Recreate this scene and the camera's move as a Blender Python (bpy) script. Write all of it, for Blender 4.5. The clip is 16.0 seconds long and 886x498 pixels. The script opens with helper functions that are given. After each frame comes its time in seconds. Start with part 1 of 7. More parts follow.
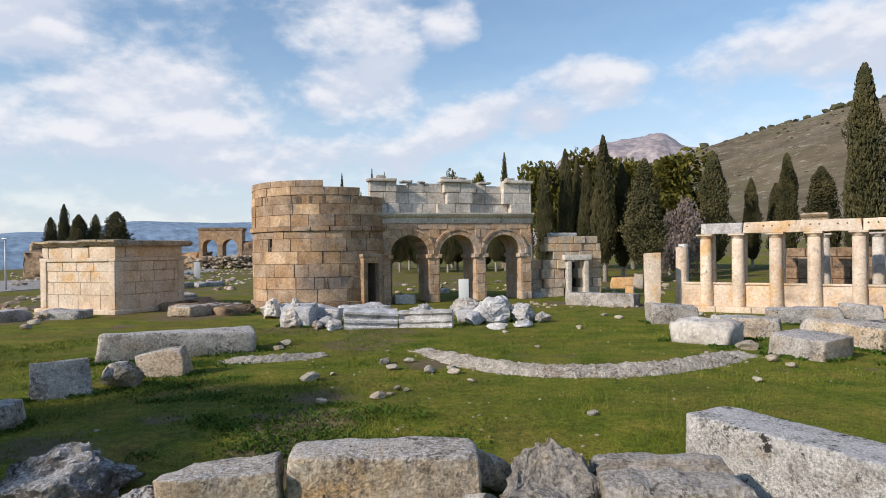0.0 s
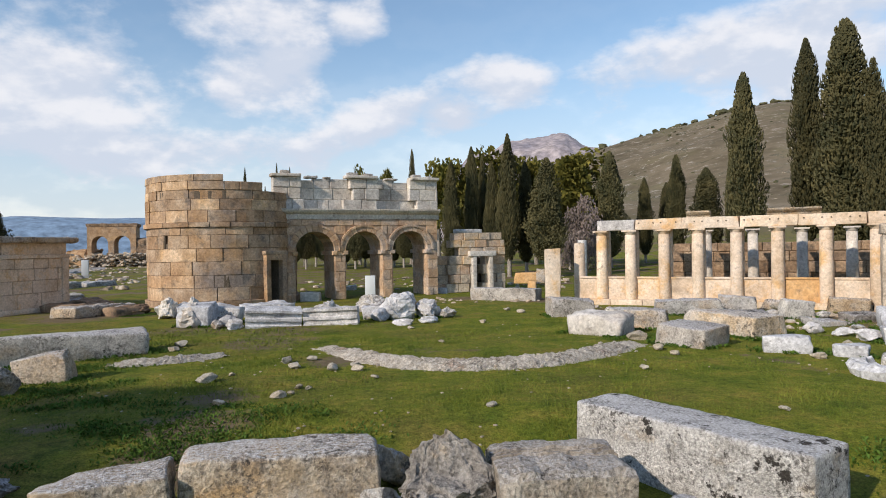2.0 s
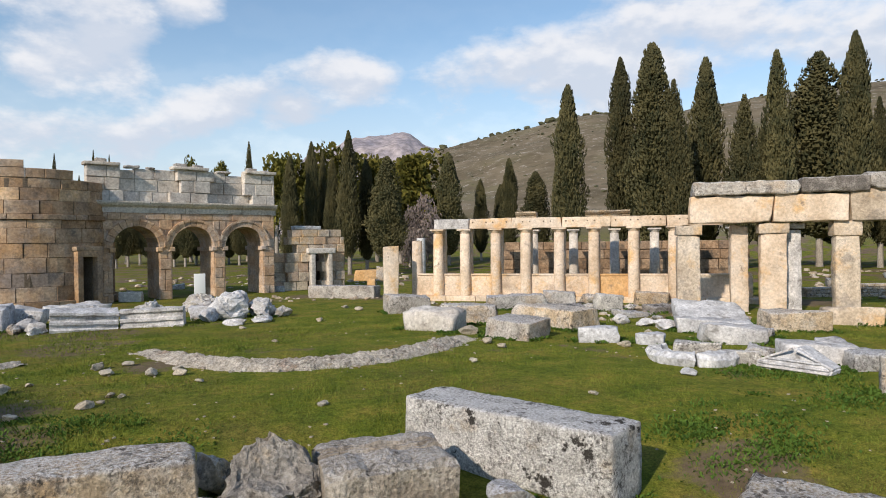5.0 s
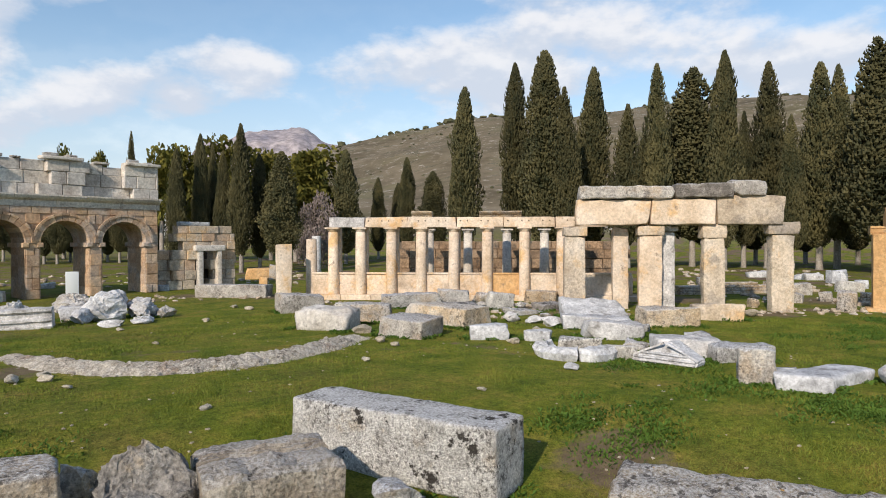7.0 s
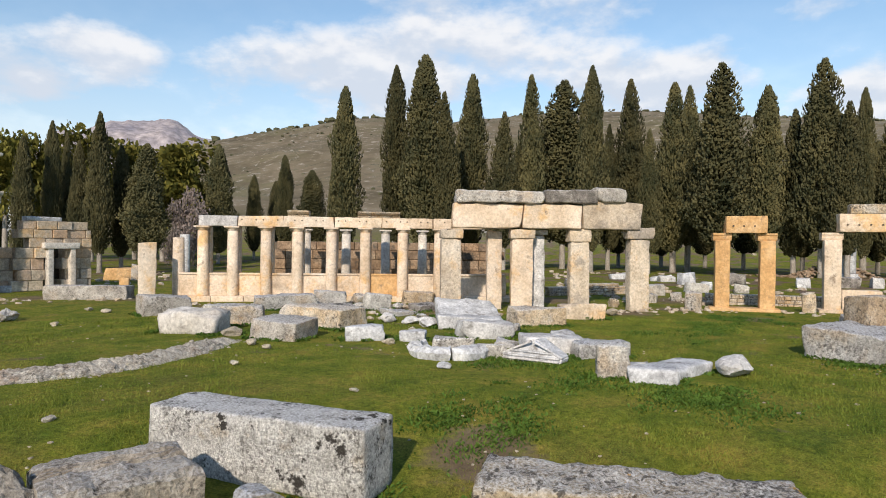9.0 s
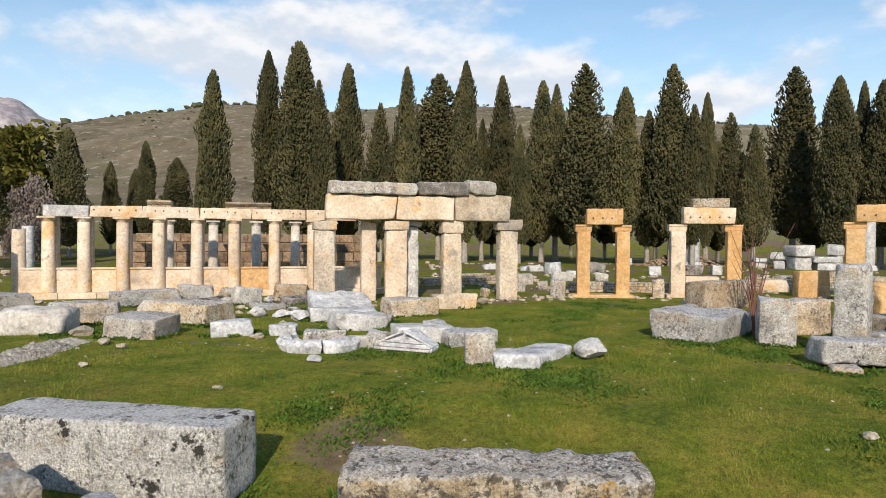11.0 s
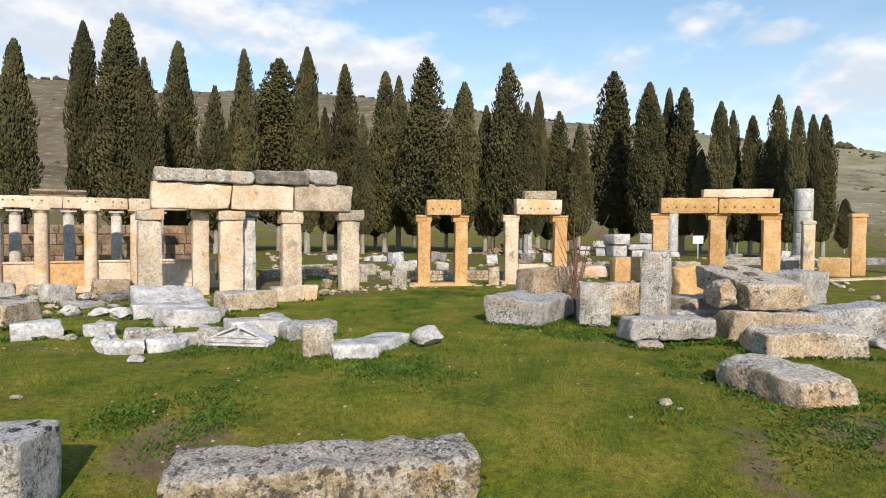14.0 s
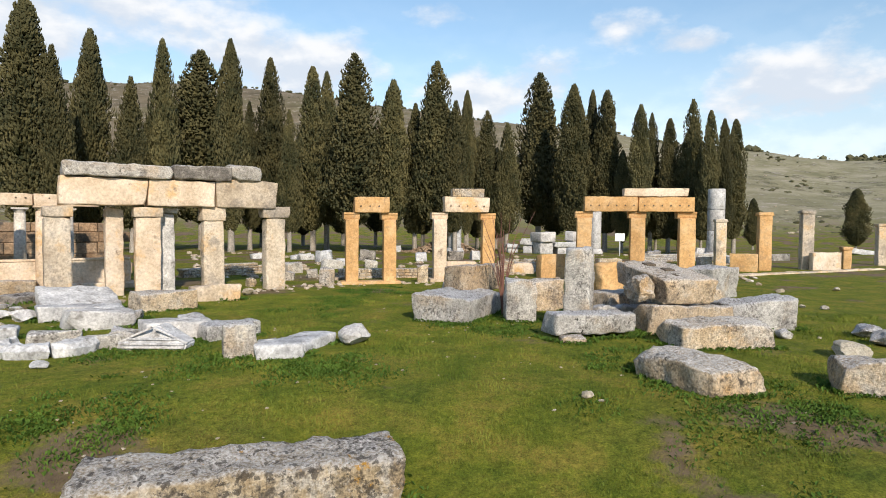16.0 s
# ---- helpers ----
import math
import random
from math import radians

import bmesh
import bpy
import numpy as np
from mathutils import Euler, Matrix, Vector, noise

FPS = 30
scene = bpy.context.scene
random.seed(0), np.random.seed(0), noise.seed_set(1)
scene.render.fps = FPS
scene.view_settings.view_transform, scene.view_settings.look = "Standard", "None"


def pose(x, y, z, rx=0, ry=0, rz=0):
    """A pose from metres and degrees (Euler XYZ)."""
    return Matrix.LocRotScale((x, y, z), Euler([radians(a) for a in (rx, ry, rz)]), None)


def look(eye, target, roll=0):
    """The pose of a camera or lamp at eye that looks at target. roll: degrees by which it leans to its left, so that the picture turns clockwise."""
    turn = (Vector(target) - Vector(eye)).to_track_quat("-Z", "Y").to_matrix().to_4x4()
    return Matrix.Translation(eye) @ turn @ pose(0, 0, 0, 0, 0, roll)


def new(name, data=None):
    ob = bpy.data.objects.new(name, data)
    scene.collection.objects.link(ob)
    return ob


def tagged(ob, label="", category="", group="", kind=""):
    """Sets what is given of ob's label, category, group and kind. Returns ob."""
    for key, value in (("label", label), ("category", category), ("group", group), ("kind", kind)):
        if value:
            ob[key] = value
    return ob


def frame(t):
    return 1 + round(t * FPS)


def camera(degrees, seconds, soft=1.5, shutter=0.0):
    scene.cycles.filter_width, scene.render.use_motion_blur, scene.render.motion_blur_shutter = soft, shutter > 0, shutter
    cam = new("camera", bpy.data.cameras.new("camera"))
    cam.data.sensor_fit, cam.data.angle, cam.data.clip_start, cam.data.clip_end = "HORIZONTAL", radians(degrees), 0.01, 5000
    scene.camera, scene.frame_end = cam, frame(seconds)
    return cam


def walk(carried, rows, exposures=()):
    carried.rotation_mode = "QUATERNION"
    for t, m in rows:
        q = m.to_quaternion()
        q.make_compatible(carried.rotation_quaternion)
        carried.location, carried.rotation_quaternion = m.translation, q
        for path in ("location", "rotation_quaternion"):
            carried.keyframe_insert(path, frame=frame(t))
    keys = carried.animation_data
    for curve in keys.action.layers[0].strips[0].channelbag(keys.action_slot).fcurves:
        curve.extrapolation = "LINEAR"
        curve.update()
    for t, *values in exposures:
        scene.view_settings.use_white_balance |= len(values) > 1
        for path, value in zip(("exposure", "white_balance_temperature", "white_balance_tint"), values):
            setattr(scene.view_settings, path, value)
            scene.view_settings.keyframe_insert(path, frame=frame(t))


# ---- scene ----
cam = camera(69.37, 16.0, soft=1.0)
# seconds, place, yaw, pitch, roll
ROWS = [
    (0.0, -0.000, 0.000, 2.800, 0.00, 0.30, 0.91),
    (0.5, 0.020, -0.037, 2.799, -1.64, 0.17, 0.91),
    (1.0, 0.046, -0.055, 2.799, -3.55, 0.02, 0.97),
    (1.5, 0.080, -0.066, 2.798, -5.72, -0.06, 1.03),
    (2.0, 0.120, -0.072, 2.794, -8.15, -0.16, 1.09),
    (2.5, 0.158, -0.074, 2.792, -10.79, -0.33, 1.08),
    (3.0, 0.194, -0.081, 2.789, -13.48, -0.44, 1.04),
    (3.5, 0.219, -0.085, 2.786, -16.04, -0.49, 0.97),
    (4.0, 0.241, -0.096, 2.788, -18.28, -0.53, 0.88),
    (6.5, 0.353, -0.165, 2.795, -28.57, -0.74, 0.23),
    (7.0, 0.377, -0.190, 2.796, -31.27, -0.78, 0.07),
    (7.5, 0.396, -0.219, 2.794, -34.01, -0.72, -0.09),
    (8.0, 0.420, -0.236, 2.790, -36.70, -0.59, -0.26),
    (8.5, 0.441, -0.257, 2.784, -39.30, -0.56, -0.51),
    (11.0, 0.550, -0.431, 2.773, -52.75, -1.22, -0.55),
    (11.5, 0.567, -0.468, 2.771, -55.63, -1.52, -0.42),
    (12.0, 0.591, -0.496, 2.770, -58.22, -1.83, -0.37),
    (12.5, 0.610, -0.520, 2.768, -60.60, -2.01, -0.36),
    (13.0, 0.620, -0.543, 2.769, -62.75, -2.07, -0.37),
    (13.5, 0.625, -0.563, 2.775, -64.70, -2.06, -0.39),
    (14.0, 0.625, -0.580, 2.776, -66.52, -1.97, -0.44),
    (14.5, 0.636, -0.594, 2.772, -68.19, -1.94, -0.41),
    (15.0, 0.660, -0.603, 2.761, -69.80, -1.96, -0.46),
    (15.5, 0.692, -0.610, 2.751, -71.32, -2.02, -0.48),
    (16.0, 0.728, -0.616, 2.745, -72.77, -2.08, -0.48),
]
walk(cam, [(t, pose(x, y, z, 90 + pitch, roll, yaw)) for t, x, y, z, yaw, pitch, roll in ROWS],
     [(0.0, -0.13, 6300, 13), (4.0, -0.13, 6350, 12), (8.5, -0.08, 6400, 11), (12.0, 0.02, 6500, 10), (16.0, 0.05, 6500, 10)])

# ---- light ----
SUN_AZ, SUN_EL = -124.0, 30.0  # degrees from +y towards +x; height
sun_dir = Vector((math.sin(radians(SUN_AZ)) * math.cos(radians(SUN_EL)), math.cos(radians(SUN_AZ)) * math.cos(radians(SUN_EL)), math.sin(radians(SUN_EL))))
sun_data = bpy.data.lights.new("sun", "SUN")
sun_data.energy, sun_data.angle, sun_data.color = 5.0, radians(1.5), (1.0, 0.87, 0.70)
sun = new("sun", sun_data)
sun.matrix_world = look(sun_dir * 50, (0, 0, 0))


def make_world():
    world = bpy.data.worlds.new("sky")
    scene.world = world
    world.use_nodes = True
    nt = world.node_tree
    nt.nodes.clear()
    n, l = nt.nodes.new, nt.links.new
    out, bg = n("ShaderNodeOutputWorld"), n("ShaderNodeBackground")
    sky = n("ShaderNodeTexSky")
    sky.sky_type, sky.sun_disc = "NISHITA", False
    sky.sun_elevation, sky.sun_rotation = radians(SUN_EL), radians(SUN_AZ)
    sky.air_density, sky.dust_density, sky.ozone_density = 1.15, 0.1, 3.0
    tc = n("ShaderNodeTexCoord")
    sep = n("ShaderNodeSeparateXYZ")
    l(tc.outputs["Generated"], sep.inputs[0])
    def calc(kind, *vals, clamp=False):
        q = n("ShaderNodeMath")
        q.operation, q.use_clamp = kind, clamp
        for sock, v in zip(q.inputs, vals):
            if hasattr(v, "links"):
                l(v, sock)
            else:
                sock.default_value = v
        return q.outputs[0]

    def span(src, a, b, lo=0.0, hi=1.0):
        q = n("ShaderNodeMapRange")
        q.interpolation_type = "SMOOTHSTEP"
        for key, v in (("From Min", a), ("From Max", b), ("To Min", lo), ("To Max", hi)):
            q.inputs[key].default_value = v
        l(src, q.inputs["Value"])
        return q.outputs[0]

    az = calc("MULTIPLY", calc("ARCTAN2", sep.outputs["X"], sep.outputs["Y"]), 57.2958)
    el = calc("MULTIPLY", calc("ARCSINE", sep.outputs["Z"]), 57.2958)

    def billow(up, scale, detail, rough, seed):
        v = n("ShaderNodeCombineXYZ")
        l(calc("DIVIDE", az, 10.0), v.inputs[0])
        l(calc("DIVIDE", calc("ADD", el, up), 5.5), v.inputs[1])
        v.inputs[2].default_value = seed
        t = n("ShaderNodeTexNoise")
        t.inputs["Scale"].default_value, t.inputs["Detail"].default_value, t.inputs["Roughness"].default_value = scale, detail, rough
        l(v.outputs[0], t.inputs["Vector"])
        return t.outputs["Fac"]

    shape = billow(0.0, 0.95, 9.0, 0.56, 3.0)
    over = billow(0.9, 0.95, 4.0, 0.5, 3.0)
    # cloud banks: bearing, height, half width, half height in degrees, thickness
    cover = None
    for a, e, w, h, amount in ((3.0, 11.5, 5.0, 3.2, 0.9), (8.7, 10.8, 3.6, 2.4, 0.95), (-7.0, 14.2, 6.5, 3.4, 0.9), (-24.0, 12.5, 13.0, 5.0, 0.95), (-33.0, 18.0, 12.0, 6.0, 0.8), (-10.0, 20.5, 9.0, 4.5, 0.75), (14.0, 14.8, 4.6, 2.2, 0.7), (1.0, 19.8, 3.0, 2.6, 0.75), (-16.0, 8.0, 20.0, 3.5, 0.75), (36.0, 14.5, 14.0, 5.5, 0.8), (47.0, 19.0, 14.0, 6.0, 0.8), (27.0, 10.0, 8.0, 3.5, 0.6), (60.0, 13.5, 12.0, 3.2, 0.7), (76.0, 11.5, 11.0, 3.0, 0.75), (101.0, 10.0, 10.0, 4.5, 0.8), (72.0, 17.8, 3.5, 1.6, 0.5), (87.0, 16.6, 3.0, 1.7, 0.62), (94.0, 14.8, 3.0, 1.2, 0.6)):
        dx = calc("DIVIDE", calc("SUBTRACT", az, a), w)
        dy = calc("DIVIDE", calc("SUBTRACT", el, e), h)
        d = calc("ADD", calc("MULTIPLY", dx, dx), calc("MULTIPLY", dy, dy))
        k = calc("MULTIPLY", calc("EXPONENT", calc("MULTIPLY", d, -0.9)), amount)
        cover = k if cover is None else calc("MAXIMUM", cover, k)
    density = calc("ADD", calc("MULTIPLY", calc("SUBTRACT", shape, 0.5), 2.6), calc("SUBTRACT", cover, 0.42))
    mass = span(density, -0.30, 0.42, 0.0, 0.95)
    # a thin veil that thickens towards the horizon
    veil = span(el, 0.0, 19.0, 0.78, 0.08)
    fac = calc("MAXIMUM", mass, veil)
    # lit upper edges, greyer bellies
    lit = span(calc("SUBTRACT", shape, over), -0.05, 0.10)
    cr = n("ShaderNodeMixRGB")
    cr.inputs[1].default_value, cr.inputs[2].default_value = (4.75, 5.15, 5.75, 1), (6.45, 6.45, 6.5, 1)
    l(lit, cr.inputs["Fac"])
    tint = n("ShaderNodeMixRGB")
    tint.blend_type = "MULTIPLY"
    tint.inputs["Fac"].default_value = 1.0
    tint.inputs[2].default_value = (1.07, 1.11, 1.06, 1)
    l(sky.outputs[0], tint.inputs[1])
    mix = n("ShaderNodeMixRGB")
    l(fac, mix.inputs["Fac"]); l(tint.outputs[0], mix.inputs[1]); l(cr.outputs[0], mix.inputs[2])
    l(mix.outputs[0], bg.inputs["Color"])
    bg.inputs["Strength"].default_value = 0.15
    l(bg.outputs[0], out.inputs[0])


make_world()


# ---- materials ----
def surface(name, base, stops, scale=1.5, fine=18.0, rough=0.9, bump=0.35, per_object=0.0, spots=None, spot_scale=3.0, spot_edge=(0.58, 0.66), stretch=(1, 1, 1), up=None, pits=0.0, pit_scale=26.0, grain=0.75, crust=0.0, stains=()):
    """A weathered mineral surface: colours over two noises, dark spots, grain relief; up: a second colour on faces that look up; stains: (colour, scale, edges, amount)."""
    m = bpy.data.materials.new(name)
    m.use_nodes = True
    nt = m.node_tree
    n, l = nt.nodes.new, nt.links.new
    b = nt.nodes["Principled BSDF"]
    b.inputs["Roughness"].default_value = rough
    b.inputs["Specular IOR Level"].default_value = 0.2
    geo, info = n("ShaderNodeNewGeometry"), n("ShaderNodeObjectInfo")
    mp = n("ShaderNodeMapping")
    mp.inputs["Scale"].default_value = stretch
    l(geo.outputs["Position"], mp.inputs["Vector"])
    big, small = n("ShaderNodeTexNoise"), n("ShaderNodeTexNoise")
    for t, s, d in ((big, scale, 5.0), (small, fine, 6.0)):
        t.inputs["Scale"].default_value, t.inputs["Detail"].default_value, t.inputs["Roughness"].default_value = s, d, 0.65
        l(mp.outputs[0], t.inputs["Vector"])
    ramp = n("ShaderNodeValToRGB")
    els = ramp.color_ramp.elements
    while len(els) < len(stops) + 1:
        els.new(0.5)
    cols = [base] + list(stops)
    for i, c in enumerate(cols):
        els[i].position = 0.3 + 0.4 * i / (len(cols) - 1)
        els[i].color = (*c, 1)
    l(big.outputs["Fac"], ramp.inputs[0])
    col = ramp.outputs[0]

    def mixin(kind, fac, a, bcol):
        x = n("ShaderNodeMixRGB")
        x.blend_type = kind
        for sock, v in ((x.inputs["Fac"], fac), (x.inputs[1], a), (x.inputs[2], bcol)):
            if hasattr(v, "links"):
                l(v, sock)
            else:
                sock.default_value = v
        return x.outputs[0]

    for k, (tint, size, edges, amount) in enumerate(stains):
        tn = n("ShaderNodeTexNoise")
        tn.inputs["Scale"].default_value, tn.inputs["Detail"].default_value, tn.inputs["Roughness"].default_value = size, 8.0, 0.68
        shift = n("ShaderNodeVectorMath")
        shift.operation = "ADD"
        shift.inputs[1].default_value = (17.3 * (k + 1), 5.1, 9.7 * k)
        l(mp.outputs[0], shift.inputs[0])
        l(shift.outputs[0], tn.inputs["Vector"])
        tm = n("ShaderNodeMapRange")
        tm.inputs["From Min"].default_value, tm.inputs["From Max"].default_value = edges
        tm.inputs["To Max"].default_value = amount
        l(tn.outputs["Fac"], tm.inputs["Value"])
        col = mixin("MIX", tm.outputs[0], col, (*tint, 1))
    gr = n("ShaderNodeValToRGB")
    gr.color_ramp.elements[0].position, gr.color_ramp.elements[0].color = 0.32, (0.40, 0.40, 0.40, 1)
    gr.color_ramp.elements[1].position, gr.color_ramp.elements[1].color = 0.66, (1.38, 1.38, 1.38, 1)
    l(small.outputs["Fac"], gr.inputs[0])
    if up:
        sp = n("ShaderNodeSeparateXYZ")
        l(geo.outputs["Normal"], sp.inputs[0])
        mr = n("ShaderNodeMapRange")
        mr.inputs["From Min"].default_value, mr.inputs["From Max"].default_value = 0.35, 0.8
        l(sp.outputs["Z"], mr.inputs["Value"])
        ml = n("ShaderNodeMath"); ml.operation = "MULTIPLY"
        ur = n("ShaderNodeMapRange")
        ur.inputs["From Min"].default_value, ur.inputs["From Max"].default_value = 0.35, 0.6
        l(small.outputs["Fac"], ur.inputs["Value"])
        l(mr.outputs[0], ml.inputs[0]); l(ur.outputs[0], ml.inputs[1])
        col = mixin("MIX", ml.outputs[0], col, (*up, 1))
    col = mixin("MULTIPLY", grain, col, gr.outputs[0])
    if spots:
        sn = n("ShaderNodeTexNoise")
        sn.inputs["Scale"].default_value, sn.inputs["Detail"].default_value, sn.inputs["Roughness"].default_value = spot_scale, 7.0, 0.7
        l(mp.outputs[0], sn.inputs["Vector"])
        sr = n("ShaderNodeMapRange")
        sr.inputs["From Min"].default_value, sr.inputs["From Max"].default_value = spot_edge
        l(sn.outputs["Fac"], sr.inputs["Value"])
        col = mixin("MIX", sr.outputs[0], col, (*spots, 1))
    if crust:
        cn = n("ShaderNodeTexNoise")
        cn.inputs["Scale"].default_value, cn.inputs["Detail"].default_value, cn.inputs["Roughness"].default_value = 8.5, 5.0, 0.6
        l(mp.outputs[0], cn.inputs["Vector"])
        cm = n("ShaderNodeMapRange")
        cm.inputs["From Min"].default_value, cm.inputs["From Max"].default_value = 0.565, 0.60
        cm.inputs["To Max"].default_value = crust
        l(cn.outputs["Fac"], cm.inputs["Value"])
        col = mixin("MIX", cm.outputs[0], col, (0.045, 0.04, 0.036, 1))
        wn = n("ShaderNodeTexNoise")
        wn.inputs["Scale"].default_value, wn.inputs["Detail"].default_value, wn.inputs["Roughness"].default_value = 6.0, 6.0, 0.65
        l(cn.outputs["Color"], wn.inputs["Vector"])
        wm = n("ShaderNodeMapRange")
        wm.inputs["From Min"].default_value, wm.inputs["From Max"].default_value = 0.60, 0.63
        wm.inputs["To Max"].default_value = crust * 0.7
        l(wn.outputs["Fac"], wm.inputs["Value"])
        col = mixin("MIX", wm.outputs[0], col, (0.66, 0.65, 0.63, 1))
    if pits:
        pn = n("ShaderNodeTexNoise")
        pn.inputs["Scale"].default_value, pn.inputs["Detail"].default_value, pn.inputs["Roughness"].default_value = pit_scale, 8.0, 0.75
        l(mp.outputs[0], pn.inputs["Vector"])
        pm = n("ShaderNodeMapRange")
        pm.inputs["From Min"].default_value, pm.inputs["From Max"].default_value = 0.48, 0.60
        pm.inputs["To Max"].default_value = pits
        l(pn.outputs["Fac"], pm.inputs["Value"])
        pq = n("ShaderNodeTexNoise")
        pq.inputs["Scale"].default_value, pq.inputs["Detail"].default_value = pit_scale / 9.0, 4.0
        l(mp.outputs[0], pq.inputs["Vector"])
        pk = n("ShaderNodeMapRange")
        pk.inputs["From Min"].default_value, pk.inputs["From Max"].default_value = 0.42, 0.60
        l(pq.outputs["Fac"], pk.inputs["Value"])
        pt = n("ShaderNodeMath"); pt.operation = "MULTIPLY"
        l(pm.outputs[0], pt.inputs[0]); l(pk.outputs[0], pt.inputs[1])
        col = mixin("MIX", pt.outputs[0], col, (0.06, 0.052, 0.045, 1))
    if per_object:
        pr = n("ShaderNodeValToRGB")
        pe = pr.color_ramp.elements
        k = per_object
        pe[0].position, pe[0].color = 0.0, (1 - k, 1 - 1.15 * k, 1 - 1.25 * k, 1)
        pe[1].position, pe[1].color = 1.0, (1 + k, 1 + 0.9 * k, 1 + 0.75 * k, 1)
        pe.new(0.3).color = (1 + 0.35 * k, 1 + 0.1 * k, 1 - 0.15 * k, 1)
        pe.new(0.5).color = (1 - 0.35 * k, 1 - 0.3 * k, 1 - 0.1 * k, 1)
        pe.new(0.7).color = (1 - 0.3 * k, 1 - 0.25 * k, 1 - 0.1 * k, 1)
        l(info.outputs["Random"], pr.inputs[0])
        col = mixin("MULTIPLY", 1.0, col, pr.outputs[0])
    l(col, b.inputs["Base Color"])
    bp = n("ShaderNodeBump")
    bp.inputs["Strength"].default_value, bp.inputs["Distance"].default_value = min(bump, 1.0), 0.03 if bump < 1.0 else 0.06
    l(small.outputs["Fac"], bp.inputs["Height"])
    l(bp.outputs[0], b.inputs["Normal"])
    return m


def plain(name, color, rough=0.7, metal=0.0):
    m = bpy.data.materials.new(name)
    m.use_nodes = True
    b = m.node_tree.nodes["Principled BSDF"]
    b.inputs["Base Color"].default_value, b.inputs["Roughness"].default_value, b.inputs["Metallic"].default_value = (*color, 1), rough, metal
    return m


OCHRE, SOOT, RUST = (0.60, 0.37, 0.15), (0.17, 0.15, 0.135), (0.50, 0.27, 0.07)
M_TOWER = surface("warm_travertine", (0.25, 0.165, 0.10), [(0.42, 0.295, 0.185), (0.56, 0.44, 0.315)], 1.1, 9, per_object=0.36, spots=(0.14, 0.12, 0.10), spot_scale=1.3, spot_edge=(0.55, 0.70), pits=0.35, pit_scale=13, grain=0.55, stains=((OCHRE, 0.55, (0.55, 0.67), 0.4), ((0.23, 0.215, 0.205), 0.33, (0.52, 0.62), 0.6)))
M_GATE = surface("gate_travertine", (0.36, 0.235, 0.15), [(0.52, 0.375, 0.25), (0.62, 0.49, 0.37)], 1.1, 9, per_object=0.25, spots=(0.21, 0.17, 0.14), spot_scale=1.1, spot_edge=(0.54, 0.70), pits=0.35, pit_scale=13, grain=0.5, stains=(((0.55, 0.50, 0.45), 0.5, (0.5, 0.62), 0.6), (OCHRE, 0.7, (0.57, 0.68), 0.5)))
M_ATTIC = surface("pale_marble_blocks", (0.42, 0.37, 0.32), [(0.58, 0.54, 0.48), (0.68, 0.64, 0.58)], 1.0, 9, per_object=0.16, spots=(0.2, 0.175, 0.15), spot_scale=1.8, spot_edge=(0.56, 0.70), pits=0.25, pit_scale=13, grain=0.50, stains=((SOOT, 0.8, (0.56, 0.70), 0.5), ((0.50, 0.36, 0.22), 0.6, (0.56, 0.68), 0.45)))
M_CREAM = surface("cream_limestone", (0.48, 0.37, 0.26), [(0.65, 0.535, 0.415), (0.72, 0.63, 0.53)], 1.1, 10, per_object=0.12, spots=(0.25, 0.19, 0.14), spot_scale=2.2, spot_edge=(0.59, 0.70), pits=0.22, pit_scale=13, grain=0.38, stains=((OCHRE, 0.75, (0.53, 0.64), 0.75), (SOOT, 0.9, (0.58, 0.70), 0.45)))
M_OCHRE = surface("ochre_limestone", (0.45, 0.26, 0.11), [(0.58, 0.36, 0.165), (0.64, 0.45, 0.26)], 1.0, 9, per_object=0.12, spots=(0.24, 0.17, 0.115), spot_scale=2.2, spot_edge=(0.59, 0.72), pits=0.3, pit_scale=13, grain=0.42, stains=((SOOT, 0.9, (0.59, 0.70), 0.5),))
M_PILLAR = surface("worn_tan_pillar", (0.38, 0.31, 0.23), [(0.57, 0.48, 0.37), (0.68, 0.60, 0.50)], 1.0, 11, bump=0.8, per_object=0.14, spots=(0.2, 0.175, 0.15), spot_scale=2.0, spot_edge=(0.57, 0.70), pits=0.35, pit_scale=13, grain=0.5, stains=((OCHRE, 0.8, (0.53, 0.63), 0.6), ((0.24, 0.215, 0.19), 0.9, (0.50, 0.62), 0.7)))
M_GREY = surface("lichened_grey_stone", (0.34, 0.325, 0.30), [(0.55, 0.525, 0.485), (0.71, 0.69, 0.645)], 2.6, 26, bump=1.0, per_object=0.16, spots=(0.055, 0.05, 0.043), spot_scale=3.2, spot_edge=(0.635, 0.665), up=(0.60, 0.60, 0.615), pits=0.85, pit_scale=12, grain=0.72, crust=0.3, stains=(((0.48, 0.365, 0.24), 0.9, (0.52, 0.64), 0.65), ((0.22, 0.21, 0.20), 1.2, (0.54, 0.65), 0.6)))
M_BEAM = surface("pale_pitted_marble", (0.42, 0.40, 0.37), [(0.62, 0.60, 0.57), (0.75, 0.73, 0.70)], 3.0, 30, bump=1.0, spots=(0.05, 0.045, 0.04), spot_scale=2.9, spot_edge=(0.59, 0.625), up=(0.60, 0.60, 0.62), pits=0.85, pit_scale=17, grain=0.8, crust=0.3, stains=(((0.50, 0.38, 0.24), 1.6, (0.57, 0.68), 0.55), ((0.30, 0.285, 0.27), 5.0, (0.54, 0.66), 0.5)))
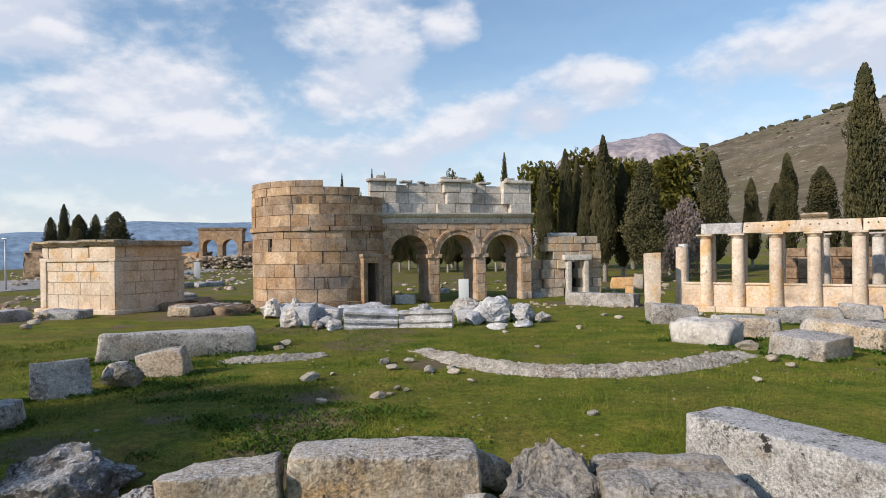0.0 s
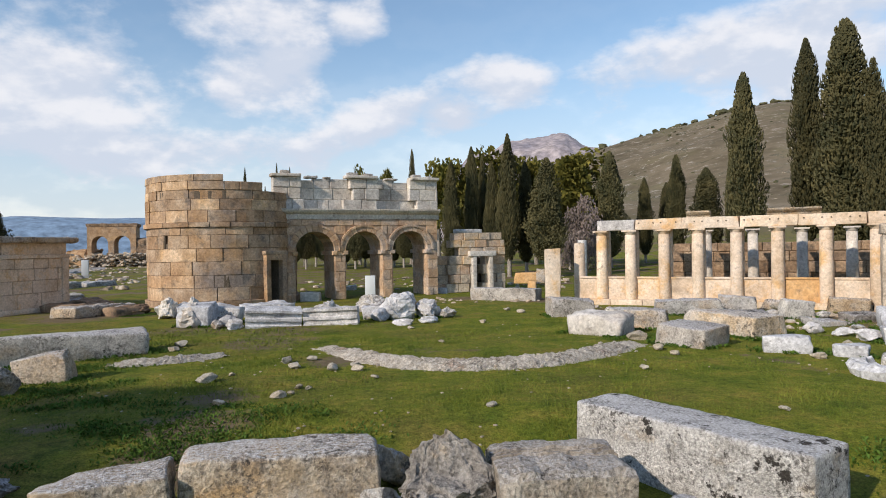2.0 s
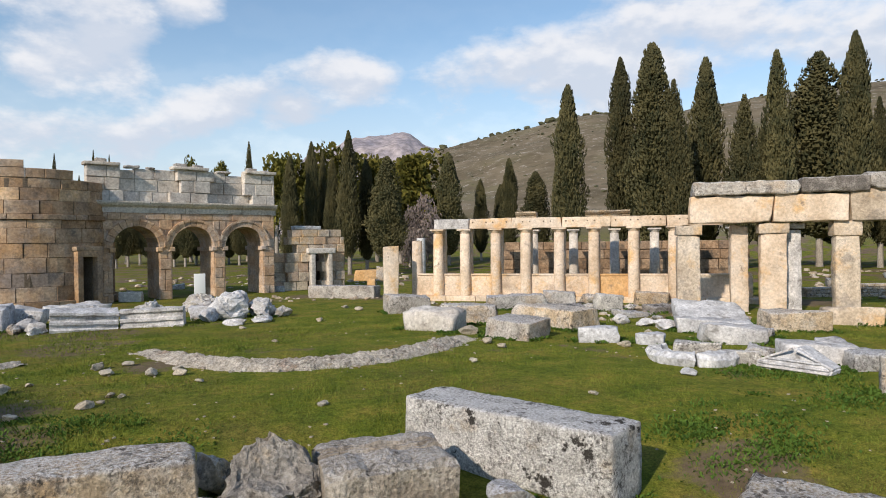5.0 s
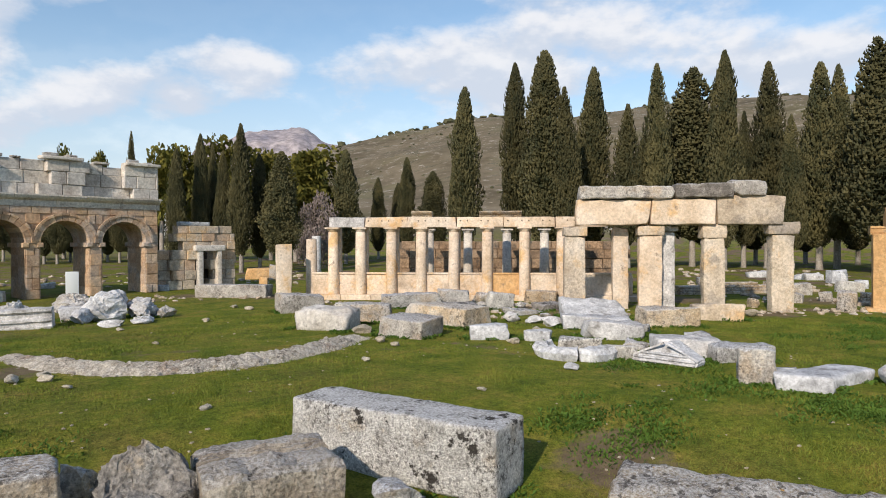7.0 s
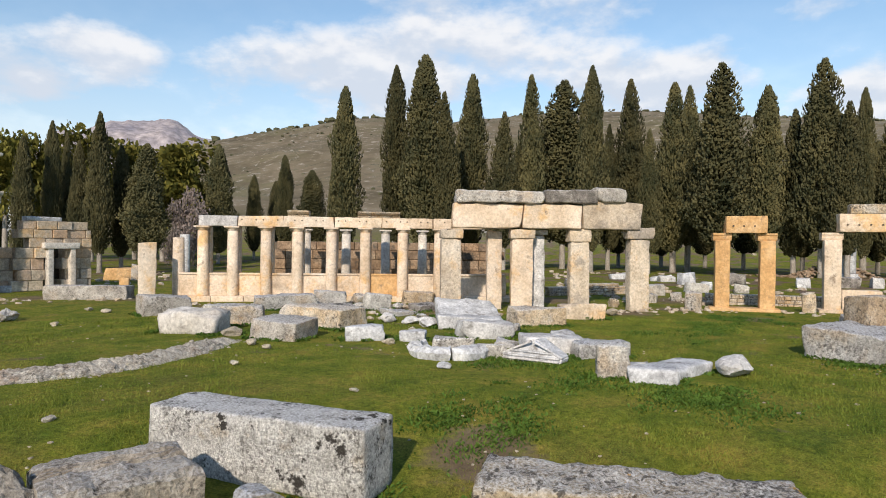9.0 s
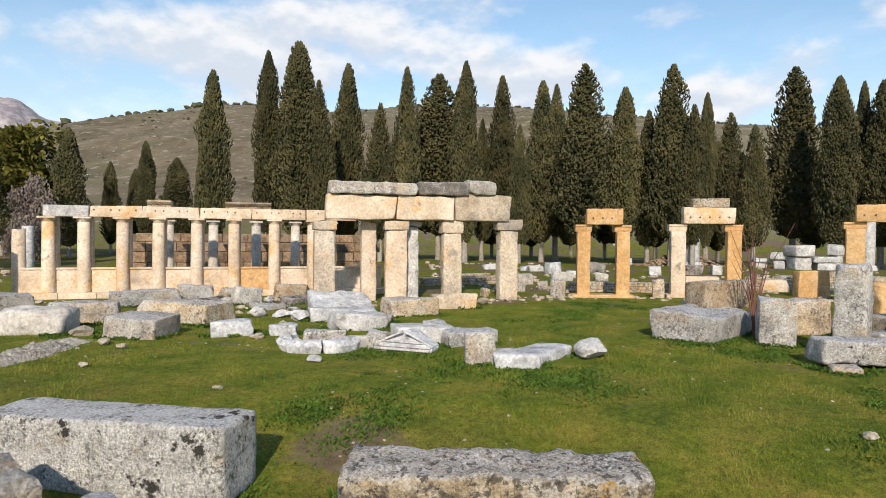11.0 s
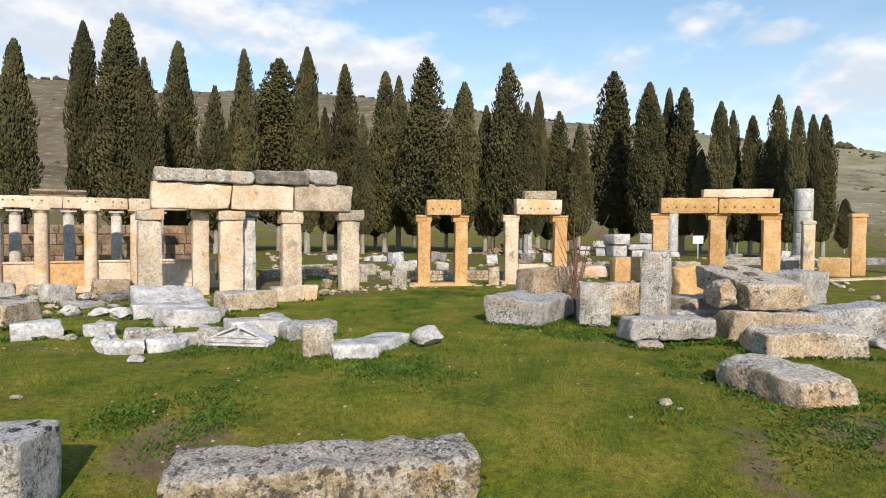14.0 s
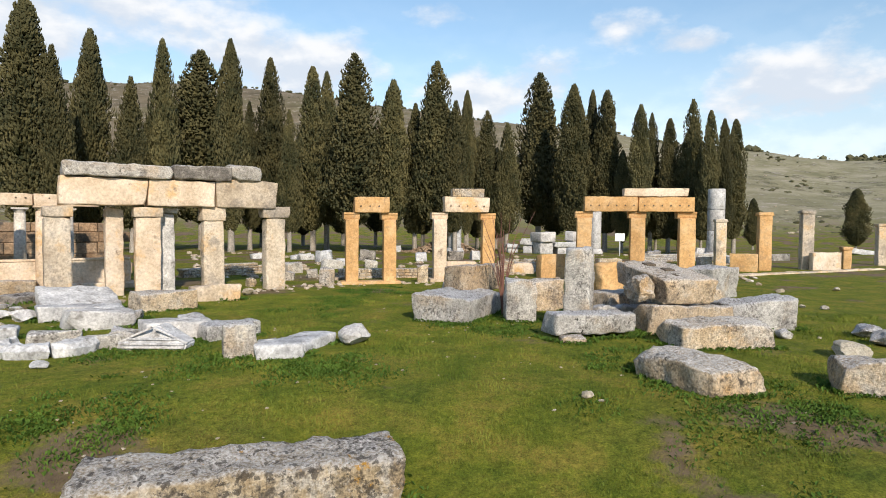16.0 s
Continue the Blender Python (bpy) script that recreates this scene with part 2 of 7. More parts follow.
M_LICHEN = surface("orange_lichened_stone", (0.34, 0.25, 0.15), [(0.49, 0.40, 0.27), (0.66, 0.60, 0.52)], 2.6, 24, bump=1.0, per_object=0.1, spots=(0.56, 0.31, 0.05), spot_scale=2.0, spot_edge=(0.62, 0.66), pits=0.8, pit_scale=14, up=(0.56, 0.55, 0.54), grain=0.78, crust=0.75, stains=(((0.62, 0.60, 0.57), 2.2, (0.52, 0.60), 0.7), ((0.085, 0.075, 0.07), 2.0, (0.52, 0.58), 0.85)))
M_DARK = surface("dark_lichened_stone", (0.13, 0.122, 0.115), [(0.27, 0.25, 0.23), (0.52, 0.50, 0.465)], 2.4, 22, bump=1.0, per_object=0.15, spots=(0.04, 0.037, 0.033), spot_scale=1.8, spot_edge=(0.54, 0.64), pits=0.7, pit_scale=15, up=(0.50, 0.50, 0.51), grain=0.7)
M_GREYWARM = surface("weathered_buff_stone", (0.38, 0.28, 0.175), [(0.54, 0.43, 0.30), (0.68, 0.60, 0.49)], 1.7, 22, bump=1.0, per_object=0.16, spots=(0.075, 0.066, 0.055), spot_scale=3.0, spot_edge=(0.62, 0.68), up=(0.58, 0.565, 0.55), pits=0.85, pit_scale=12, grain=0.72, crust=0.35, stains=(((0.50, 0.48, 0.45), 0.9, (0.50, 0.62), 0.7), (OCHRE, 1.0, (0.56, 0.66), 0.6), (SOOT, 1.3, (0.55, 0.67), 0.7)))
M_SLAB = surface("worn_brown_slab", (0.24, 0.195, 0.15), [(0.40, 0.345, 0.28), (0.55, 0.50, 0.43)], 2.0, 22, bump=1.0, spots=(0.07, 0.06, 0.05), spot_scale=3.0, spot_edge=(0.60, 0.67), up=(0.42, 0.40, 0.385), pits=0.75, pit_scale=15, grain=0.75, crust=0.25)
M_ROCK = surface("rough_grey_rock", (0.17, 0.155, 0.14), [(0.35, 0.325, 0.295), (0.56, 0.53, 0.49)], 2.2, 20, bump=1.0, spots=(0.06, 0.055, 0.05), spot_scale=3.0, spot_edge=(0.57, 0.66), pits=0.7, pit_scale=16, grain=0.75, crust=0.2, stains=(((0.46, 0.34, 0.20), 1.2, (0.54, 0.65), 0.6),))
M_WHITE = surface("white_marble", (0.34, 0.34, 0.345), [(0.54, 0.54, 0.545), (0.70, 0.695, 0.69)], 2.2, 14, per_object=0.14, spots=(0.22, 0.21, 0.20), spot_scale=2.6, spot_edge=(0.55, 0.67), pits=0.35, pit_scale=18, grain=0.55, stains=(((0.27, 0.265, 0.26), 1.3, (0.53, 0.66), 0.6),))
M_BROWN = surface("brown_rubble_wall", (0.17, 0.115, 0.075), [(0.29, 0.205, 0.135), (0.4, 0.31, 0.22)], 1.2, 10, per_object=0.28, spots=(0.1, 0.085, 0.07), spot_scale=1.6, spot_edge=(0.52, 0.64), pits=0.5)
M_MORTAR = surface("old_mortar_joint", (0.10, 0.08, 0.06), [(0.15, 0.12, 0.09)], 2.0, 20)
M_PEBBLE = surface("pale_field_stone", (0.34, 0.30, 0.23), [(0.48, 0.44, 0.36)], 4.0, 25, per_object=0.2, pits=0.4)
# The strong dark pits also paint in shade between the kerb's stones.
M_COBBLE = surface("pale_rubble_path", (0.26, 0.23, 0.19), [(0.42, 0.385, 0.335), (0.56, 0.53, 0.48)], 7.0, 26, bump=1.0, pits=0.85, pit_scale=15, per_object=0.2, grain=0.8, stains=(((0.30, 0.17, 0.10), 1.2, (0.58, 0.68), 0.6),))
M_RUBBLE = surface("mixed_ruin_rubble", (0.22, 0.16, 0.105), [(0.42, 0.34, 0.25), (0.60, 0.565, 0.52)], 1.6, 14, pits=0.4, grain=0.6)
M_METAL = plain("grey_painted_metal", (0.55, 0.56, 0.57), 0.4, 0.3)
M_SIGN = plain("pale_sign_board", (0.72, 0.74, 0.74), 0.5)
M_BARK = surface("pale_bark", (0.22, 0.19, 0.16), [(0.38, 0.35, 0.31)], 3.0, 20, stretch=(1, 1, 0.3))


def leaf_material(name, dark, light, scale=0.5, hue=0.25):
    m = bpy.data.materials.new(name)
    m.use_nodes = True
    nt = m.node_tree
    n, l = nt.nodes.new, nt.links.new
    b = nt.nodes["Principled BSDF"]
    b.inputs["Roughness"].default_value = 0.75
    b.inputs["Specular IOR Level"].default_value = 0.15
    geo, info = n("ShaderNodeNewGeometry"), n("ShaderNodeObjectInfo")
    t = n("ShaderNodeTexNoise")
    t.inputs["Scale"].default_value, t.inputs["Detail"].default_value = scale, 4.0
    l(geo.outputs["Position"], t.inputs["Vector"])
    a = n("ShaderNodeMath"); a.operation = "MULTIPLY_ADD"; a.inputs[1].default_value = 0.25
    l(geo.outputs["Random Per Island"], a.inputs[0])
    l(t.outputs["Fac"], a.inputs[2])
    r = n("ShaderNodeValToRGB")
    r.color_ramp.elements[0].position, r.color_ramp.elements[0].color = 0.4, (*dark, 1)
    r.color_ramp.elements[1].position, r.color_ramp.elements[1].color = 0.95, (*light, 1)
    l(a.outputs[0], r.inputs[0])
    v = n("ShaderNodeHueSaturation")
    mr = n("ShaderNodeMapRange")
    mr.inputs["To Min"].default_value, mr.inputs["To Max"].default_value = 1 - hue, 1 + hue
    l(info.outputs["Random"], mr.inputs["Value"])
    l(mr.outputs[0], v.inputs["Value"])
    l(r.outputs[0], v.inputs["Color"])
    l(v.outputs[0], b.inputs["Base Color"])
    return m


M_CYPRESS = leaf_material("cypress_foliage", (0.030, 0.034, 0.016), (0.115, 0.100, 0.043))
M_PINE = leaf_material("pine_foliage", (0.05, 0.056, 0.012), (0.20, 0.175, 0.036))
M_BARE = leaf_material("bare_twigs", (0.14, 0.11, 0.10), (0.26, 0.22, 0.20))
M_SHRUB = leaf_material("hill_shrub", (0.05, 0.055, 0.03), (0.12, 0.11, 0.06))
M_GRASS = leaf_material("grass_blades", (0.062, 0.10, 0.012), (0.21, 0.22, 0.036), scale=0.9)
M_WEED = leaf_material("weed_leaves", (0.035, 0.075, 0.010), (0.11, 0.185, 0.028), scale=2.0)
M_TWIG = plain("red_brown_twig", (0.16, 0.07, 0.05))


def ground_z(x, y):
    """Height of the field: nearly level, a little lower where the fallen blocks lie before the camera."""
    r = math.hypot(x, y)
    k = min(max((r - 7.5) / 4.0, 0.0), 1.0)
    k = k * k * (3 - 2 * k)
    return -0.45 * (1 - k)


def ground_material():
    m = bpy.data.materials.new("grass_and_earth")
    m.use_nodes = True
    nt = m.node_tree
    n, l = nt.nodes.new, nt.links.new
    b = nt.nodes["Principled BSDF"]
    b.inputs["Roughness"].default_value = 0.95
    b.inputs["Specular IOR Level"].default_value = 0.1
    geo = n("ShaderNodeNewGeometry")

    def noise_tex(scale, detail=5.0, rough=0.6):
        t = n("ShaderNodeTexNoise")
        t.inputs["Scale"].default_value, t.inputs["Detail"].default_value, t.inputs["Roughness"].default_value = scale, detail, rough
        l(geo.outputs["Position"], t.inputs["Vector"])
        return t.outputs["Fac"]

    def ramp(src, stops):
        r = n("ShaderNodeValToRGB")
        e = r.color_ramp.elements
        while len(e) < len(stops):
            e.new(0.5)
        for i, (p, c) in enumerate(stops):
            e[i].position, e[i].color = p, (*c, 1)
        l(src, r.inputs[0])
        return r.outputs[0]

    def mix(fac, a, c, kind="MIX"):
        x = n("ShaderNodeMixRGB")
        x.blend_type = kind
        if hasattr(fac, "links"):
            l(fac, x.inputs["Fac"])
        else:
            x.inputs["Fac"].default_value = fac
        l(a, x.inputs[1]); l(c, x.inputs[2])
        return x.outputs[0]

    def rng(src, a, c, lo=0.0, hi=1.0):
        r = n("ShaderNodeMapRange")
        r.inputs["From Min"].default_value, r.inputs["From Max"].default_value = a, c
        r.inputs["To Min"].default_value, r.inputs["To Max"].default_value = lo, hi
        l(src, r.inputs["Value"])
        return r.outputs[0]

    grass = ramp(noise_tex(0.9, 7, 0.68), [(0.32, (0.062, 0.10, 0.012)), (0.5, (0.138, 0.158, 0.02)), (0.66, (0.215, 0.18, 0.038))])
    where = n("ShaderNodeSeparateXYZ")
    l(geo.outputs["Position"], where.inputs[0])
    moss = n("ShaderNodeMath"); moss.operation = "MULTIPLY"
    l(rng(noise_tex(0.28, 8, 0.7), 0.46, 0.66, 0.0, 0.8), moss.inputs[0])
    l(rng(where.outputs["X"], -4.0, 14.0, 1.0, 0.2), moss.inputs[1])
    grass = mix(moss.outputs[0], grass, ramp(noise_tex(3.0, 6, 0.7), [(0.3, (0.10, 0.07, 0.028)), (0.7, (0.19, 0.145, 0.05))]))
    grass = mix(0.8, grass, ramp(noise_tex(30, 5, 0.7), [(0.32, (0.34, 0.36, 0.34)), (0.68, (1.52, 1.5, 1.4))]), "MULTIPLY")
    grass = mix(0.8, grass, ramp(noise_tex(7, 6, 0.7), [(0.34, (0.50, 0.56, 0.5)), (0.66, (1.45, 1.36, 1.3))]), "MULTIPLY")
    earth = ramp(noise_tex(2.5, 6), [(0.3, (0.105, 0.072, 0.053)), (0.7, (0.20, 0.145, 0.105))])
    rad = n("ShaderNodeVectorMath"); rad.operation = "LENGTH"
    l(geo.outputs["Position"], rad.inputs[0])

    def math_node(kind, u, w):
        q = n("ShaderNodeMath"); q.operation = kind
        for sock, val in zip(q.inputs, (u, w)):
            if hasattr(val, "links"):
                l(val, sock)
            else:
                sock.default_value = val
        return q.outputs[0]

    # bare earth: here and there in the near field, commoner on the ground beyond
    patchy = noise_tex(0.33, 7, 0.62)
    bare = rng(math_node("ADD", patchy, rng(rad.outputs["Value"], 30.0, 50.0, 0.0, 0.115)), 0.61, 0.68)
    edge = noise_tex(2.2, 6, 0.7)
    for px, py, size in ((-2.43, 10.76, 1.0), (-2.47, 12.62, 0.8), (-2.47, 9.66, 0.8), (-2.69, 19.99, 1.3), (-2.26, 22.69, 1.5), (-5.11, 24.09, 1.8), (-11.82, 29.65, 2.2), (-6.27, 18.92, 1.0), (-0.34, 16.09, 0.8), (7.30, 6.35, 0.8), (6.65, 6.08, 0.6), (10.94, -2.57, 0.9), (10.63, -3.22, 0.8), (-2.52, 19.49, 1.2), (-15.90, 37.12, 2.5), (-23.43, 36.60, 3.0), (-6.07, 9.57, 0.8), (-2.57, 9.13, 0.7), (-12.0, 31.5, 3.0), (-15.0, 34.5, 2.5), (-19.5, 29.0, 2.2), (-9.5, 30.5, 1.6), (11.5, 25.5, 1.5), (14.5, 23.6, 1.7), (17.5, 21.0, 1.6), (16.5, 18.6, 1.5), (21.0, 15.6, 1.2), (23.5, 14.0, 1.2), (26.3, 13.6, 1.0), (29.5, 11.6, 1.4), (32.5, 8.0, 1.4), (34.5, 3.0, 1.5), (30.5, 15.5, 2.2), (36.5, 9.5, 2.2), (25.5, 19.5, 2.0), (3.5, 32.5, 1.4), (6.5, 34.0, 1.6), (9.5, 31.5, 1.5)):
        off = n("ShaderNodeVectorMath"); off.operation = "DISTANCE"
        off.inputs[1].default_value = (px, py, ground_z(px, py))
        l(geo.outputs["Position"], off.inputs[0])
        d = math_node("ADD", math_node("DIVIDE", off.outputs["Value"], size), math_node("MULTIPLY", math_node("SUBTRACT", edge, 0.5), 2.6))
        bare = math_node("MAXIMUM", bare, rng(d, 0.55, 1.05, 0.85, 0.0))
    field = mix(bare, grass, earth)
    # the dry, stony hillsides, told by the height of the land
    sp = n("ShaderNodeSeparateXYZ")
    l(geo.outputs["Position"], sp.inputs[0])
    hill = ramp(noise_tex(0.05, 9, 0.7), [(0.3, (0.085, 0.07, 0.044)), (0.5, (0.155, 0.126, 0.084)), (0.7, (0.26, 0.215, 0.155))])
    hill = mix(rng(noise_tex(0.022, 7, 0.65), 0.5, 0.62, 0.0, 0.4), hill, ramp(noise_tex(0.12, 8, 0.7), [(0.3, (0.10, 0.105, 0.045)), (0.7, (0.19, 0.18, 0.085))]))
    # pasture on the eastern slopes
    east = ramp(noise_tex(0.06, 9, 0.7), [(0.3, (0.15, 0.148, 0.085)), (0.5, (0.25, 0.235, 0.15)), (0.7, (0.38, 0.35, 0.27))])
    place = n("ShaderNodeSeparateXYZ")
    l(geo.outputs["Position"], place.inputs[0])
    hill = mix(rng(place.outputs["Y"], 120.0, -60.0, 0.0, 0.9), hill, east)
    scrub = rng(noise_tex(0.1, 9, 0.78), 0.53, 0.58, 0.0, 0.8)
    dark = n("ShaderNodeRGB"); dark.outputs[0].default_value = (0.06, 0.058, 0.032, 1)
    hill = mix(scrub, hill, dark.outputs[0])
    rock = n("ShaderNodeRGB"); rock.outputs[0].default_value = (0.36, 0.32, 0.27, 1)
    hill = mix(rng(noise_tex(0.2, 8, 0.8), 0.55, 0.62), hill, rock.outputs[0])
    col = mix(rng(sp.outputs["Z"], 0.8, 6.0), field, hill)
    l(col, b.inputs["Base Color"])
    bp = n("ShaderNodeBump")
    bp.inputs["Strength"].default_value, bp.inputs["Distance"].default_value = 0.6, 0.05
    l(noise_tex(22, 6, 0.7), bp.inputs["Height"])
    l(bp.outputs[0], b.inputs["Normal"])
    return m


M_GROUND = ground_material()


# ---- helpers for things ----
def thing(name, x, y, z, label, category, group="", yaw=0.0):
    ob = new(name)
    ob.empty_display_size = 0.2
    ob.matrix_basis = pose(x, y, z, 0, 0, yaw)
    return tagged(ob, label, category, group)


def part(name, bm, mat, parent=None, label="", m=None):
    """Links a bmesh (or a mesh) as one mesh object under a thing or a part."""
    if isinstance(bm, bmesh.types.BMesh):
        me = bpy.data.meshes.new(name)
        bm.to_mesh(me)
        bm.free()
    else:
        me = bm
    if mat and not me.materials:
        me.materials.append(mat)
    ob = new(name, me)
    if parent:
        ob.parent = parent
    if m is not None:
        ob.matrix_basis = m
    if label:
        tagged(ob, label)
    return ob


def fuzz(v, seed, size):
    return noise.noise_vector(Vector(v) / size + Vector((seed * 7.13, seed * 3.7, seed * 1.9)))


def stone_bm(lx, ly, lz, seed=0, bevel=0.04, rough=0.03, step=0.25, chip=0.0, z0=0.0):
    """A weathered squared stone: centred in x and y, standing on z0, edges rounded and broken."""
    bm = bmesh.new()
    bmesh.ops.create_cube(bm, size=1.0)
    for v in bm.verts:
        v.co = Vector((v.co.x * lx, v.co.y * ly, (v.co.z + 0.5) * lz + z0))
    if chip:
        q = random.Random(seed * 3 + 1)
        for v in bm.verts:
            v.co += Vector((q.uniform(-1, 1) * min(0.06 * lx, 0.09), q.uniform(-1, 1) * min(0.06 * ly, 0.09), (q.uniform(-1, 0.4) * min(0.14 * lz, 0.12)) if v.co.z > z0 + lz / 2 else 0.0)) * min(1.0, chip / 0.2)
    bmesh.ops.bevel(bm, geom=bm.edges[:], offset=min(bevel, 0.3 * min(lx, ly, lz)), segments=2, affect="EDGES", profile=0.6)
    for k in range(5):
        long = [e for e in bm.edges if e.calc_length() > step * 1.5]
        if not long:
            break
        bmesh.ops.subdivide_edges(bm, edges=long, cuts=1, use_grid_fill=True)
    bmesh.ops.triangulate(bm, faces=[f for f in bm.faces if len(f.verts) > 4])
    s = max(lx, ly, lz)
    for v in bm.verts:
        d = fuzz(v.co, seed, 0.35) * rough + fuzz(v.co, seed + 5, 0.11) * rough * 0.5 + fuzz(v.co, seed + 8, 0.04) * rough * 0.22
        if chip:
            c = noise.noise(v.co / (0.5 * s) + Vector((seed * 2.2, 1, seed)))
            corner = abs(v.co.x) / (lx / 2) + abs(v.co.y) / (ly / 2) + abs(v.co.z - z0 - lz / 2) / (lz / 2)
            if corner > 2.2 and c > 0.0:
                d -= Vector((v.co.x, v.co.y, v.co.z - z0 - lz / 2)).normalized() * chip * (corner - 2.2) * c * 2.5
        v.co += d
    for f in bm.faces:
        f.smooth = True
    return bm


def rock_bm(sx, sy, sz, seed=0, rough=0.35, sub=3, peak=0.0):
    """A broken, angular rock sitting on z = 0; peak: how far it narrows upwards."""
    bm = bmesh.new()
    bmesh.ops.create_icosphere(bm, subdivisions=sub, radius=1.0)
    rng = random.Random(seed * 13 + 5)
    planes = []
    for _ in range(9):
        nrm = Vector((rng.gauss(0, 1), rng.gauss(0, 1), rng.gauss(0, 0.8))).normalized()
        planes.append((nrm, rng.uniform(0.42, 0.78)))
    for v in bm.verts:
        p = v.co.copy()
        for nrm, d in planes:
            k = p.dot(nrm)
            if k > d:
                p -= nrm * (k - d)
        p += fuzz(p, seed, 0.55) * rough * 0.3 + fuzz(p, seed + 3, 0.2) * rough * 0.16 + fuzz(p, seed + 6, 0.08) * rough * (0.1 if sub > 2 else 0.0)
        v.co = p
    lo = Vector([min(v.co[i] for v in bm.verts) for i in range(3)])
    hi = Vector([max(v.co[i] for v in bm.verts) for i in range(3)])
    for v in bm.verts:
        f = [(v.co[i] - lo[i]) / (hi[i] - lo[i]) for i in range(3)]
        t = 1 - peak * f[2] ** 1.3
        v.co = Vector(((f[0] - 0.5) * sx * t, (f[1] - 0.5) * sy * t, f[2] * sz - 0.08 * sz))
    return bm


FEET = []  # near lower edges of the blocks, where weeds grow


def block(a, b, depth, height, name="stone_block", mat=None, label="", group="fallen blocks", rough=0.03, chip=0.12, lean=0.0, sink=0.1, seed=None, lift=0.0, bevel=0.04, step=0.22, tilt=0.0):
    """A fallen block whose near lower edge runs from a to b and which reaches depth away from the camera."""
    ax, ay, bx, by = *a, *b
    length, yaw = math.hypot(bx - ax, by - ay), math.degrees(math.atan2(by - ay, bx - ax))
    u = Vector(((bx - ax) / length, (by - ay) / length, 0))
    w = Vector((-u.y, u.x, 0))
    mid = Vector(((ax + bx) / 2, (ay + by) / 2, 0))
    if w.dot(mid) < 0:
        w = -w
    c = mid + w * depth / 2
    base = ground_z(c.x, c.y) - sink + lift
    seed = seed if seed is not None else int(abs(ax * 31 + ay * 17) * 10) % 997
    bm = stone_bm(length, depth, height - base, seed, bevel, rough, step, chip)
    FEET.append((ax, ay, bx, by, u, w, depth))
    ob = part(name, bm, mat or M_GREY, None, "", pose(c.x, c.y, base, lean, tilt, yaw))
    return tagged(ob, label, "stone block", group)


def rock(x, y, sx, sy, sz, label="broken pale limestone rock lying on the grass", mat=None, name="rock", seed=None, yaw=0.0, z=None, group="loose rocks", sub=3, peak=0.0):
    seed = seed if seed is not None else int(abs(x * 37 + y * 11) * 10) % 991
    ob = part(name, rock_bm(sx, sy, sz, seed, sub=sub, peak=peak), mat or M_GREY, None, "", pose(x, y, ground_z(x, y) if z is None else z, 0, 0, yaw))
    return tagged(ob, label, "rock", group)


def jagged(x, y, sx, sy, sz, label, mat, seed=0, yaw=0.0, peak=0.4, off=(0.0, 0.0), z=None, name="boulder", group="loose rocks", sub=5):
    """A rough broken rock: cut by planes, then split by slanting beds and sharp ridges; off shifts the peak."""
    bm = rock_bm(sx, sy, sz, seed, 0.5, sub, peak)
    q = random.Random(seed * 7 + 3)
    bed = Vector((q.uniform(-0.6, 0.6), q.uniform(-0.6, 0.6), 1.0)).normalized()
    s = max(sx, sy, sz)
    for v in bm.verts:
        p = v.co.copy()
        out = Vector((p.x, p.y, p.z * 0.5)).normalized() if p.length > 0.001 else Vector((0, 0, 1))
        ridge_a = 1 - abs(noise.noise(p / (0.34 * s) + Vector((seed, 2, 5)))) * 2
        ridge_b = 1 - abs(noise.noise(p / (0.13 * s) + Vector((3, seed, 1)))) * 2
        h = p.dot(bed) / (0.11 * s) + noise.noise(p / (0.4 * s)) * 1.5
        step = abs(h - math.floor(h) - 0.5) * 2
        v.co += out * s * (0.075 * (ridge_a - 0.4) + 0.03 * (ridge_b - 0.4) + 0.028 * (step - 0.5)) + fuzz(p, seed + 4, 0.05) * 0.012
        f = max(0.0, v.co.z / sz)
        v.co += Vector((off[0] * f * f, off[1] * f * f, 0))
    ob = part(name, bm, mat, None, "", pose(x, y, ground_z(x, y) - 0.06 if z is None else z, 0, 0, yaw))
    return tagged(ob, label, "rock", group)


def grooved_slab(a, b, depth, top):
    """A worn architrave slab lying on its back, with three long grooves across its top."""
    L, yaw = math.hypot(b[0] - a[0], b[1] - a[1]), math.degrees(math.atan2(b[1] - a[1], b[0] - a[0]))
    base = ground_z((a[0] + b[0]) / 2, a[1] + depth / 2) - 0.1
    h = top - base
    front = [(0.0, 0.0), (0.02, h * 0.3), (0.0, h * 0.6), (0.03, h - 0.1), (0.1, h - 0.04), (0.25, h - 0.02), (0.42, h)]
    grooves = []
    for k in range(3):
        y0 = 0.52 + 0.11 * k
        grooves += [(y0, h + 0.005), (y0 + 0.02, h - 0.035), (y0 + 0.055, h - 0.035), (y0 + 0.075, h + 0.01)]
    back = [(0.92, h + 0.02), (1.08, h - 0.01), (1.2, h - 0.05), (depth, h - 0.15), (depth, 0.0)]
    bm = sweep_profile(L, front + grooves + back, 4, 0.02, 0.06)
    for v in bm.verts:
        v.co += fuzz(v.co, 6, 0.28) * 0.05 + fuzz(v.co, 9, 0.09) * 0.022
        end = max(0.0, abs(v.co.x) / (L / 2) - 0.8) / 0.2
        v.co.z -= end * end * (0.05 + 0.08 * noise.noise(Vector((v.co.y * 3, v.co.x, 2))))
    ob = part("moulded_slab", bm, M_SLAB, None, "", pose((a[0] + b[0]) / 2, (a[1] + b[1]) / 2, base, 0, 0, yaw))
    return tagged(ob, "weathered grey brown slab with worn grooves along its top", "stone block", "fallen blocks")


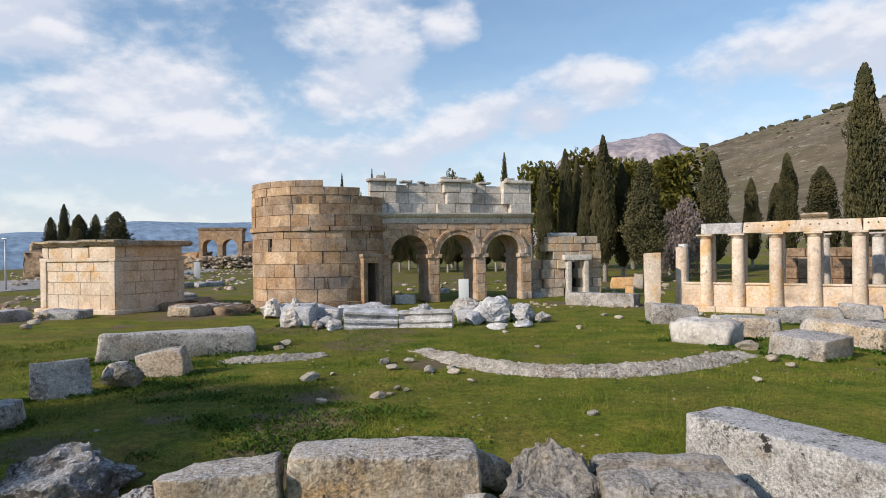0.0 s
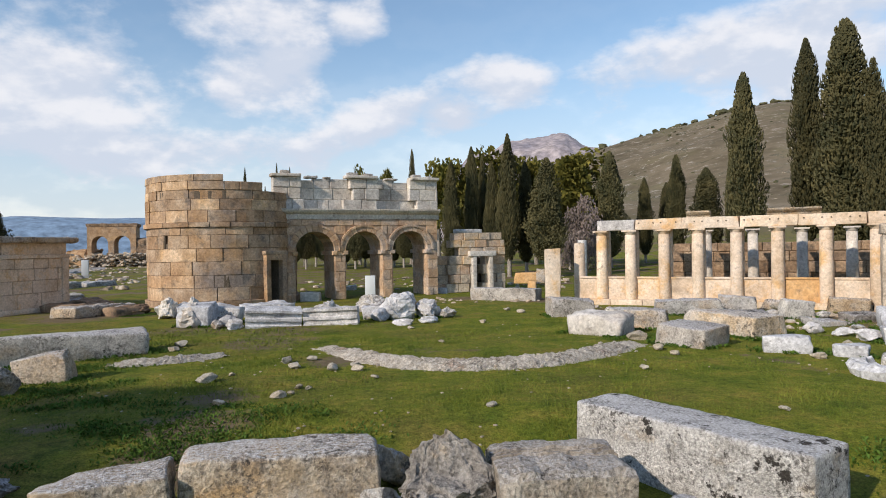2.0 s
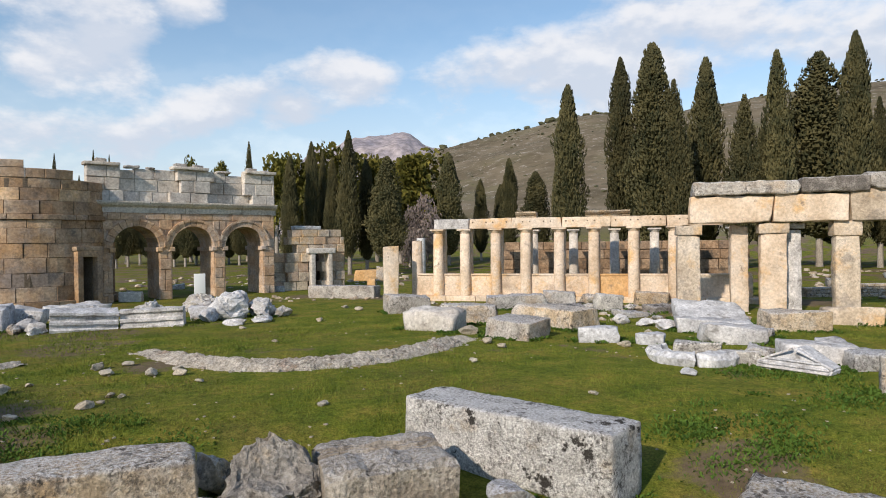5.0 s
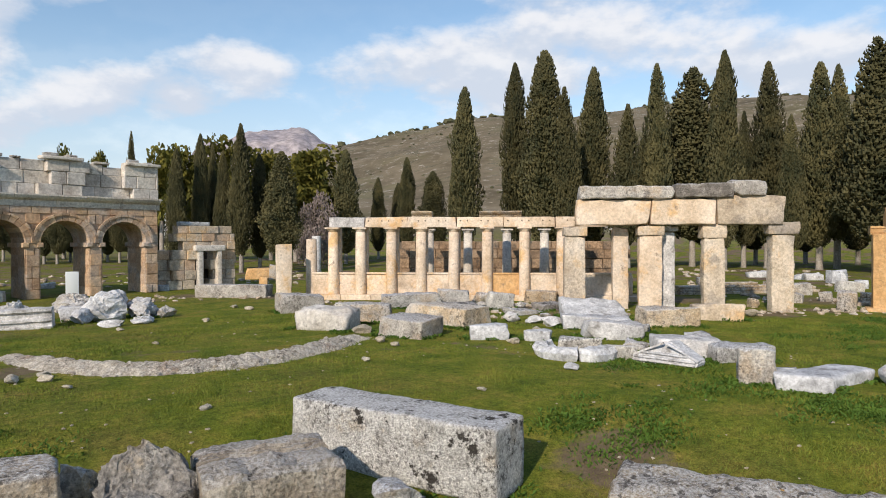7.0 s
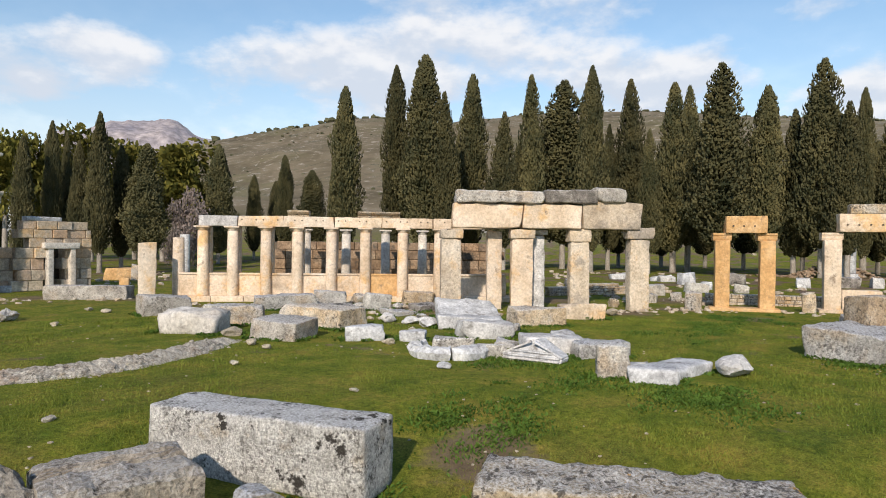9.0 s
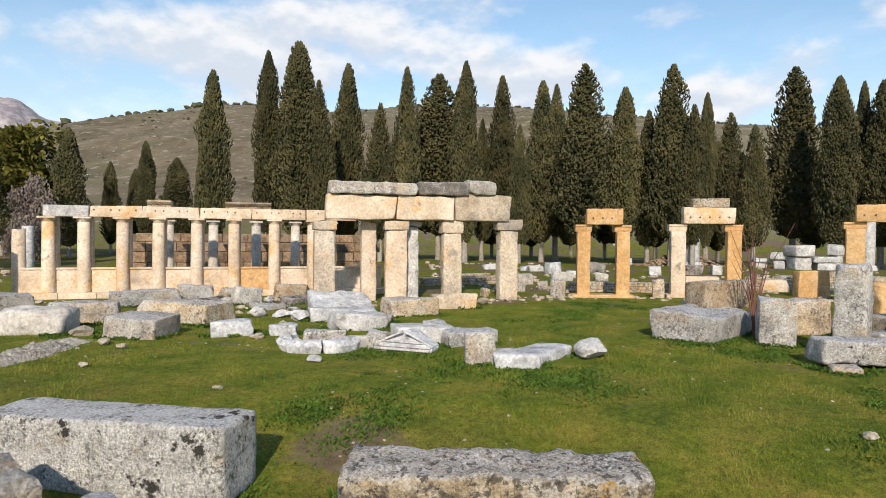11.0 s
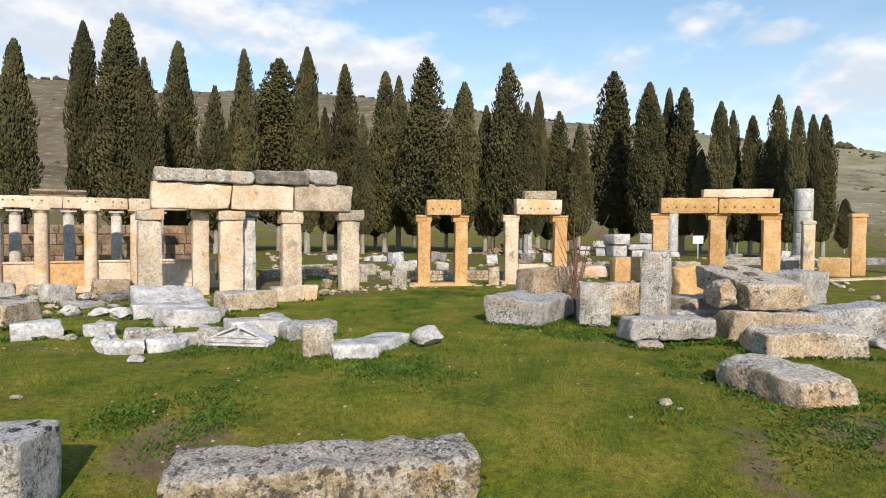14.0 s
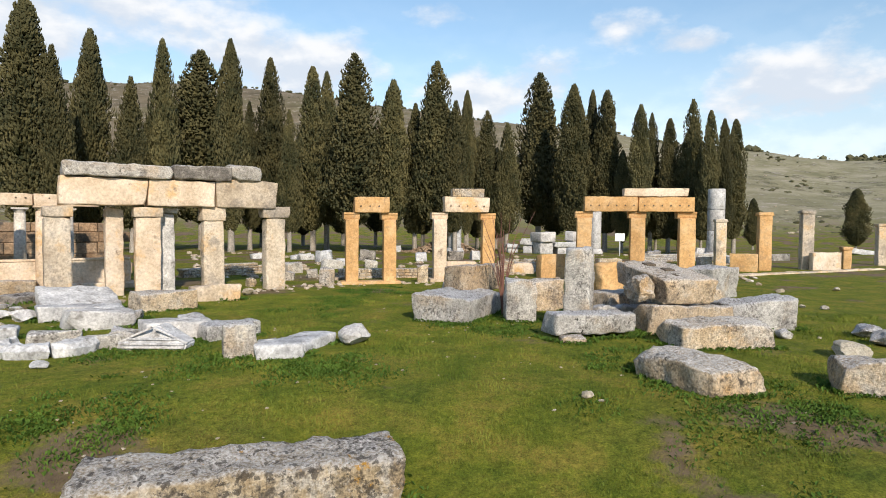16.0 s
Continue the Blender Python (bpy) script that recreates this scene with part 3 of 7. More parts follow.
def sweep_profile(length, profile, seed=0, rough=0.015, step=0.3):
    """A moulded slab: a profile of (depth, height) pairs drawn along x, ends closed; centred on x, depth along y."""
    bm = bmesh.new()
    cuts = max(1, int(length / step))
    rings = []
    for i in range(cuts + 1):
        x = -length / 2 + length * i / cuts
        ring = []
        for y, z in profile:
            v = Vector((x, y, z))
            ring.append(bm.verts.new(v + fuzz(v, seed, 0.3) * rough))
        rings.append(ring)
    k = len(profile)
    for r0, r1 in zip(rings, rings[1:]):
        for j in range(k):
            bm.faces.new((r0[j], r1[j], r1[(j + 1) % k], r0[(j + 1) % k]))
    bm.faces.new(rings[0])
    bm.faces.new(rings[-1][::-1])
    bmesh.ops.recalc_face_normals(bm, faces=bm.faces[:])
    return bm


def lathe(profile, n=20, seed=0, rough=0.0, flutes=0):
    """A turned shape from (radius, height) pairs."""
    bm = bmesh.new()
    rings = []
    for r, z in profile:
        ring = []
        for i in range(n):
            a = 2 * math.pi * i / n
            rr = r * (1 - (0.05 if flutes and i % 2 else 0.0))
            v = Vector((rr * math.cos(a), rr * math.sin(a), z))
            ring.append(bm.verts.new(v + fuzz(v, seed, 0.25) * rough))
        rings.append(ring)
    for r0, r1 in zip(rings, rings[1:]):
        for i in range(n):
            bm.faces.new((r0[i], r0[(i + 1) % n], r1[(i + 1) % n], r1[i]))
    bm.faces.new(rings[0][::-1])
    bm.faces.new(rings[-1])
    for f in bm.faces:
        f.smooth = not flutes and len(f.verts) == 4
    return bm


# ---- ground, hills and distance ----
def ridge(az):
    """Height of the skyline in degrees over the horizon, by the bearing."""
    pts = [(-60, 0.0), (-20, 0.0), (8, 0.0), (7.356804109515259, 0.6), (21.94, 8.27), (28.55, 9.77), (33.02, 10.77), (36.11, 11.14), (42.55, 10.43), 
           (45.52, 11.12), (60.10, 11.35), (69.28, 10.28), (79.31, 9.14), (98.10, 6.45), (104.35, 5.38), (107.47, 5.27), (120, 4.0), (160, 1.0), (180, 0.0)]
    for (a0, e0), (a1, e1) in zip(pts, pts[1:]):
        if a0 <= az <= a1:
            k = (az - a0) / (a1 - a0)
            return e0 + (e1 - e0) * k
    return 0.0


def land_z(x, y):
    r, az = math.hypot(x, y), math.degrees(math.atan2(x, y))
    z = ground_z(x, y)
    crest = 520.0
    top = math.tan(radians(ridge(az))) * crest
    k = min(max((r - 120.0) / (crest - 120.0), 0.0), 1.0)
    k = k * k * (3 - 2 * k) * 0.55 + 0.45 * k
    far = 1.0 if r <= crest else max(0.55, 1.0 - (r - crest) / 900.0)
    z += top * k * far
    if r > 60:
        z += noise.fractal(Vector((x, y, 0)) / 70.0, 1.0, 2.0, 5) * min(1.0, top / 20.0) * min((r - 60) / 200.0, 1.0) * 4.0
    elif r > 5:
        z += noise.noise(Vector((x, y, 0)) / 3.0) * 0.025
    west = min(max((-az - 5.0) / 15.0, 0.0), 1.0)
    if r > 220 and west:
        z -= west * min((r - 220) / 500.0, 1.0) * 60.0
    return z


def make_ground():
    radii = [0.0] + [1.2 * 1.062 ** i for i in range(135)]
    radii = [r for r in radii if r < 4300] + [4300.0]
    n = 288
    verts, faces = [(0.0, 0.0, land_z(0.01, 0.01))], []
    for r in radii[1:]:
        for i in range(n):
            a = 2 * math.pi * i / n
            x, y = r * math.sin(a), r * math.cos(a)
            verts.append((x, y, land_z(x, y)))
    for i in range(n):
        faces.append((0, 1 + (i + 1) % n, 1 + i))
    for j in range(len(radii) - 2):
        for i in range(n):
            a, b = 1 + j * n + i, 1 + j * n + (i + 1) % n
            faces.append((a, b, b + n, a + n))
    me = bpy.data.meshes.new("ground")
    me.from_pydata(verts, [], faces)
    me.polygons.foreach_set("use_smooth", [True] * len(me.polygons))
    ob = part("ground", me, M_GROUND)
    return tagged(ob, "grassy field with bare earth, rising to dry stony hills", "ground", kind="structure")


make_ground()


def far_mountain(name, label, az0, az1, dist, heights, mat, seed, wobble):
    """A distant range: a broad ridge of land with depth, its crest heights in metres spread evenly from az0 to az1."""
    n, m = 90, 14
    verts, faces = [], []
    for j in range(m + 1):
        v = j / m
        for i in range(n + 1):
            u = i / n
            az = radians(az0 + (az1 - az0) * u)
            f = u * (len(heights) - 1)
            k = min(int(f), len(heights) - 2)
            s = f - k
            s = s * s * (3 - 2 * s)
            top = heights[k] * (1 - s) + heights[k + 1] * s
            shape = math.sin(math.pi * min(v * 0.9 + 0.0, 1.0)) if v < 0.556 else math.sin(math.pi * 0.5)
            r = dist * (1 + 0.25 * v)
            z = top * shape * (1 + 0.25 * v) + (noise.fractal(Vector((u * 9, v * 3, seed)), 1.0, 2.0, 6)) * wobble * min(1, 4 * v) - 70 * (1 - v)
            verts.append((r * math.sin(az), r * math.cos(az), z))
    for j in range(m):
        for i in range(n):
            a = j * (n + 1) + i
            faces.append((a, a + 1, a + n + 2, a + n + 1))
    me = bpy.data.meshes.new(name)
    me.from_pydata(verts, [], faces)
    me.polygons.foreach_set("use_smooth", [True] * len(me.polygons))
    return tagged(part(name, me, mat), label, "mountain", kind="structure")


M_PEAK = surface("bare_rock_peak", (0.21, 0.20, 0.235), [(0.32, 0.285, 0.30), (0.43, 0.375, 0.365)], 0.012, 0.05, bump=0.5)
# The blue base colour paints in the haze of distance.
M_FAR = surface("painted_haze_range", (0.17, 0.25, 0.36), [(0.22, 0.31, 0.42)], 0.004, 0.02, bump=0.0)
far_mountain("mountain_peak", "bare pink grey rocky mountain peak behind the hill", 7.85, 25.74, 1900, [190, 272, 317, 325, 280, 190], M_PEAK, 3.0, 16)
far_mountain("far_range", "distant mountain range across the valley, blue haze painted in", -75, 4, 3300, [60, 110, 120, 90, 110, 95, 120, 165, 170, 150, 90, 20], M_FAR, 8.0, 14)


# ---- cypress trees ----
def cypress_mesh(seed, h=16.0, r=1.5, forks=0, clear=0.06):
    """Crown of a columnar cypress: many short upright sprays on a narrow spindle, with an uneven outline."""
    rng = random.Random(seed)
    verts, faces = [], []
    tops = [(0.0, 0.0, 1.0)]
    for _ in range(forks):
        tops.append((rng.uniform(-0.5, 0.5) * r, rng.uniform(-0.5, 0.5) * r, rng.uniform(0.72, 0.96)))
    count = 8200
    ph = [rng.uniform(0, 6.28) for _ in range(6)]
    for _ in range(count):
        ox, oy, hh = tops[rng.randrange(len(tops))]
        k = rng.random() ** 0.9
        z = h * (clear + (hh - clear) * k)
        prof = min(1.0, (k + 0.01) / 0.22) ** 0.5 * min((1.0 - k ** 3.0) ** 0.8, (1.0 - k) * 4.0 + 0.02) * 1.05
        a = rng.uniform(0, 2 * math.pi)
        lump = 1 + 0.16 * math.sin(3 * a + ph[0] + 9 * k) + 0.14 * math.sin(2 * a + ph[1] - 17 * k) + 0.10 * math.sin(5 * a + ph[2] + 31 * k)
        rr = r * prof * lump * (0.66 + 0.38 * rng.random()) + 0.04
        if rng.random() < 0.3:
            rr *= rng.uniform(0.35, 0.9)
        x, y = ox * (1 - k * 0.3) + rr * math.cos(a), oy * (1 - k * 0.3) + rr * math.sin(a)
        ln, wd = rng.uniform(0.22, 0.62) * (0.55 + 0.45 * min(1, rr)) * h / 16, rng.uniform(0.05, 0.12) * h / 16
        out = Vector((math.cos(a), math.sin(a), 0))
        side = Vector((-math.sin(a), math.cos(a), 0))
        p = Vector((x, y, z))
        tip = p + out * rng.uniform(0.05, 0.32) * ln + Vector((0, 0, ln)) + side * rng.uniform(-0.15, 0.15)
        b = len(verts)
        mid = p + (tip - p) * 0.45
        verts += [p - out * 0.08, mid + side * wd + out * 0.02, mid - side * wd + out * 0.02, mid + out * wd * 1.2, tip]
        faces += [(b, b + 3, b + 1), (b, b + 2, b + 3), (b + 1, b + 3, b + 4), (b + 3, b + 2, b + 4)]
    # inner body that stops the light
    n, m = 10, 12
    base = len(verts)
    for j in range(m + 1):
        k = j / m
        prof = min(1.0, (k + 0.01) / 0.22) ** 0.5 * min(max(0.0, 1.0 - k ** 3.0) ** 0.8, (1.0 - k) * 4.0)
        for i in range(n):
            a = 2 * math.pi * i / n
            rr = r * prof * 0.66 * (1 + 0.2 * math.sin(3 * a + 9 * k + ph[0])) + 0.01
            verts.append(Vector((rr * math.cos(a), rr * math.sin(a), h * (clear + (0.94 - clear) * k))))
    for j in range(m):
        for i in range(n):
            a, b = base + j * n + i, base + j * n + (i + 1) % n
            faces.append((a, b, b + n, a + n))
    me = bpy.data.meshes.new("crown")
    me.from_pydata([tuple(v) for v in verts], [], faces)
    me.materials.append(M_CYPRESS)
    return me


def trunk_mesh(h, r):
    bm = lathe([(r * 1.35, -0.2), (r, 0.3), (r * 0.9, h * 0.4), (r * 0.55, h)], 10, 2, 0.03)
    me = bpy.data.meshes.new("trunk")
    bm.to_mesh(me)
    bm.free()
    me.materials.append(M_BARK)
    return me


CROWNS = [cypress_mesh(40 + i, 16.0, 1.5, f, c) for i, (f, c) in enumerate(((0, 0.10), (1, 0.12), (2, 0.14), (0, 0.12), (3, 0.14), (1, 0.11)))]
TRUNK = trunk_mesh(9.0, 0.24)


def cypress(x, y, h, w, kind, z=0.0, label="tall dark green cypress tree with a narrow crown", group="cypress row"):
    t = thing("cypress_tree", x, y, z, label, "tree", group, (x * 53 + y * 29) % 360)
    s = h / 16.0
    part("trunk", TRUNK, None, t, "pale bare lower trunk", Matrix.Diagonal((s * 1.1, s * 1.1, s, 1)))
    part("crown", CROWNS[kind % len(CROWNS)], None, t, "", Matrix.Diagonal((w / 3.0, w / 3.0, s, 1)))
    return t


# bearing in degrees, distance, height, width, form
TREES = [
    (33.60, 66.3, 18.82, 2.93, 0),
    (38.02, 71.2, 22.40, 2.89, 3),
    (40.64, 65.6, 22.07, 4.40, 0),
    (42.34, 64.2, 18.07, 2.50, 4),
    (44.82, 73.3, 22.15, 3.36, 0),
    (47.71, 66.3, 16.54, 2.69, 4),
    (50.01, 67.7, 20.61, 2.63, 1),
    (52.84, 72.4, 21.09, 5.76, 2),
    (55.26, 66.3, 20.88, 2.81, 0),
    (56.72, 72.5, 16.25, 1.79, 2),
    (58.43, 72.2, 20.89, 3.06, 1),
    (60.07, 65.9, 14.42, 1.75, 2),
    (62.01, 70.6, 19.88, 3.24, 5),
    (63.17, 73.9, 20.21, 2.61, 2),
    (65.66, 65.2, 19.98, 4.83, 4),
    (69.00, 67.7, 18.16, 3.11, 3),
    (70.92, 69.4, 16.10, 2.45, 1),
    (72.84, 66.9, 19.87, 3.78, 2),
    (74.53, 65.3, 15.60, 2.54, 4),
    (75.47, 72.8, 18.17, 1.93, 0),
    (77.25, 73.5, 16.09, 2.86, 4),
    (79.04, 71.5, 14.43, 2.27, 2),
    (81.74, 78.8, 21.42, 5.29, 4),
    (84.72, 71.0, 18.24, 3.26, 3),
    (86.26, 75.9, 18.59, 2.01, 3),
    (87.46, 74.1, 18.15, 3.14, 1),
    (88.87, 72.4, 11.38, 1.79, 0),
    (90.28, 69.7, 15.62, 2.22, 3),
    (91.14, 76.3, 15.84, 1.88, 2),
    (92.59, 75.0, 14.92, 2.38, 5),
    (94.36, 74.4, 16.69, 2.37, 2),
    (95.76, 70.5, 14.82, 1.99, 5),
    (96.77, 71.1, 14.00, 1.63, 3),
    (97.56, 79.8, 15.31, 2.39, 5),
    (43.50, 87.1, 16.73, 3.08, 2),
    (48.99, 83.6, 15.66, 2.95, 3),
    (54.01, 88.2, 16.47, 3.42, 2),
    (57.54, 87.3, 15.58, 3.39, 1),
    (61.02, 89.5, 15.87, 3.48, 0),
    (64.45, 89.0, 16.48, 3.77, 5),
    (67.35, 84.2, 14.91, 3.57, 4),
    (71.51, 87.3, 15.15, 3.70, 1),
    (73.98, 83.4, 13.77, 2.94, 1),
    (76.35, 84.8, 14.48, 2.99, 0),
    (78.04, 82.8, 12.77, 2.92, 5),
    (83.07, 85.3, 13.11, 3.01, 2),
    (85.94, 90.6, 12.91, 3.52, 2),
    (91.55, 84.9, 10.68, 3.00, 2),
    (93.33, 87.3, 11.55, 3.39, 1),
    (95.06, 91.0, 11.84, 2.89, 3),
    (22.97, 74.8, 13.05, 2.91, 0),
    (25.79, 84.8, 10.69, 1.80, 0),
    (27.55, 89.9, 10.39, 1.90, 0),
    (28.35, 79.9, 12.78, 2.12, 3),
    (30.68, 79.9, 11.51, 3.10, 3),
    (32.66, 77.9, 13.22, 1.38, 0),
    (5.61, 95.0, 17.25, 1.34, 4),
    (9.09, 60.0, 10.70, 1.59, 5),
    (10.95, 62.0, 12.39, 1.42, 0),
    (11.88, 64.0, 11.82, 1.13, 2),
    (12.75, 60.0, 10.69, 1.38, 4),
    (14.18, 58.0, 12.84, 1.74, 1),
    (15.69, 60.0, 10.54, 1.59, 3),
    (17.55, 57.0, 10.44, 2.82, 2),
    (-31.48, 110.0, 8.83, 2.14, 1),
    (-30.59, 112.0, 10.93, 1.78, 2),
    (-29.61, 108.0, 9.19, 2.67, 3),
    (-28.45, 109.0, 9.28, 2.31, 4),
    (-27.02, 107.0, 9.62, 4.16, 1),
    (-8.87, 120.0, 17.64, 0.85, 2),
    (-6.23, 115.0, 17.83, 0.81, 4),
    (-5.13, 120.0, 17.84, 0.64, 0),
    (-7.23, 115.0, 13.79, 0.81, 2),
    (-4.73, 88.7, 10.48, 2.04, 1),
    (-3.87, 93.8, 10.91, 2.15, 2),
    (-3.02, 104.0, 11.76, 2.39, 4),
    (-2.16, 89.6, 10.51, 2.06, 1),
    (-1.30, 94.8, 10.94, 2.18, 1),
    (-0.44, 89.8, 10.49, 2.06, 0),
    (0.42, 88.9, 10.39, 2.04, 1),
    (1.28, 97.5, 11.10, 2.24, 1),
    (2.14, 97.7, 11.09, 2.24, 4),
    (2.99, 95.9, 10.91, 2.20, 1),
    (3.85, 93.1, 10.65, 2.14, 0),
    (4.71, 90.0, 10.35, 2.06, 4),
    (5.56, 92.7, 10.55, 2.13, 3),
    (6.41, 98.4, 10.99, 2.26, 1),
    (7.26, 95.6, 10.72, 2.20, 1),
    (98.90, 95.8, 6.85, 1.86, 0),
    (105.83, 105.9, 8.65, 2.99, 0),
]
for az, dist, h, w, kind in TREES:
    x, y = dist * math.sin(radians(az)), dist * math.cos(radians(az))
    cypress(x, y, h - (0.4 if dist < 80 and az > 30 else 0.0), w, kind, land_z(x, y) - 0.1)


# ---- round tower ----
TC, TR = Vector((-6.83, 36.6, 0.0)), 3.9
T_FACE = math.atan2(-TC.y, -TC.x)  # bearing of the side that looks to the field


def ring_block(r0, r1, a0, a1, z0, z1, seed, joint=0.007):
    """A curved ashlar between two radii and bearings, with chamfered face edges."""
    rng = random.Random(seed)
    r1 = r1 + rng.uniform(-0.03, 0.025)
    j = joint / r1
    a0, a1, z0, z1 = a0 + j, a1 - j, z0 + joint * 0.7, z1 - joint * 0.7
    n = 3
    c = 0.018
    verts, faces = [], []
    rows = [(r0, z0, 0), (r1 - c, z0, 0), (r1, z0 + c, c / r1), (r1, z1 - c, c / r1), (r1 - c, z1, 0), (r0, z1, 0)]
    for i in range(n + 1):
        for r, z, da in rows:
            a = a0 + da + (a1 - a0 - 2 * da) * i / n
            w = rng.uniform(-0.012, 0.012) if r == r1 else 0
            verts.append(((r + w) * math.cos(a), (r + w) * math.sin(a), z))
    k = len(rows)
    for i in range(n):
        for q in range(k - 1):
            b = i * k + q
            faces.append((b, b + k, b + k + 1, b + 1))
    faces.append((0, 1, 2, 3, 4, 5))
    e = n * k
    faces.append((e + 5, e + 4, e + 3, e + 2, e + 1, e))
    return verts, faces


def mesh_of(name, chunks, mat):
    verts, faces = [], []
    for v, f in chunks:
        o = len(verts)
        verts += v
        faces += [tuple(i + o for i in q) for q in f]
    me = bpy.data.meshes.new(name)
    me.from_pydata(verts, [], faces)
    me.validate()
    bm = bmesh.new()
    bm.from_mesh(me)
    bmesh.ops.recalc_face_normals(bm, faces=bm.faces[:])
    bm.to_mesh(me)
    bm.free()
    me.materials.append(mat)
    return me


def make_tower():
    t = thing("round_tower", TC.x, TC.y, 0, "round ruined tower of warm brown travertine ashlar with a doorway", "tower")
    rng = random.Random(11)
    door_a, slit_a = T_FACE + radians(39.4), T_FACE - radians(44.7)
    courses = [0.0, 0.34, 1.0, 1.62, 2.3, 2.95, 3.62, 4.0, 4.25, 4.85, 5.4, 5.85, 6.28, 6.62]
    # hollow core with the openings left free
    core, rest = [], []
    for i in range(72):
        a0, a1 = 2 * math.pi * i / 72, 2 * math.pi * (i + 1) / 72
        am = (a0 + a1) / 2
        dd_ = abs((am - door_a + math.pi) % (2 * math.pi) - math.pi) * TR
        ds = abs((am - slit_a + math.pi) % (2 * math.pi) - math.pi) * TR
        spans = [(0.0, 5.8)]
        if dd_ < 0.5:
            spans = [(2.3, 5.8)]
        elif ds < 0.2:
            spans = [(0.0, 3.2), (3.95, 5.8)]
        for z0, z1 in spans:
            core.append(ring_block(TR - 0.75, TR - 0.06, a0, a1, z0, z1, i, 0.0))
    part("core", mesh_of("core", core, M_MORTAR), None, t)
    for c, (z0, z1) in enumerate(zip(courses, courses[1:])):
        n = 17 + (c * 5) % 5 if z1 - z0 > 0.3 else 20
        edge = sorted([(i + rng.uniform(-0.36, 0.36)) / n * 2 * math.pi for i in range(n)])
        proud = 0.12 if c == 0 else 0.09 if c == 7 else 0.0
        for i in range(n):
            a0, a1 = edge[i], edge[(i + 1) % n] + (2 * math.pi if i == n - 1 else 0)
            am = (a0 + a1) / 2
            off = (am - T_FACE + math.pi) % (2 * math.pi) - math.pi
            top = 99.0
            if off > radians(26):
                top = 5.86
            elif off > radians(2):
                top = 6.3
            elif off > radians(-38):
                top = 6.65
            if abs(off) > radians(95):
                top = 5.3 + 0.9 * noise.noise(Vector((off * 2, 3, 0)))
            if z1 > top + 0.05:
                continue
            pieces = [(a0, a1)]
            if z0 < 2.3:
                lo, hi = door_a - 0.47 / TR, door_a + 0.47 / TR
                pieces = cut_span(pieces, lo, hi)
            if z0 < 3.62 and z1 > 3.0:
                pieces = cut_span(pieces, slit_a - 0.13 / TR, slit_a + 0.13 / TR)
            for q0, q1 in pieces:
                if (q1 - q0) * TR < 0.12:
                    continue
                geo = ring_block(TR - 0.5, TR + proud, q0, q1, z0, z1, c * 50 + i)
                if abs(off) < radians(100):
                    part("stone", mesh_of("stone", [geo], M_TOWER), None, t)
                else:
                    rest.append(geo)
    tagged(part("rear_stones", mesh_of("rear_stones", rest, M_TOWER), None, t), kind="stuff")
    # door frame: two jambs and a lintel that stand proud
    rot = Matrix.Rotation(door_a - math.pi / 2, 4, "Z")
    frame_ob = part("door_frame", stone_bm(1.55, 0.45, 0.2, 71, 0.03, 0.01, z0=2.58), M_TOWER, t, "moulded stone door frame", rot @ Matrix.Translation((0, TR - 0.02, 0)))
    for s in (-1, 1):
        part("jamb", stone_bm(0.3, 0.42, 2.3, 72 + s, 0.025, 0.012), M_TOWER, frame_ob, "", Matrix.Translation((s * 0.55, 0, 0)))
    part("lintel", stone_bm(1.42, 0.4, 0.3, 75, 0.025, 0.012, z0=2.29), M_TOWER, frame_ob, "", Matrix.Translation((0, 0.01, 0)))


def cut_span(spans, lo, hi):
    """Takes the bearings lo..hi out of a list of spans."""
    out = []
    for a0, a1 in spans:
        shift = 0.0
        for k in (-2 * math.pi, 0.0, 2 * math.pi):
            if lo + k < a1 and hi + k > a0:
                shift = k
        l2, h2 = lo + shift, hi + shift
        if l2 >= a1 or h2 <= a0:
            out.append((a0, a1))
            continue
        if l2 > a0:
            out.append((a0, l2))
        if h2 < a1:
            out.append((h2, a1))
    return out


make_tower()


# ---- triple-arched gate ----
GATE_YAW, GATE_THICK = 17.0, 2.3
G_LEN, SPRING, AR = 9.3, 2.68, 1.12
ARCHES = (1.95, 4.76, 7.55)


def box_geo(x0, x1, y0, y1, z0, z1, c=0.02, seed=0, wob=0.0):
    """A cheap squared stone with chamfered front edges (front: low y)."""
    rng = random.Random(seed)
    y0 = y0 - rng.uniform(-wob, wob)
    v = [(x0, y1, z0), (x1, y1, z0), (x1, y1, z1), (x0, y1, z1),
         (x0, y0 + c, z0), (x1, y0 + c, z0), (x1, y0 + c, z1), (x0, y0 + c, z1),
         (x0 + c, y0, z0 + c), (x1 - c, y0, z0 + c), (x1 - c, y0, z1 - c), (x0 + c, y0, z1 - c)]
    f = [(0, 3, 2, 1), (0, 1, 5, 4), (1, 2, 6, 5), (2, 3, 7, 6), (3, 0, 4, 7), (4, 5, 9, 8), (5, 6, 10, 9), (6, 7, 11, 10), (7, 4, 8, 11), (8, 9, 10, 11)]
    return v, f


def arch_top(x, r=AR):
    for c in ARCHES:
        if abs(x - c) < r:
            return SPRING + math.sqrt(max(0.0, r * r - (x - c) ** 2))
    return None


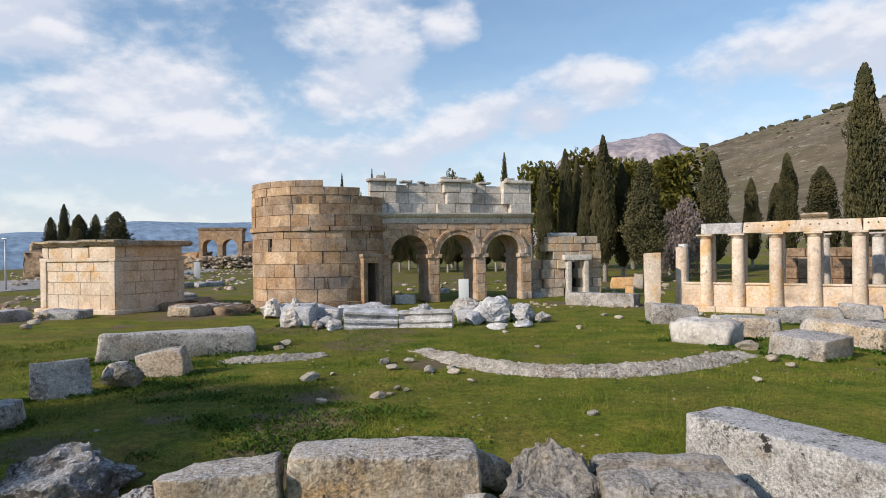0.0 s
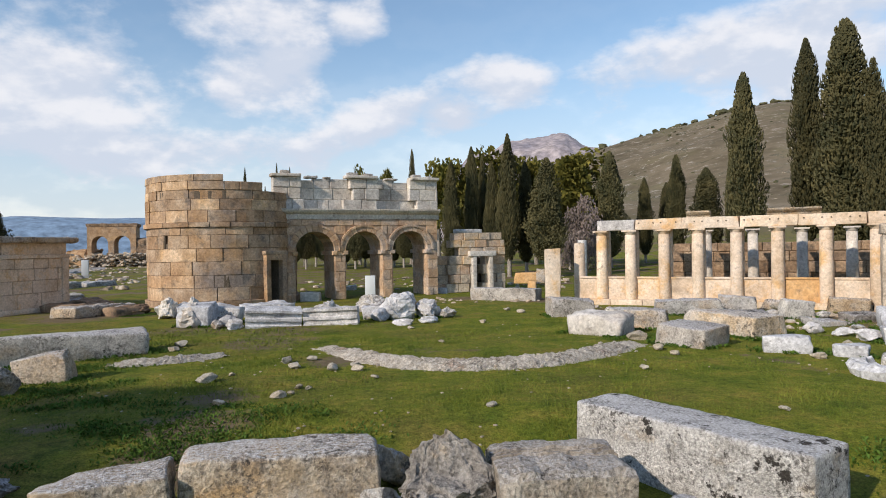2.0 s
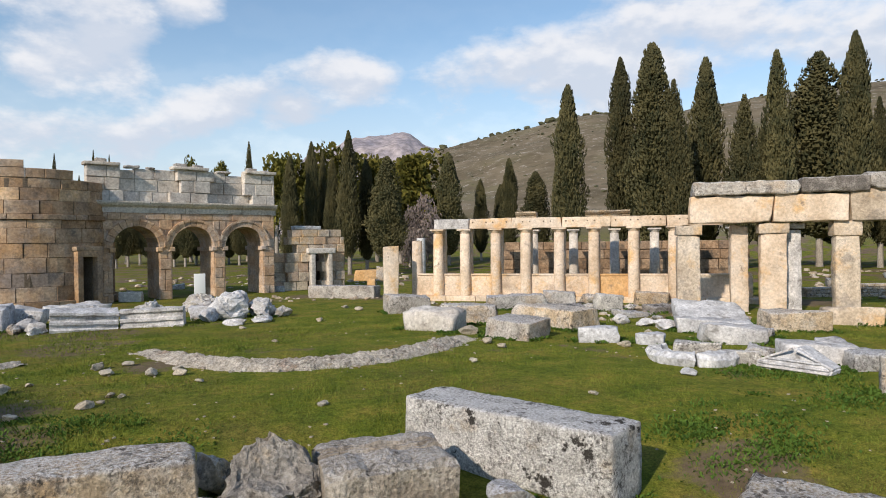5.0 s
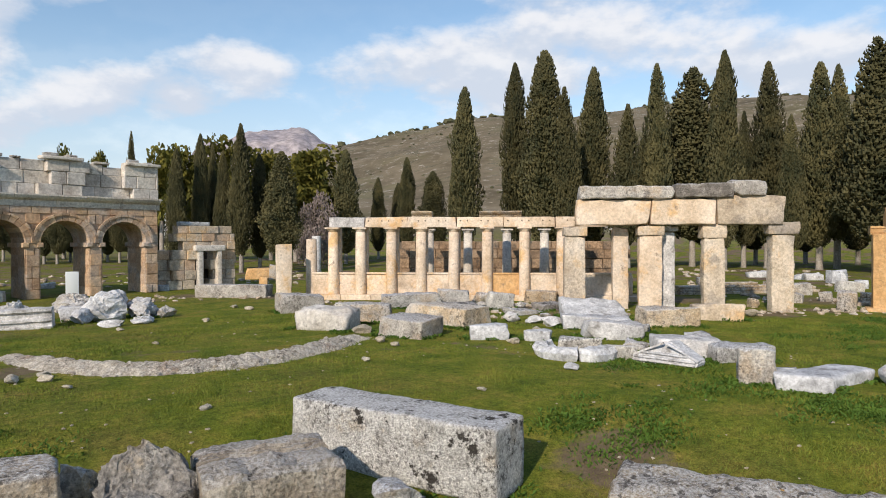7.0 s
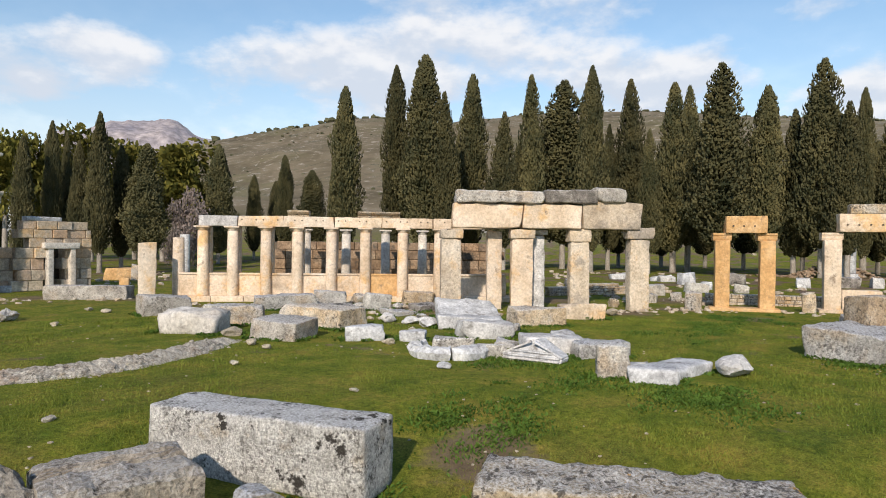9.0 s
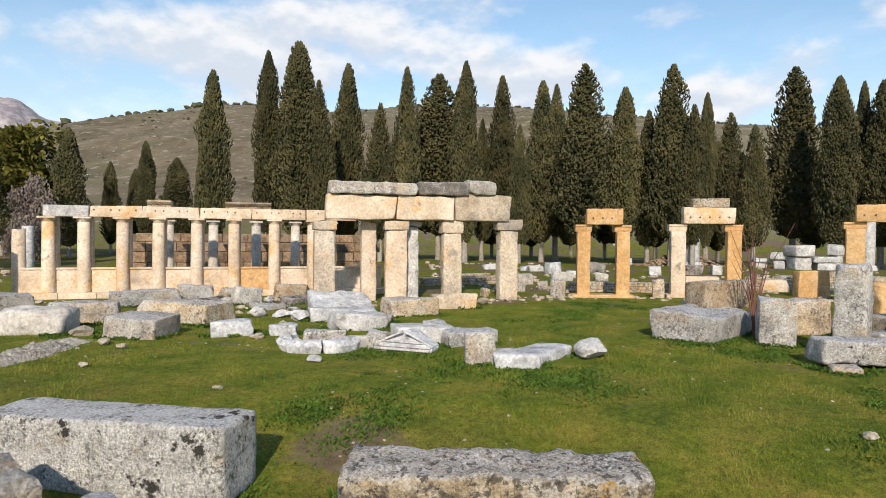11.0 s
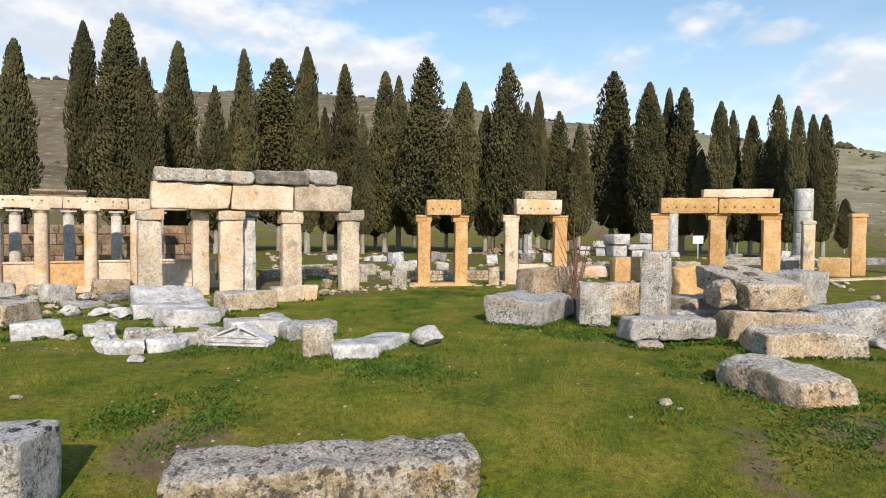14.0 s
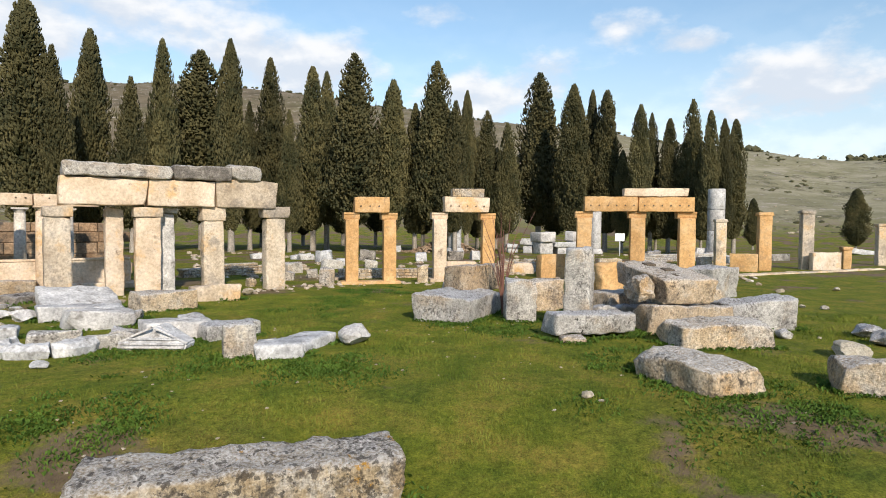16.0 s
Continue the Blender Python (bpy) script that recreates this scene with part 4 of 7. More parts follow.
def make_gate():
    t = thing("triple_arch_gate", -3.7, 34.9, 0, "triple arched travertine gateway with a pale marble attic", "gate", yaw=GATE_YAW)
    T = GATE_THICK
    rng = random.Random(5)
    # body with three barrel openings
    body = []
    xs = [0.0]
    x = 0.0
    for c in ARCHES:
        xs += [c - AR] + [c - AR * math.cos(math.pi * i / 16) for i in range(1, 16)] + [c + AR]
    xs = sorted(set(xs + [G_LEN]))
    bm = bmesh.new()
    TOP = 4.75
    prof = []
    for a, b in zip(xs, xs[1:]):
        mid = (a + b) / 2
        hit = arch_top(mid)
        za = SPRING if hit is None else SPRING + math.sqrt(max(0.0, AR ** 2 - min((a - c) ** 2 for c in ARCHES)))
        zb = SPRING if hit is None else SPRING + math.sqrt(max(0.0, AR ** 2 - min((b - c) ** 2 for c in ARCHES)))
        if hit is None:
            za = zb = 0.0
        ring0 = [bm.verts.new(v) for v in ((a, 0.05, za), (b, 0.05, zb), (b, 0.05, TOP), (a, 0.05, TOP))]
        ring1 = [bm.verts.new(v) for v in ((a, T, za), (b, T, zb), (b, T, TOP), (a, T, TOP))]
        bm.faces.new(ring0)
        bm.faces.new(ring1[::-1])
        for i in range(4):
            bm.faces.new((ring0[i], ring1[i], ring1[(i + 1) % 4], ring0[(i + 1) % 4]))
    bmesh.ops.remove_doubles(bm, verts=bm.verts[:], dist=0.001)
    bmesh.ops.recalc_face_normals(bm, faces=bm.faces[:])
    part("body", bm, M_GATE, t, "rubble core behind the facing")
    # facing courses
    levels = [0.0, 0.45, 1.0, 1.55, 2.1, 2.45, 2.68, 3.1, 3.6, 4.1, 4.45]
    for c, (z0, z1) in enumerate(zip(levels, levels[1:])):
        x = 0.0
        while x < G_LEN - 0.05:
            w = rng.uniform(0.55, 1.2)
            x1 = min(G_LEN, x + w)
            spans = [(x, x1)]
            for ac in ARCHES:
                if z0 < SPRING - 0.01:
                    lo, hi = ac - AR, ac + AR
                else:
                    zz = z0 + 0.02 - SPRING
                    if zz >= AR + 0.3:
                        continue
                    h = math.sqrt(max(0.0, (AR + 0.3) ** 2 - zz ** 2))
                    lo, hi = ac - h, ac + h
                nxt = []
                for s0, s1 in spans:
                    if hi <= s0 or lo >= s1:
                        nxt.append((s0, s1))
                    else:
                        if lo > s0:
                            nxt.append((s0, lo))
                        if hi < s1:
                            nxt.append((hi, s1))
                spans = nxt
            for s0, s1 in spans:
                if s1 - s0 > 0.1:
                    part("stone", mesh_of("stone", [box_geo(s0 + 0.008, s1 - 0.008, 0.0, 0.3, z0 + 0.006, z1 - 0.006, 0.02, c * 40 + int(x * 9), 0.02)], M_GATE), None, t)
            x = x1
    # jamb stones and voussoirs through the thickness
    for ac in ARCHES:
        for s in (-1, 1):
            for c, (z0, z1) in enumerate(zip(levels[:6], levels[1:7])):
                for d in range(2):
                    y0 = 0.02 + d * T / 2
                    x0, x1 = sorted((ac + s * AR, ac + s * (AR - 0.03)))
                    g = box_geo(x0, x1, y0 + 0.01, y0 + T / 2 - 0.01, z0 + 0.006, z1 - 0.006, 0.004)
                    part("jamb_stone", mesh_of("jamb_stone", [g], M_GATE), None, t)
            imp = box_geo(ac + s * AR - 0.14 - 0.02 * s, ac + s * AR + 0.14 - 0.02 * s, -0.09, T + 0.05, SPRING - 0.2, SPRING + 0.02, 0.03)
            part("impost", mesh_of("impost", [imp], M_GATE), None, t, "projecting impost moulding")
        n = 13
        for i in range(n):
            a0, a1 = math.pi * i / n + 0.008, math.pi * (i + 1) / n - 0.008
            chunks = []
            for r0, r1, y0, y1 in ((AR - 0.02, AR + 0.24, -0.05, T), (AR + 0.24, AR + 0.36, -0.11, 0.3)):
                v, m = [], 2
                for q in range(m + 1):
                    a = a0 + (a1 - a0) * q / m
                    for r, y in ((r0, y0), (r1, y0), (r1, y1), (r0, y1)):
                        v.append((ac - r * math.cos(a), y, SPRING + r * math.sin(a)))
                f = []
                for q in range(m):
                    for k in range(4):
                        f.append((q * 4 + k, q * 4 + (k + 1) % 4, q * 4 + 4 + (k + 1) % 4, q * 4 + 4 + k))
                f += [(0, 1, 2, 3), (m * 4 + 3, m * 4 + 2, m * 4 + 1, m * 4)]
                chunks.append((v, f))
            part("voussoir", mesh_of("voussoir", chunks, M_GATE), None, t)
    # entablature: broken into lengths
    ent = [(0.3, 4.45), (-0.02, 4.45), (-0.05, 4.6), (-0.05, 4.72), (-0.22, 4.82), (-0.3, 4.95), (-0.3, 5.02), (0.3, 5.02)]
    x = -0.2
    k = 0
    while x < G_LEN:
        w = rng.uniform(1.2, 1.9)
        x1 = min(G_LEN + 0.1, x + w)
        part("cornice_stone", sweep_profile(x1 - x - 0.02, ent, 20 + k, 0.025, 0.25), M_ATTIC, t, "moulded marble cornice", Matrix.Translation(((x + x1) / 2, 0, 0)))
        x, k = x1, k + 1
    part("attic_core", stone_bm(G_LEN - 0.5, T - 0.5, 1.85, 3, 0.05, 0.04, 0.4, 0, 4.75), M_ATTIC, t, "", Matrix.Translation((G_LEN / 2, T / 2 + 0.25, 0)))
    # attic: pedestals that stand forward, and blocks set back between them
    pedestals = ((-0.25, 1.15), (3.85, 5.5), (7.75, 9.35))
    for c, (z0, z1) in enumerate(((5.02, 5.55), (5.55, 6.18), (6.18, 6.74))):
        x = -0.25
        while x < G_LEN:
            x1 = min(9.35, x + rng.uniform(0.6, 1.1))
            mid = (x + x1) / 2
            front = 0.0 if any(p0 - 0.1 < mid < p1 + 0.1 for p0, p1 in pedestals) else 0.42
            top = z1 - (0.0 if front == 0.0 else rng.choice((0.0, 0.02, 0.12)) * (c == 2))
            part("stone", mesh_of("stone", [box_geo(x + 0.008, x1 - 0.008, front, front + 0.5, z0 + 0.006, top - 0.006, 0.025, c * 60 + int(x * 7), 0.025)], M_ATTIC), None, t)
            x = x1
    for p0, p1 in pedestals:
        part("cap_slab", stone_bm(p1 - p0 + 0.2, 0.75, 0.17, int(p0 * 10) + 3, 0.03, 0.02, 0.3, 0.05, 6.74), M_ATTIC, t, "", Matrix.Translation(((p0 + p1) / 2, 0.22, 0)))
    for x, w, h in ((0.5, 0.5, 0.24), (1.9, 0.7, 0.14), (2.8, 0.4, 0.1), (4.3, 0.6, 0.22), (5.2, 0.5, 0.18), (6.6, 0.8, 0.12), (8.2, 0.55, 0.2), (9.0, 0.4, 0.14)):
        part("loose_stone", stone_bm(w, 0.45, h, int(x * 10), 0.04, 0.03, 0.2, 0.06, 6.73 if not any(p0 < x < p1 for p0, p1 in pedestals) else 6.90), M_GREY, t, "", Matrix.Translation((x, 0.55, 0)))


make_gate()


# ---- column hall ----
COL_A, COL_B = Vector((11.77, 28.67, 0)), Vector((19.10, 23.33, 0))
COL_U = (COL_B - COL_A).normalized()
COL_YAW = math.degrees(math.atan2(COL_U.y, COL_U.x))
COL_Z = 0.2
COL_H = 3.21
STATIONS = [0.00, 1.32, 2.81, 4.22, 5.77, 7.33, 9.07, 10.79]


def column_bm(h, r, seed=0):
    return lathe([(r * 1.06, 0.0), (r, 0.12), (r * 0.98, h * 0.4), (r * 0.9, h)], 18, seed, 0.012)


def capital_bm(r, z, h, seed=0):
    bm = lathe([(r * 0.92, z), (r * 0.98, z + h * 0.25), (r * 1.0, z + h * 0.3), (r * 1.32, z + h * 0.62), (r * 1.34, z + h * 0.68)], 18, seed, 0.006)
    b2 = bmesh.ops.create_cube(bm, size=1.0)
    for v in b2["verts"]:
        v.co = Vector((v.co.x * r * 2.8, v.co.y * r * 2.8, z + h * (0.84 + 0.32 * v.co.z)))
    return bm


def make_hall():
    t = thing("column_hall_ruin", COL_A.x, COL_A.y, 0, "ruined hall front with cream stone half columns, parapet and architrave", "ruin", yaw=COL_YAW)
    end = STATIONS[-1] + 3.4
    s0 = -1.0
    # stylobate
    x, k = s0, 0
    while x < end:
        part("plinth_stone", stone_bm(1.43, 1.1, 0.32, 30 + k, 0.03, 0.02, 0.4, 0.03, -0.08), M_CREAM, t, "", Matrix.Translation((x + 0.72, 0.15, 0)))
        x, k = x + 1.45, k + 1
    top = COL_Z + COL_H
    for i, s in enumerate(STATIONS):
        c = part("column", column_bm(COL_H - 0.22, 0.26, i), M_CREAM, t, "", Matrix.Translation((s, 0, COL_Z)))
        part("capital", capital_bm(0.235, COL_H - 0.22, 0.22, i), M_CREAM, c)
        part("pilaster", stone_bm(0.34, 0.42, COL_H - 0.02, 80 + i, 0.03, 0.02, 0.3, 0.05), M_CREAM, t, "", Matrix.Translation((s + 0.12, 0.45, COL_Z)))
    # short shaft without capital beyond the end
    part("short_column", column_bm(COL_H * 0.86, 0.27, 50), M_CREAM, t, "broken column shaft with no capital", Matrix.Translation((-1.15, 0.3, COL_Z - 0.1)))
    marks = [-1.0] + STATIONS + [end]
    for i, (a, b) in enumerate(zip(marks, marks[1:])):
        mat = M_OCHRE if i == 6 else M_CREAM
        lo, hi = a + (0.25 if i else 0.0), b - 0.25
        part("parapet_panel", stone_bm(hi - lo + 0.2, 0.28, 0.98, 60 + i, 0.025, 0.012, 0.3, 0.04), mat, t, "thin stone parapet slab", Matrix.Translation(((lo + hi) / 2, 0.2, COL_Z)))
        part("coping", stone_bm(hi - lo + 0.1, 0.36, 0.09, 90 + i, 0.02, 0.008, 0.3, 0.0, 0.98), mat, t, "", Matrix.Translation(((lo + hi) / 2, 0.2, COL_Z)))
    # architrave lengths; dark discs on them stand for shaded dowel holes
    x, k = STATIONS[0] - 0.2, 0
    for w in (1.75, 2.05, 2.3, 2.2, 2.4, 2.3):
        x1 = min(x + w, end)
        a = part("architrave", stone_bm(x1 - x - 0.015, 0.62, 0.48, 120 + k, 0.025, 0.018, 0.3, 0.06), M_WHITE if k == 0 else M_CREAM, t, "", Matrix.Translation(((x + x1) / 2, 0.12, top)))
        n = int((x1 - x) / 0.32)
        for q in range(n):
            if k == 0 or (q + k) % 3 == 2:
                continue
            hole = lathe([(0.035, 0.0), (0.035, 0.03)], 8)
            part("dowel_hole", hole, M_MORTAR, a, "", Matrix.Translation((-(x1 - x) / 2 + 0.2 + q * 0.32, -0.298, 0.3)) @ Matrix.Rotation(radians(90), 4, "X"))
        x, k = x1, k + 1
    cap = [(0.42, 0.0), (-0.28, 0.0), (-0.3, 0.07), (-0.4, 0.12), (-0.5, 0.2), (-0.5, 0.27), (0.4, 0.27)]
    for xx, w in ((STATIONS[3] + 0.05, 0.95), (STATIONS[5] + 0.12, 0.95), (STATIONS[5] + 1.1, 1.0)):
        part("cornice_stone", sweep_profile(w, cap, int(xx * 10), 0.02, 0.2), M_GREYWARM, t, "moulded cornice piece", Matrix.Translation((xx, 0.12, top + 0.48)))
    # inner grey columns and the brown rear wall
    for i, s in enumerate((2.4, 4.3, 6.3, 8.3, 10.2, 12.0, 13.8)):
        c = part("inner_column", column_bm(COL_H - 0.25, 0.24, 30 + i), M_ATTIC, t, "grey inner column", Matrix.Translation((s, 3.0, COL_Z)))
        part("capital", capital_bm(0.22, COL_H - 0.25, 0.22, i), M_ATTIC, c)
    rng = random.Random(8)
    levels = [0.2, 0.75, 1.25, 1.8, 2.3, 2.75]
    for c, (z0, z1) in enumerate(zip(levels, levels[1:])):
        x = 2.2 + (0.3 if c == 4 else 0.0)
        while x < end:
            x1 = x + rng.uniform(0.7, 1.5)
            part("wall_stone", mesh_of("wall_stone", [box_geo(x + 0.01, x1 - 0.01, 5.2, 5.9, z0 + 0.008, z1 - 0.008, 0.03, int(x * 10), 0.04)], M_BROWN), None, t)
            x = x1
    part("wall_core", stone_bm(end - 1.8, 0.5, 2.6, 2, 0.03, 0.02, 0.6), M_MORTAR, t, "", Matrix.Translation((2.2 + (end - 1.8) / 2, 5.6, 0.1)))


make_hall()


# ---- pillared ruin with heavy lintels ----
PAV_A, PAV_B = Vector((20.56, 17.16, 0)), Vector((24.59, 14.15, 0))
PAV_U = (PAV_B - PAV_A).normalized()
PAV_YAW = math.degrees(math.atan2(PAV_U.y, PAV_U.x))


def make_pavilion():
    t = thing("pillared_ruin", PAV_A.x, PAV_A.y, 0, "ruined shop front of tan pillars carrying heavy weathered lintels", "ruin", yaw=PAV_YAW)
    # station, width, depth, height, top of capital, capital width, stone
    for s, w, d, h, cap, cw, mat in (
        (-2.97, 0.85, 0.5, 2.95, 3.32, 0.95, M_PILLAR),
        (-1.09, 0.62, 0.45, 3.30, 0, 0, M_CREAM),
        (-0.01, 0.86, 0.5, 2.98, 3.37, 1.05, M_CREAM),
        (0.75, 0.6, 0.45, 3.15, 3.33, 0.8, M_WHITE),
        (2.42, 0.8, 0.5, 2.86, 3.41, 0.95, M_PILLAR),
        (5.01, 0.86, 0.52, 3.01, 3.51, 1.2, M_PILLAR),
    ):
        back = 0.5 if w < 0.7 else 0.0
        p = part("pillar", stone_bm(w, d, h + 0.1, int(s * 10) + 40, 0.04, 0.035, 0.25, 0.12, -0.1), mat, t, "", Matrix.Translation((s, 0.3 + back, 0)))
        if cap:
            part("capital", stone_bm(cw, d + 0.12, cap - h, int(s * 10) + 44, 0.04, 0.03, 0.2, 0.08, h), M_PILLAR if w > 0.7 else mat, p)
    z0 = 3.40
    for k, (a, b, h) in enumerate(((-2.95, -0.08, 1.0), (-0.03, 2.44, 1.03), (2.47, 4.99, 1.12))):
        part("lintel", stone_bm(b - a - 0.02, 0.9, h, 200 + k, 0.05, 0.04, 0.25, 0.1, z0), M_CREAM if k < 2 else M_PILLAR, t, "heavy tan lintel stone", Matrix.Translation(((a + b) / 2, 0.3, 0)))
    for k, (a, b, zb, h, mat) in enumerate(((-2.80, 0.80, 1.02, 0.5, M_GREY), (0.86, 2.98, 1.05, 0.55, M_DARK), (3.02, 4.30, 1.12, 0.6, M_GREY))):
        part("top_slab", stone_bm(b - a, 1.15, h, 210 + k, 0.07, 0.06, 0.22, 0.15, z0 + zb), mat, t, "dark lichened capping slab", Matrix.Translation(((a + b) / 2, 0.25, 0)) @ Matrix.Rotation(radians(0.8 * (k % 2) - 0.3), 4, "Y"))


make_pavilion()


# ---- doorways of orange stone ----
def doorway(x, y, yaw, pillars, width, h, lintels, label, mat, sill=True):
    """pillars: (station, top, stone); lintels: (from, to, bottom, top)."""
    t = thing("stone_doorway", x, y, 0, label, "doorway", "stone doorways", yaw)
    for k, (s, w, mm) in enumerate(pillars):
        p = part("pillar", stone_bm(w, 0.5, h - 0.2, int(s * 10) + 60 + k, 0.025, 0.02, 0.3, 0.05, -0.1), mm, t, "", Matrix.Translation((s, 0.25, 0)))
        part("capital", sweep_profile(w + 0.16, [(0.58, h - 0.32), (0.0, h - 0.32), (-0.04, h - 0.24), (-0.06, h - 0.12), (-0.1, h - 0.08), (-0.1, h), (0.6, h)], k, 0.012, 0.2), mm, p)
    for k, (a, b, z0, z1, mm) in enumerate(lintels):
        g = part("lintel", stone_bm(b - a, 0.6, z1 - z0, int(a * 10) + 80 + k, 0.025, 0.02, 0.25, 0.05, z0), mm, t, "", Matrix.Translation(((a + b) / 2, 0.27, 0)))
        if z1 - z0 > 0.5:
            for q in range(int((b - a) / 0.42)):
                # dark disc on the face in place of a shaded dowel hole
                part("dowel_hole", lathe([(0.04, 0.0), (0.04, 0.03)], 8), M_MORTAR, g, "", Matrix.Translation((-(b - a) / 2 + 0.3 + q * 0.42, -0.3, z0 + 0.3)) @ Matrix.Rotation(radians(90), 4, "X"))
    if sill:
        part("sill", stone_bm(pillars[-1][0] + 1.0, 0.8, 0.2, 9, 0.03, 0.02, 0.3, 0.05, -0.06), mat, t, "", Matrix.Translation((pillars[-1][0] / 2, 0.25, 0)))
    return t


doorway(27.75, 12.15, -58, [(0.0, 0.58, M_OCHRE), (1.78, 0.6, M_OCHRE)], 0, 3.33,
        [(0.1, 1.75, 3.33, 4.07, M_OCHRE)], "orange limestone doorway of two pillars and a lintel", M_OCHRE)
doorway(30.74, 8.82, -63, [(0.0, 0.64, M_CREAM), (2.45, 0.62, M_OCHRE)], 0, 3.39,
        [(0.2, 2.45, 3.42, 4.17, M_CREAM), (0.6, 2.2, 4.17, 4.58, M_GREYWARM)],
        "cream doorway with a pierced lintel and a moulded top piece", M_CREAM)
doorway(33.52, 2.13, -80, [(0.0, 0.7, M_OCHRE), (2.62, 0.7, M_OCHRE), (5.0, 0.75, M_OCHRE)], 0, 3.53,
        [(0.0, 2.6, 3.53, 4.28, M_OCHRE), (2.61, 5.3, 3.53, 4.25, M_OCHRE), (1.9, 5.0, 4.28, 4.69, M_CREAM)],
        "orange double doorway of three pillars under long lintels", M_OCHRE)
# free pillars further along the street, with low panels between
for x, y, w, h, mat in ((48.77, -5.82, 0.7, 3.37, M_PILLAR), (46.81, -8.27, 0.8, 3.80, M_OCHRE), (49.36, -11.29, 0.78, 3.98, M_PILLAR), (51.27, -14.15, 0.55, 1.53, M_OCHRE), (57.29, -18.17, 0.8, 3.19, M_PILLAR)):
    t = thing("stone_pillar", x, y, 0, "free standing weathered limestone pillar with a chipped capital", "pillar", "street pillars", -80)
    part("shaft", stone_bm(w, 0.6, h - 0.1, int(x * 7), 0.05, 0.03, 0.3, 0.1, -0.1), mat, t)
    part("capital", stone_bm(w + 0.12, 0.7, 0.24, int(x * 9), 0.04, 0.03, 0.2, 0.1, h - 0.24), mat, t)
block((45.25, -6.04), (44.86, -7.59), 0.4, 1.12, "wall_panel", M_OCHRE, "low orange stone panel between street pillars", "low panels")
block((48.27, -11.51), (49.73, -13.47), 0.4, 1.16, "wall_panel", M_CREAM, "low cream stone panel between street pillars", "low panels")
block((40.18, -5.69), (51.11, -16.52), 0.6, 0.10, "kerb_stone", M_PILLAR, "long low kerb of tan stone along the street", "kerbs", rough=0.07, chip=0.2)
block((34.78, 4.44), (35.77, 3.26), 0.6, 1.25, "stone_block", M_OCHRE, "squared ochre block standing by the doorways")
block((31.84, 8.78), (32.50, 7.45), 0.5, 0.95, "stone_block", M_CREAM, "squared cream block in the doorway")
block((26.36, 13.10), (26.65, 12.51), 0.5, 0.82, "stone_block", M_GREYWARM, "rounded stump of a column on the grass", bevel=0.12)
block((29.67, 9.60), (29.89, 9.15), 0.4, 0.84, "stone_block", M_GREYWARM, "small upright stone stump")


def rubble_wall(x0, y0, x1, y1, h, thick, name, label, mat, seed, size=0.28):
    """A low dry wall: coursed small stones, each a part."""
    L, yaw = math.hypot(x1 - x0, y1 - y0), math.degrees(math.atan2(y1 - y0, x1 - x0))
    t = thing(name, x0, y0, 0, label, "wall", "low walls", yaw)
    rng = random.Random(seed)
    z = -0.05
    while z < h:
        hh = rng.uniform(0.13, 0.22)
        x = rng.uniform(-0.1, 0.1)
        while x < L:
            w = rng.uniform(0.6, 1.6) * size
            if z + hh < h * (0.75 + 0.4 * noise.noise(Vector((x * 0.7, seed, 0)))) + 0.15:
                me = mesh_of("stone", [box_geo(x + 0.01, x + w - 0.01, rng.uniform(-0.04, 0.03), thick, z + 0.01, z + hh, 0.03)], mat)
                part("stone", me, None, t)
            x += w
        z += hh
    part("core", mesh_of("core", [box_geo(0.1, L - 0.1, 0.06, thick - 0.05, -0.05, h * 0.55, 0.02)], M_MORTAR), None, t)


rubble_wall(30.27, 14.20, 32.89, 9.78, 0.55, 0.6, "rubble_wall", "low coursed rubble wall behind the doorways", M_GREYWARM, 3)
rubble_wall(35.98, 7.04, 44.31, 3.05, 0.8, 0.6, "rubble_wall", "low rubble wall between the doorways", M_GREYWARM, 4)
rubble_wall(53.23, -0.35, 60.60, -7.30, 0.7, 0.6, "rubble_wall", "low grey rubble wall beyond the doorways", M_GREY, 5)
rubble_wall(27.47, 21.37, 32.27, 19.49, 0.6, 0.5, "rubble_wall", "low rubble wall behind the tall pillars", M_GREYWARM, 6)

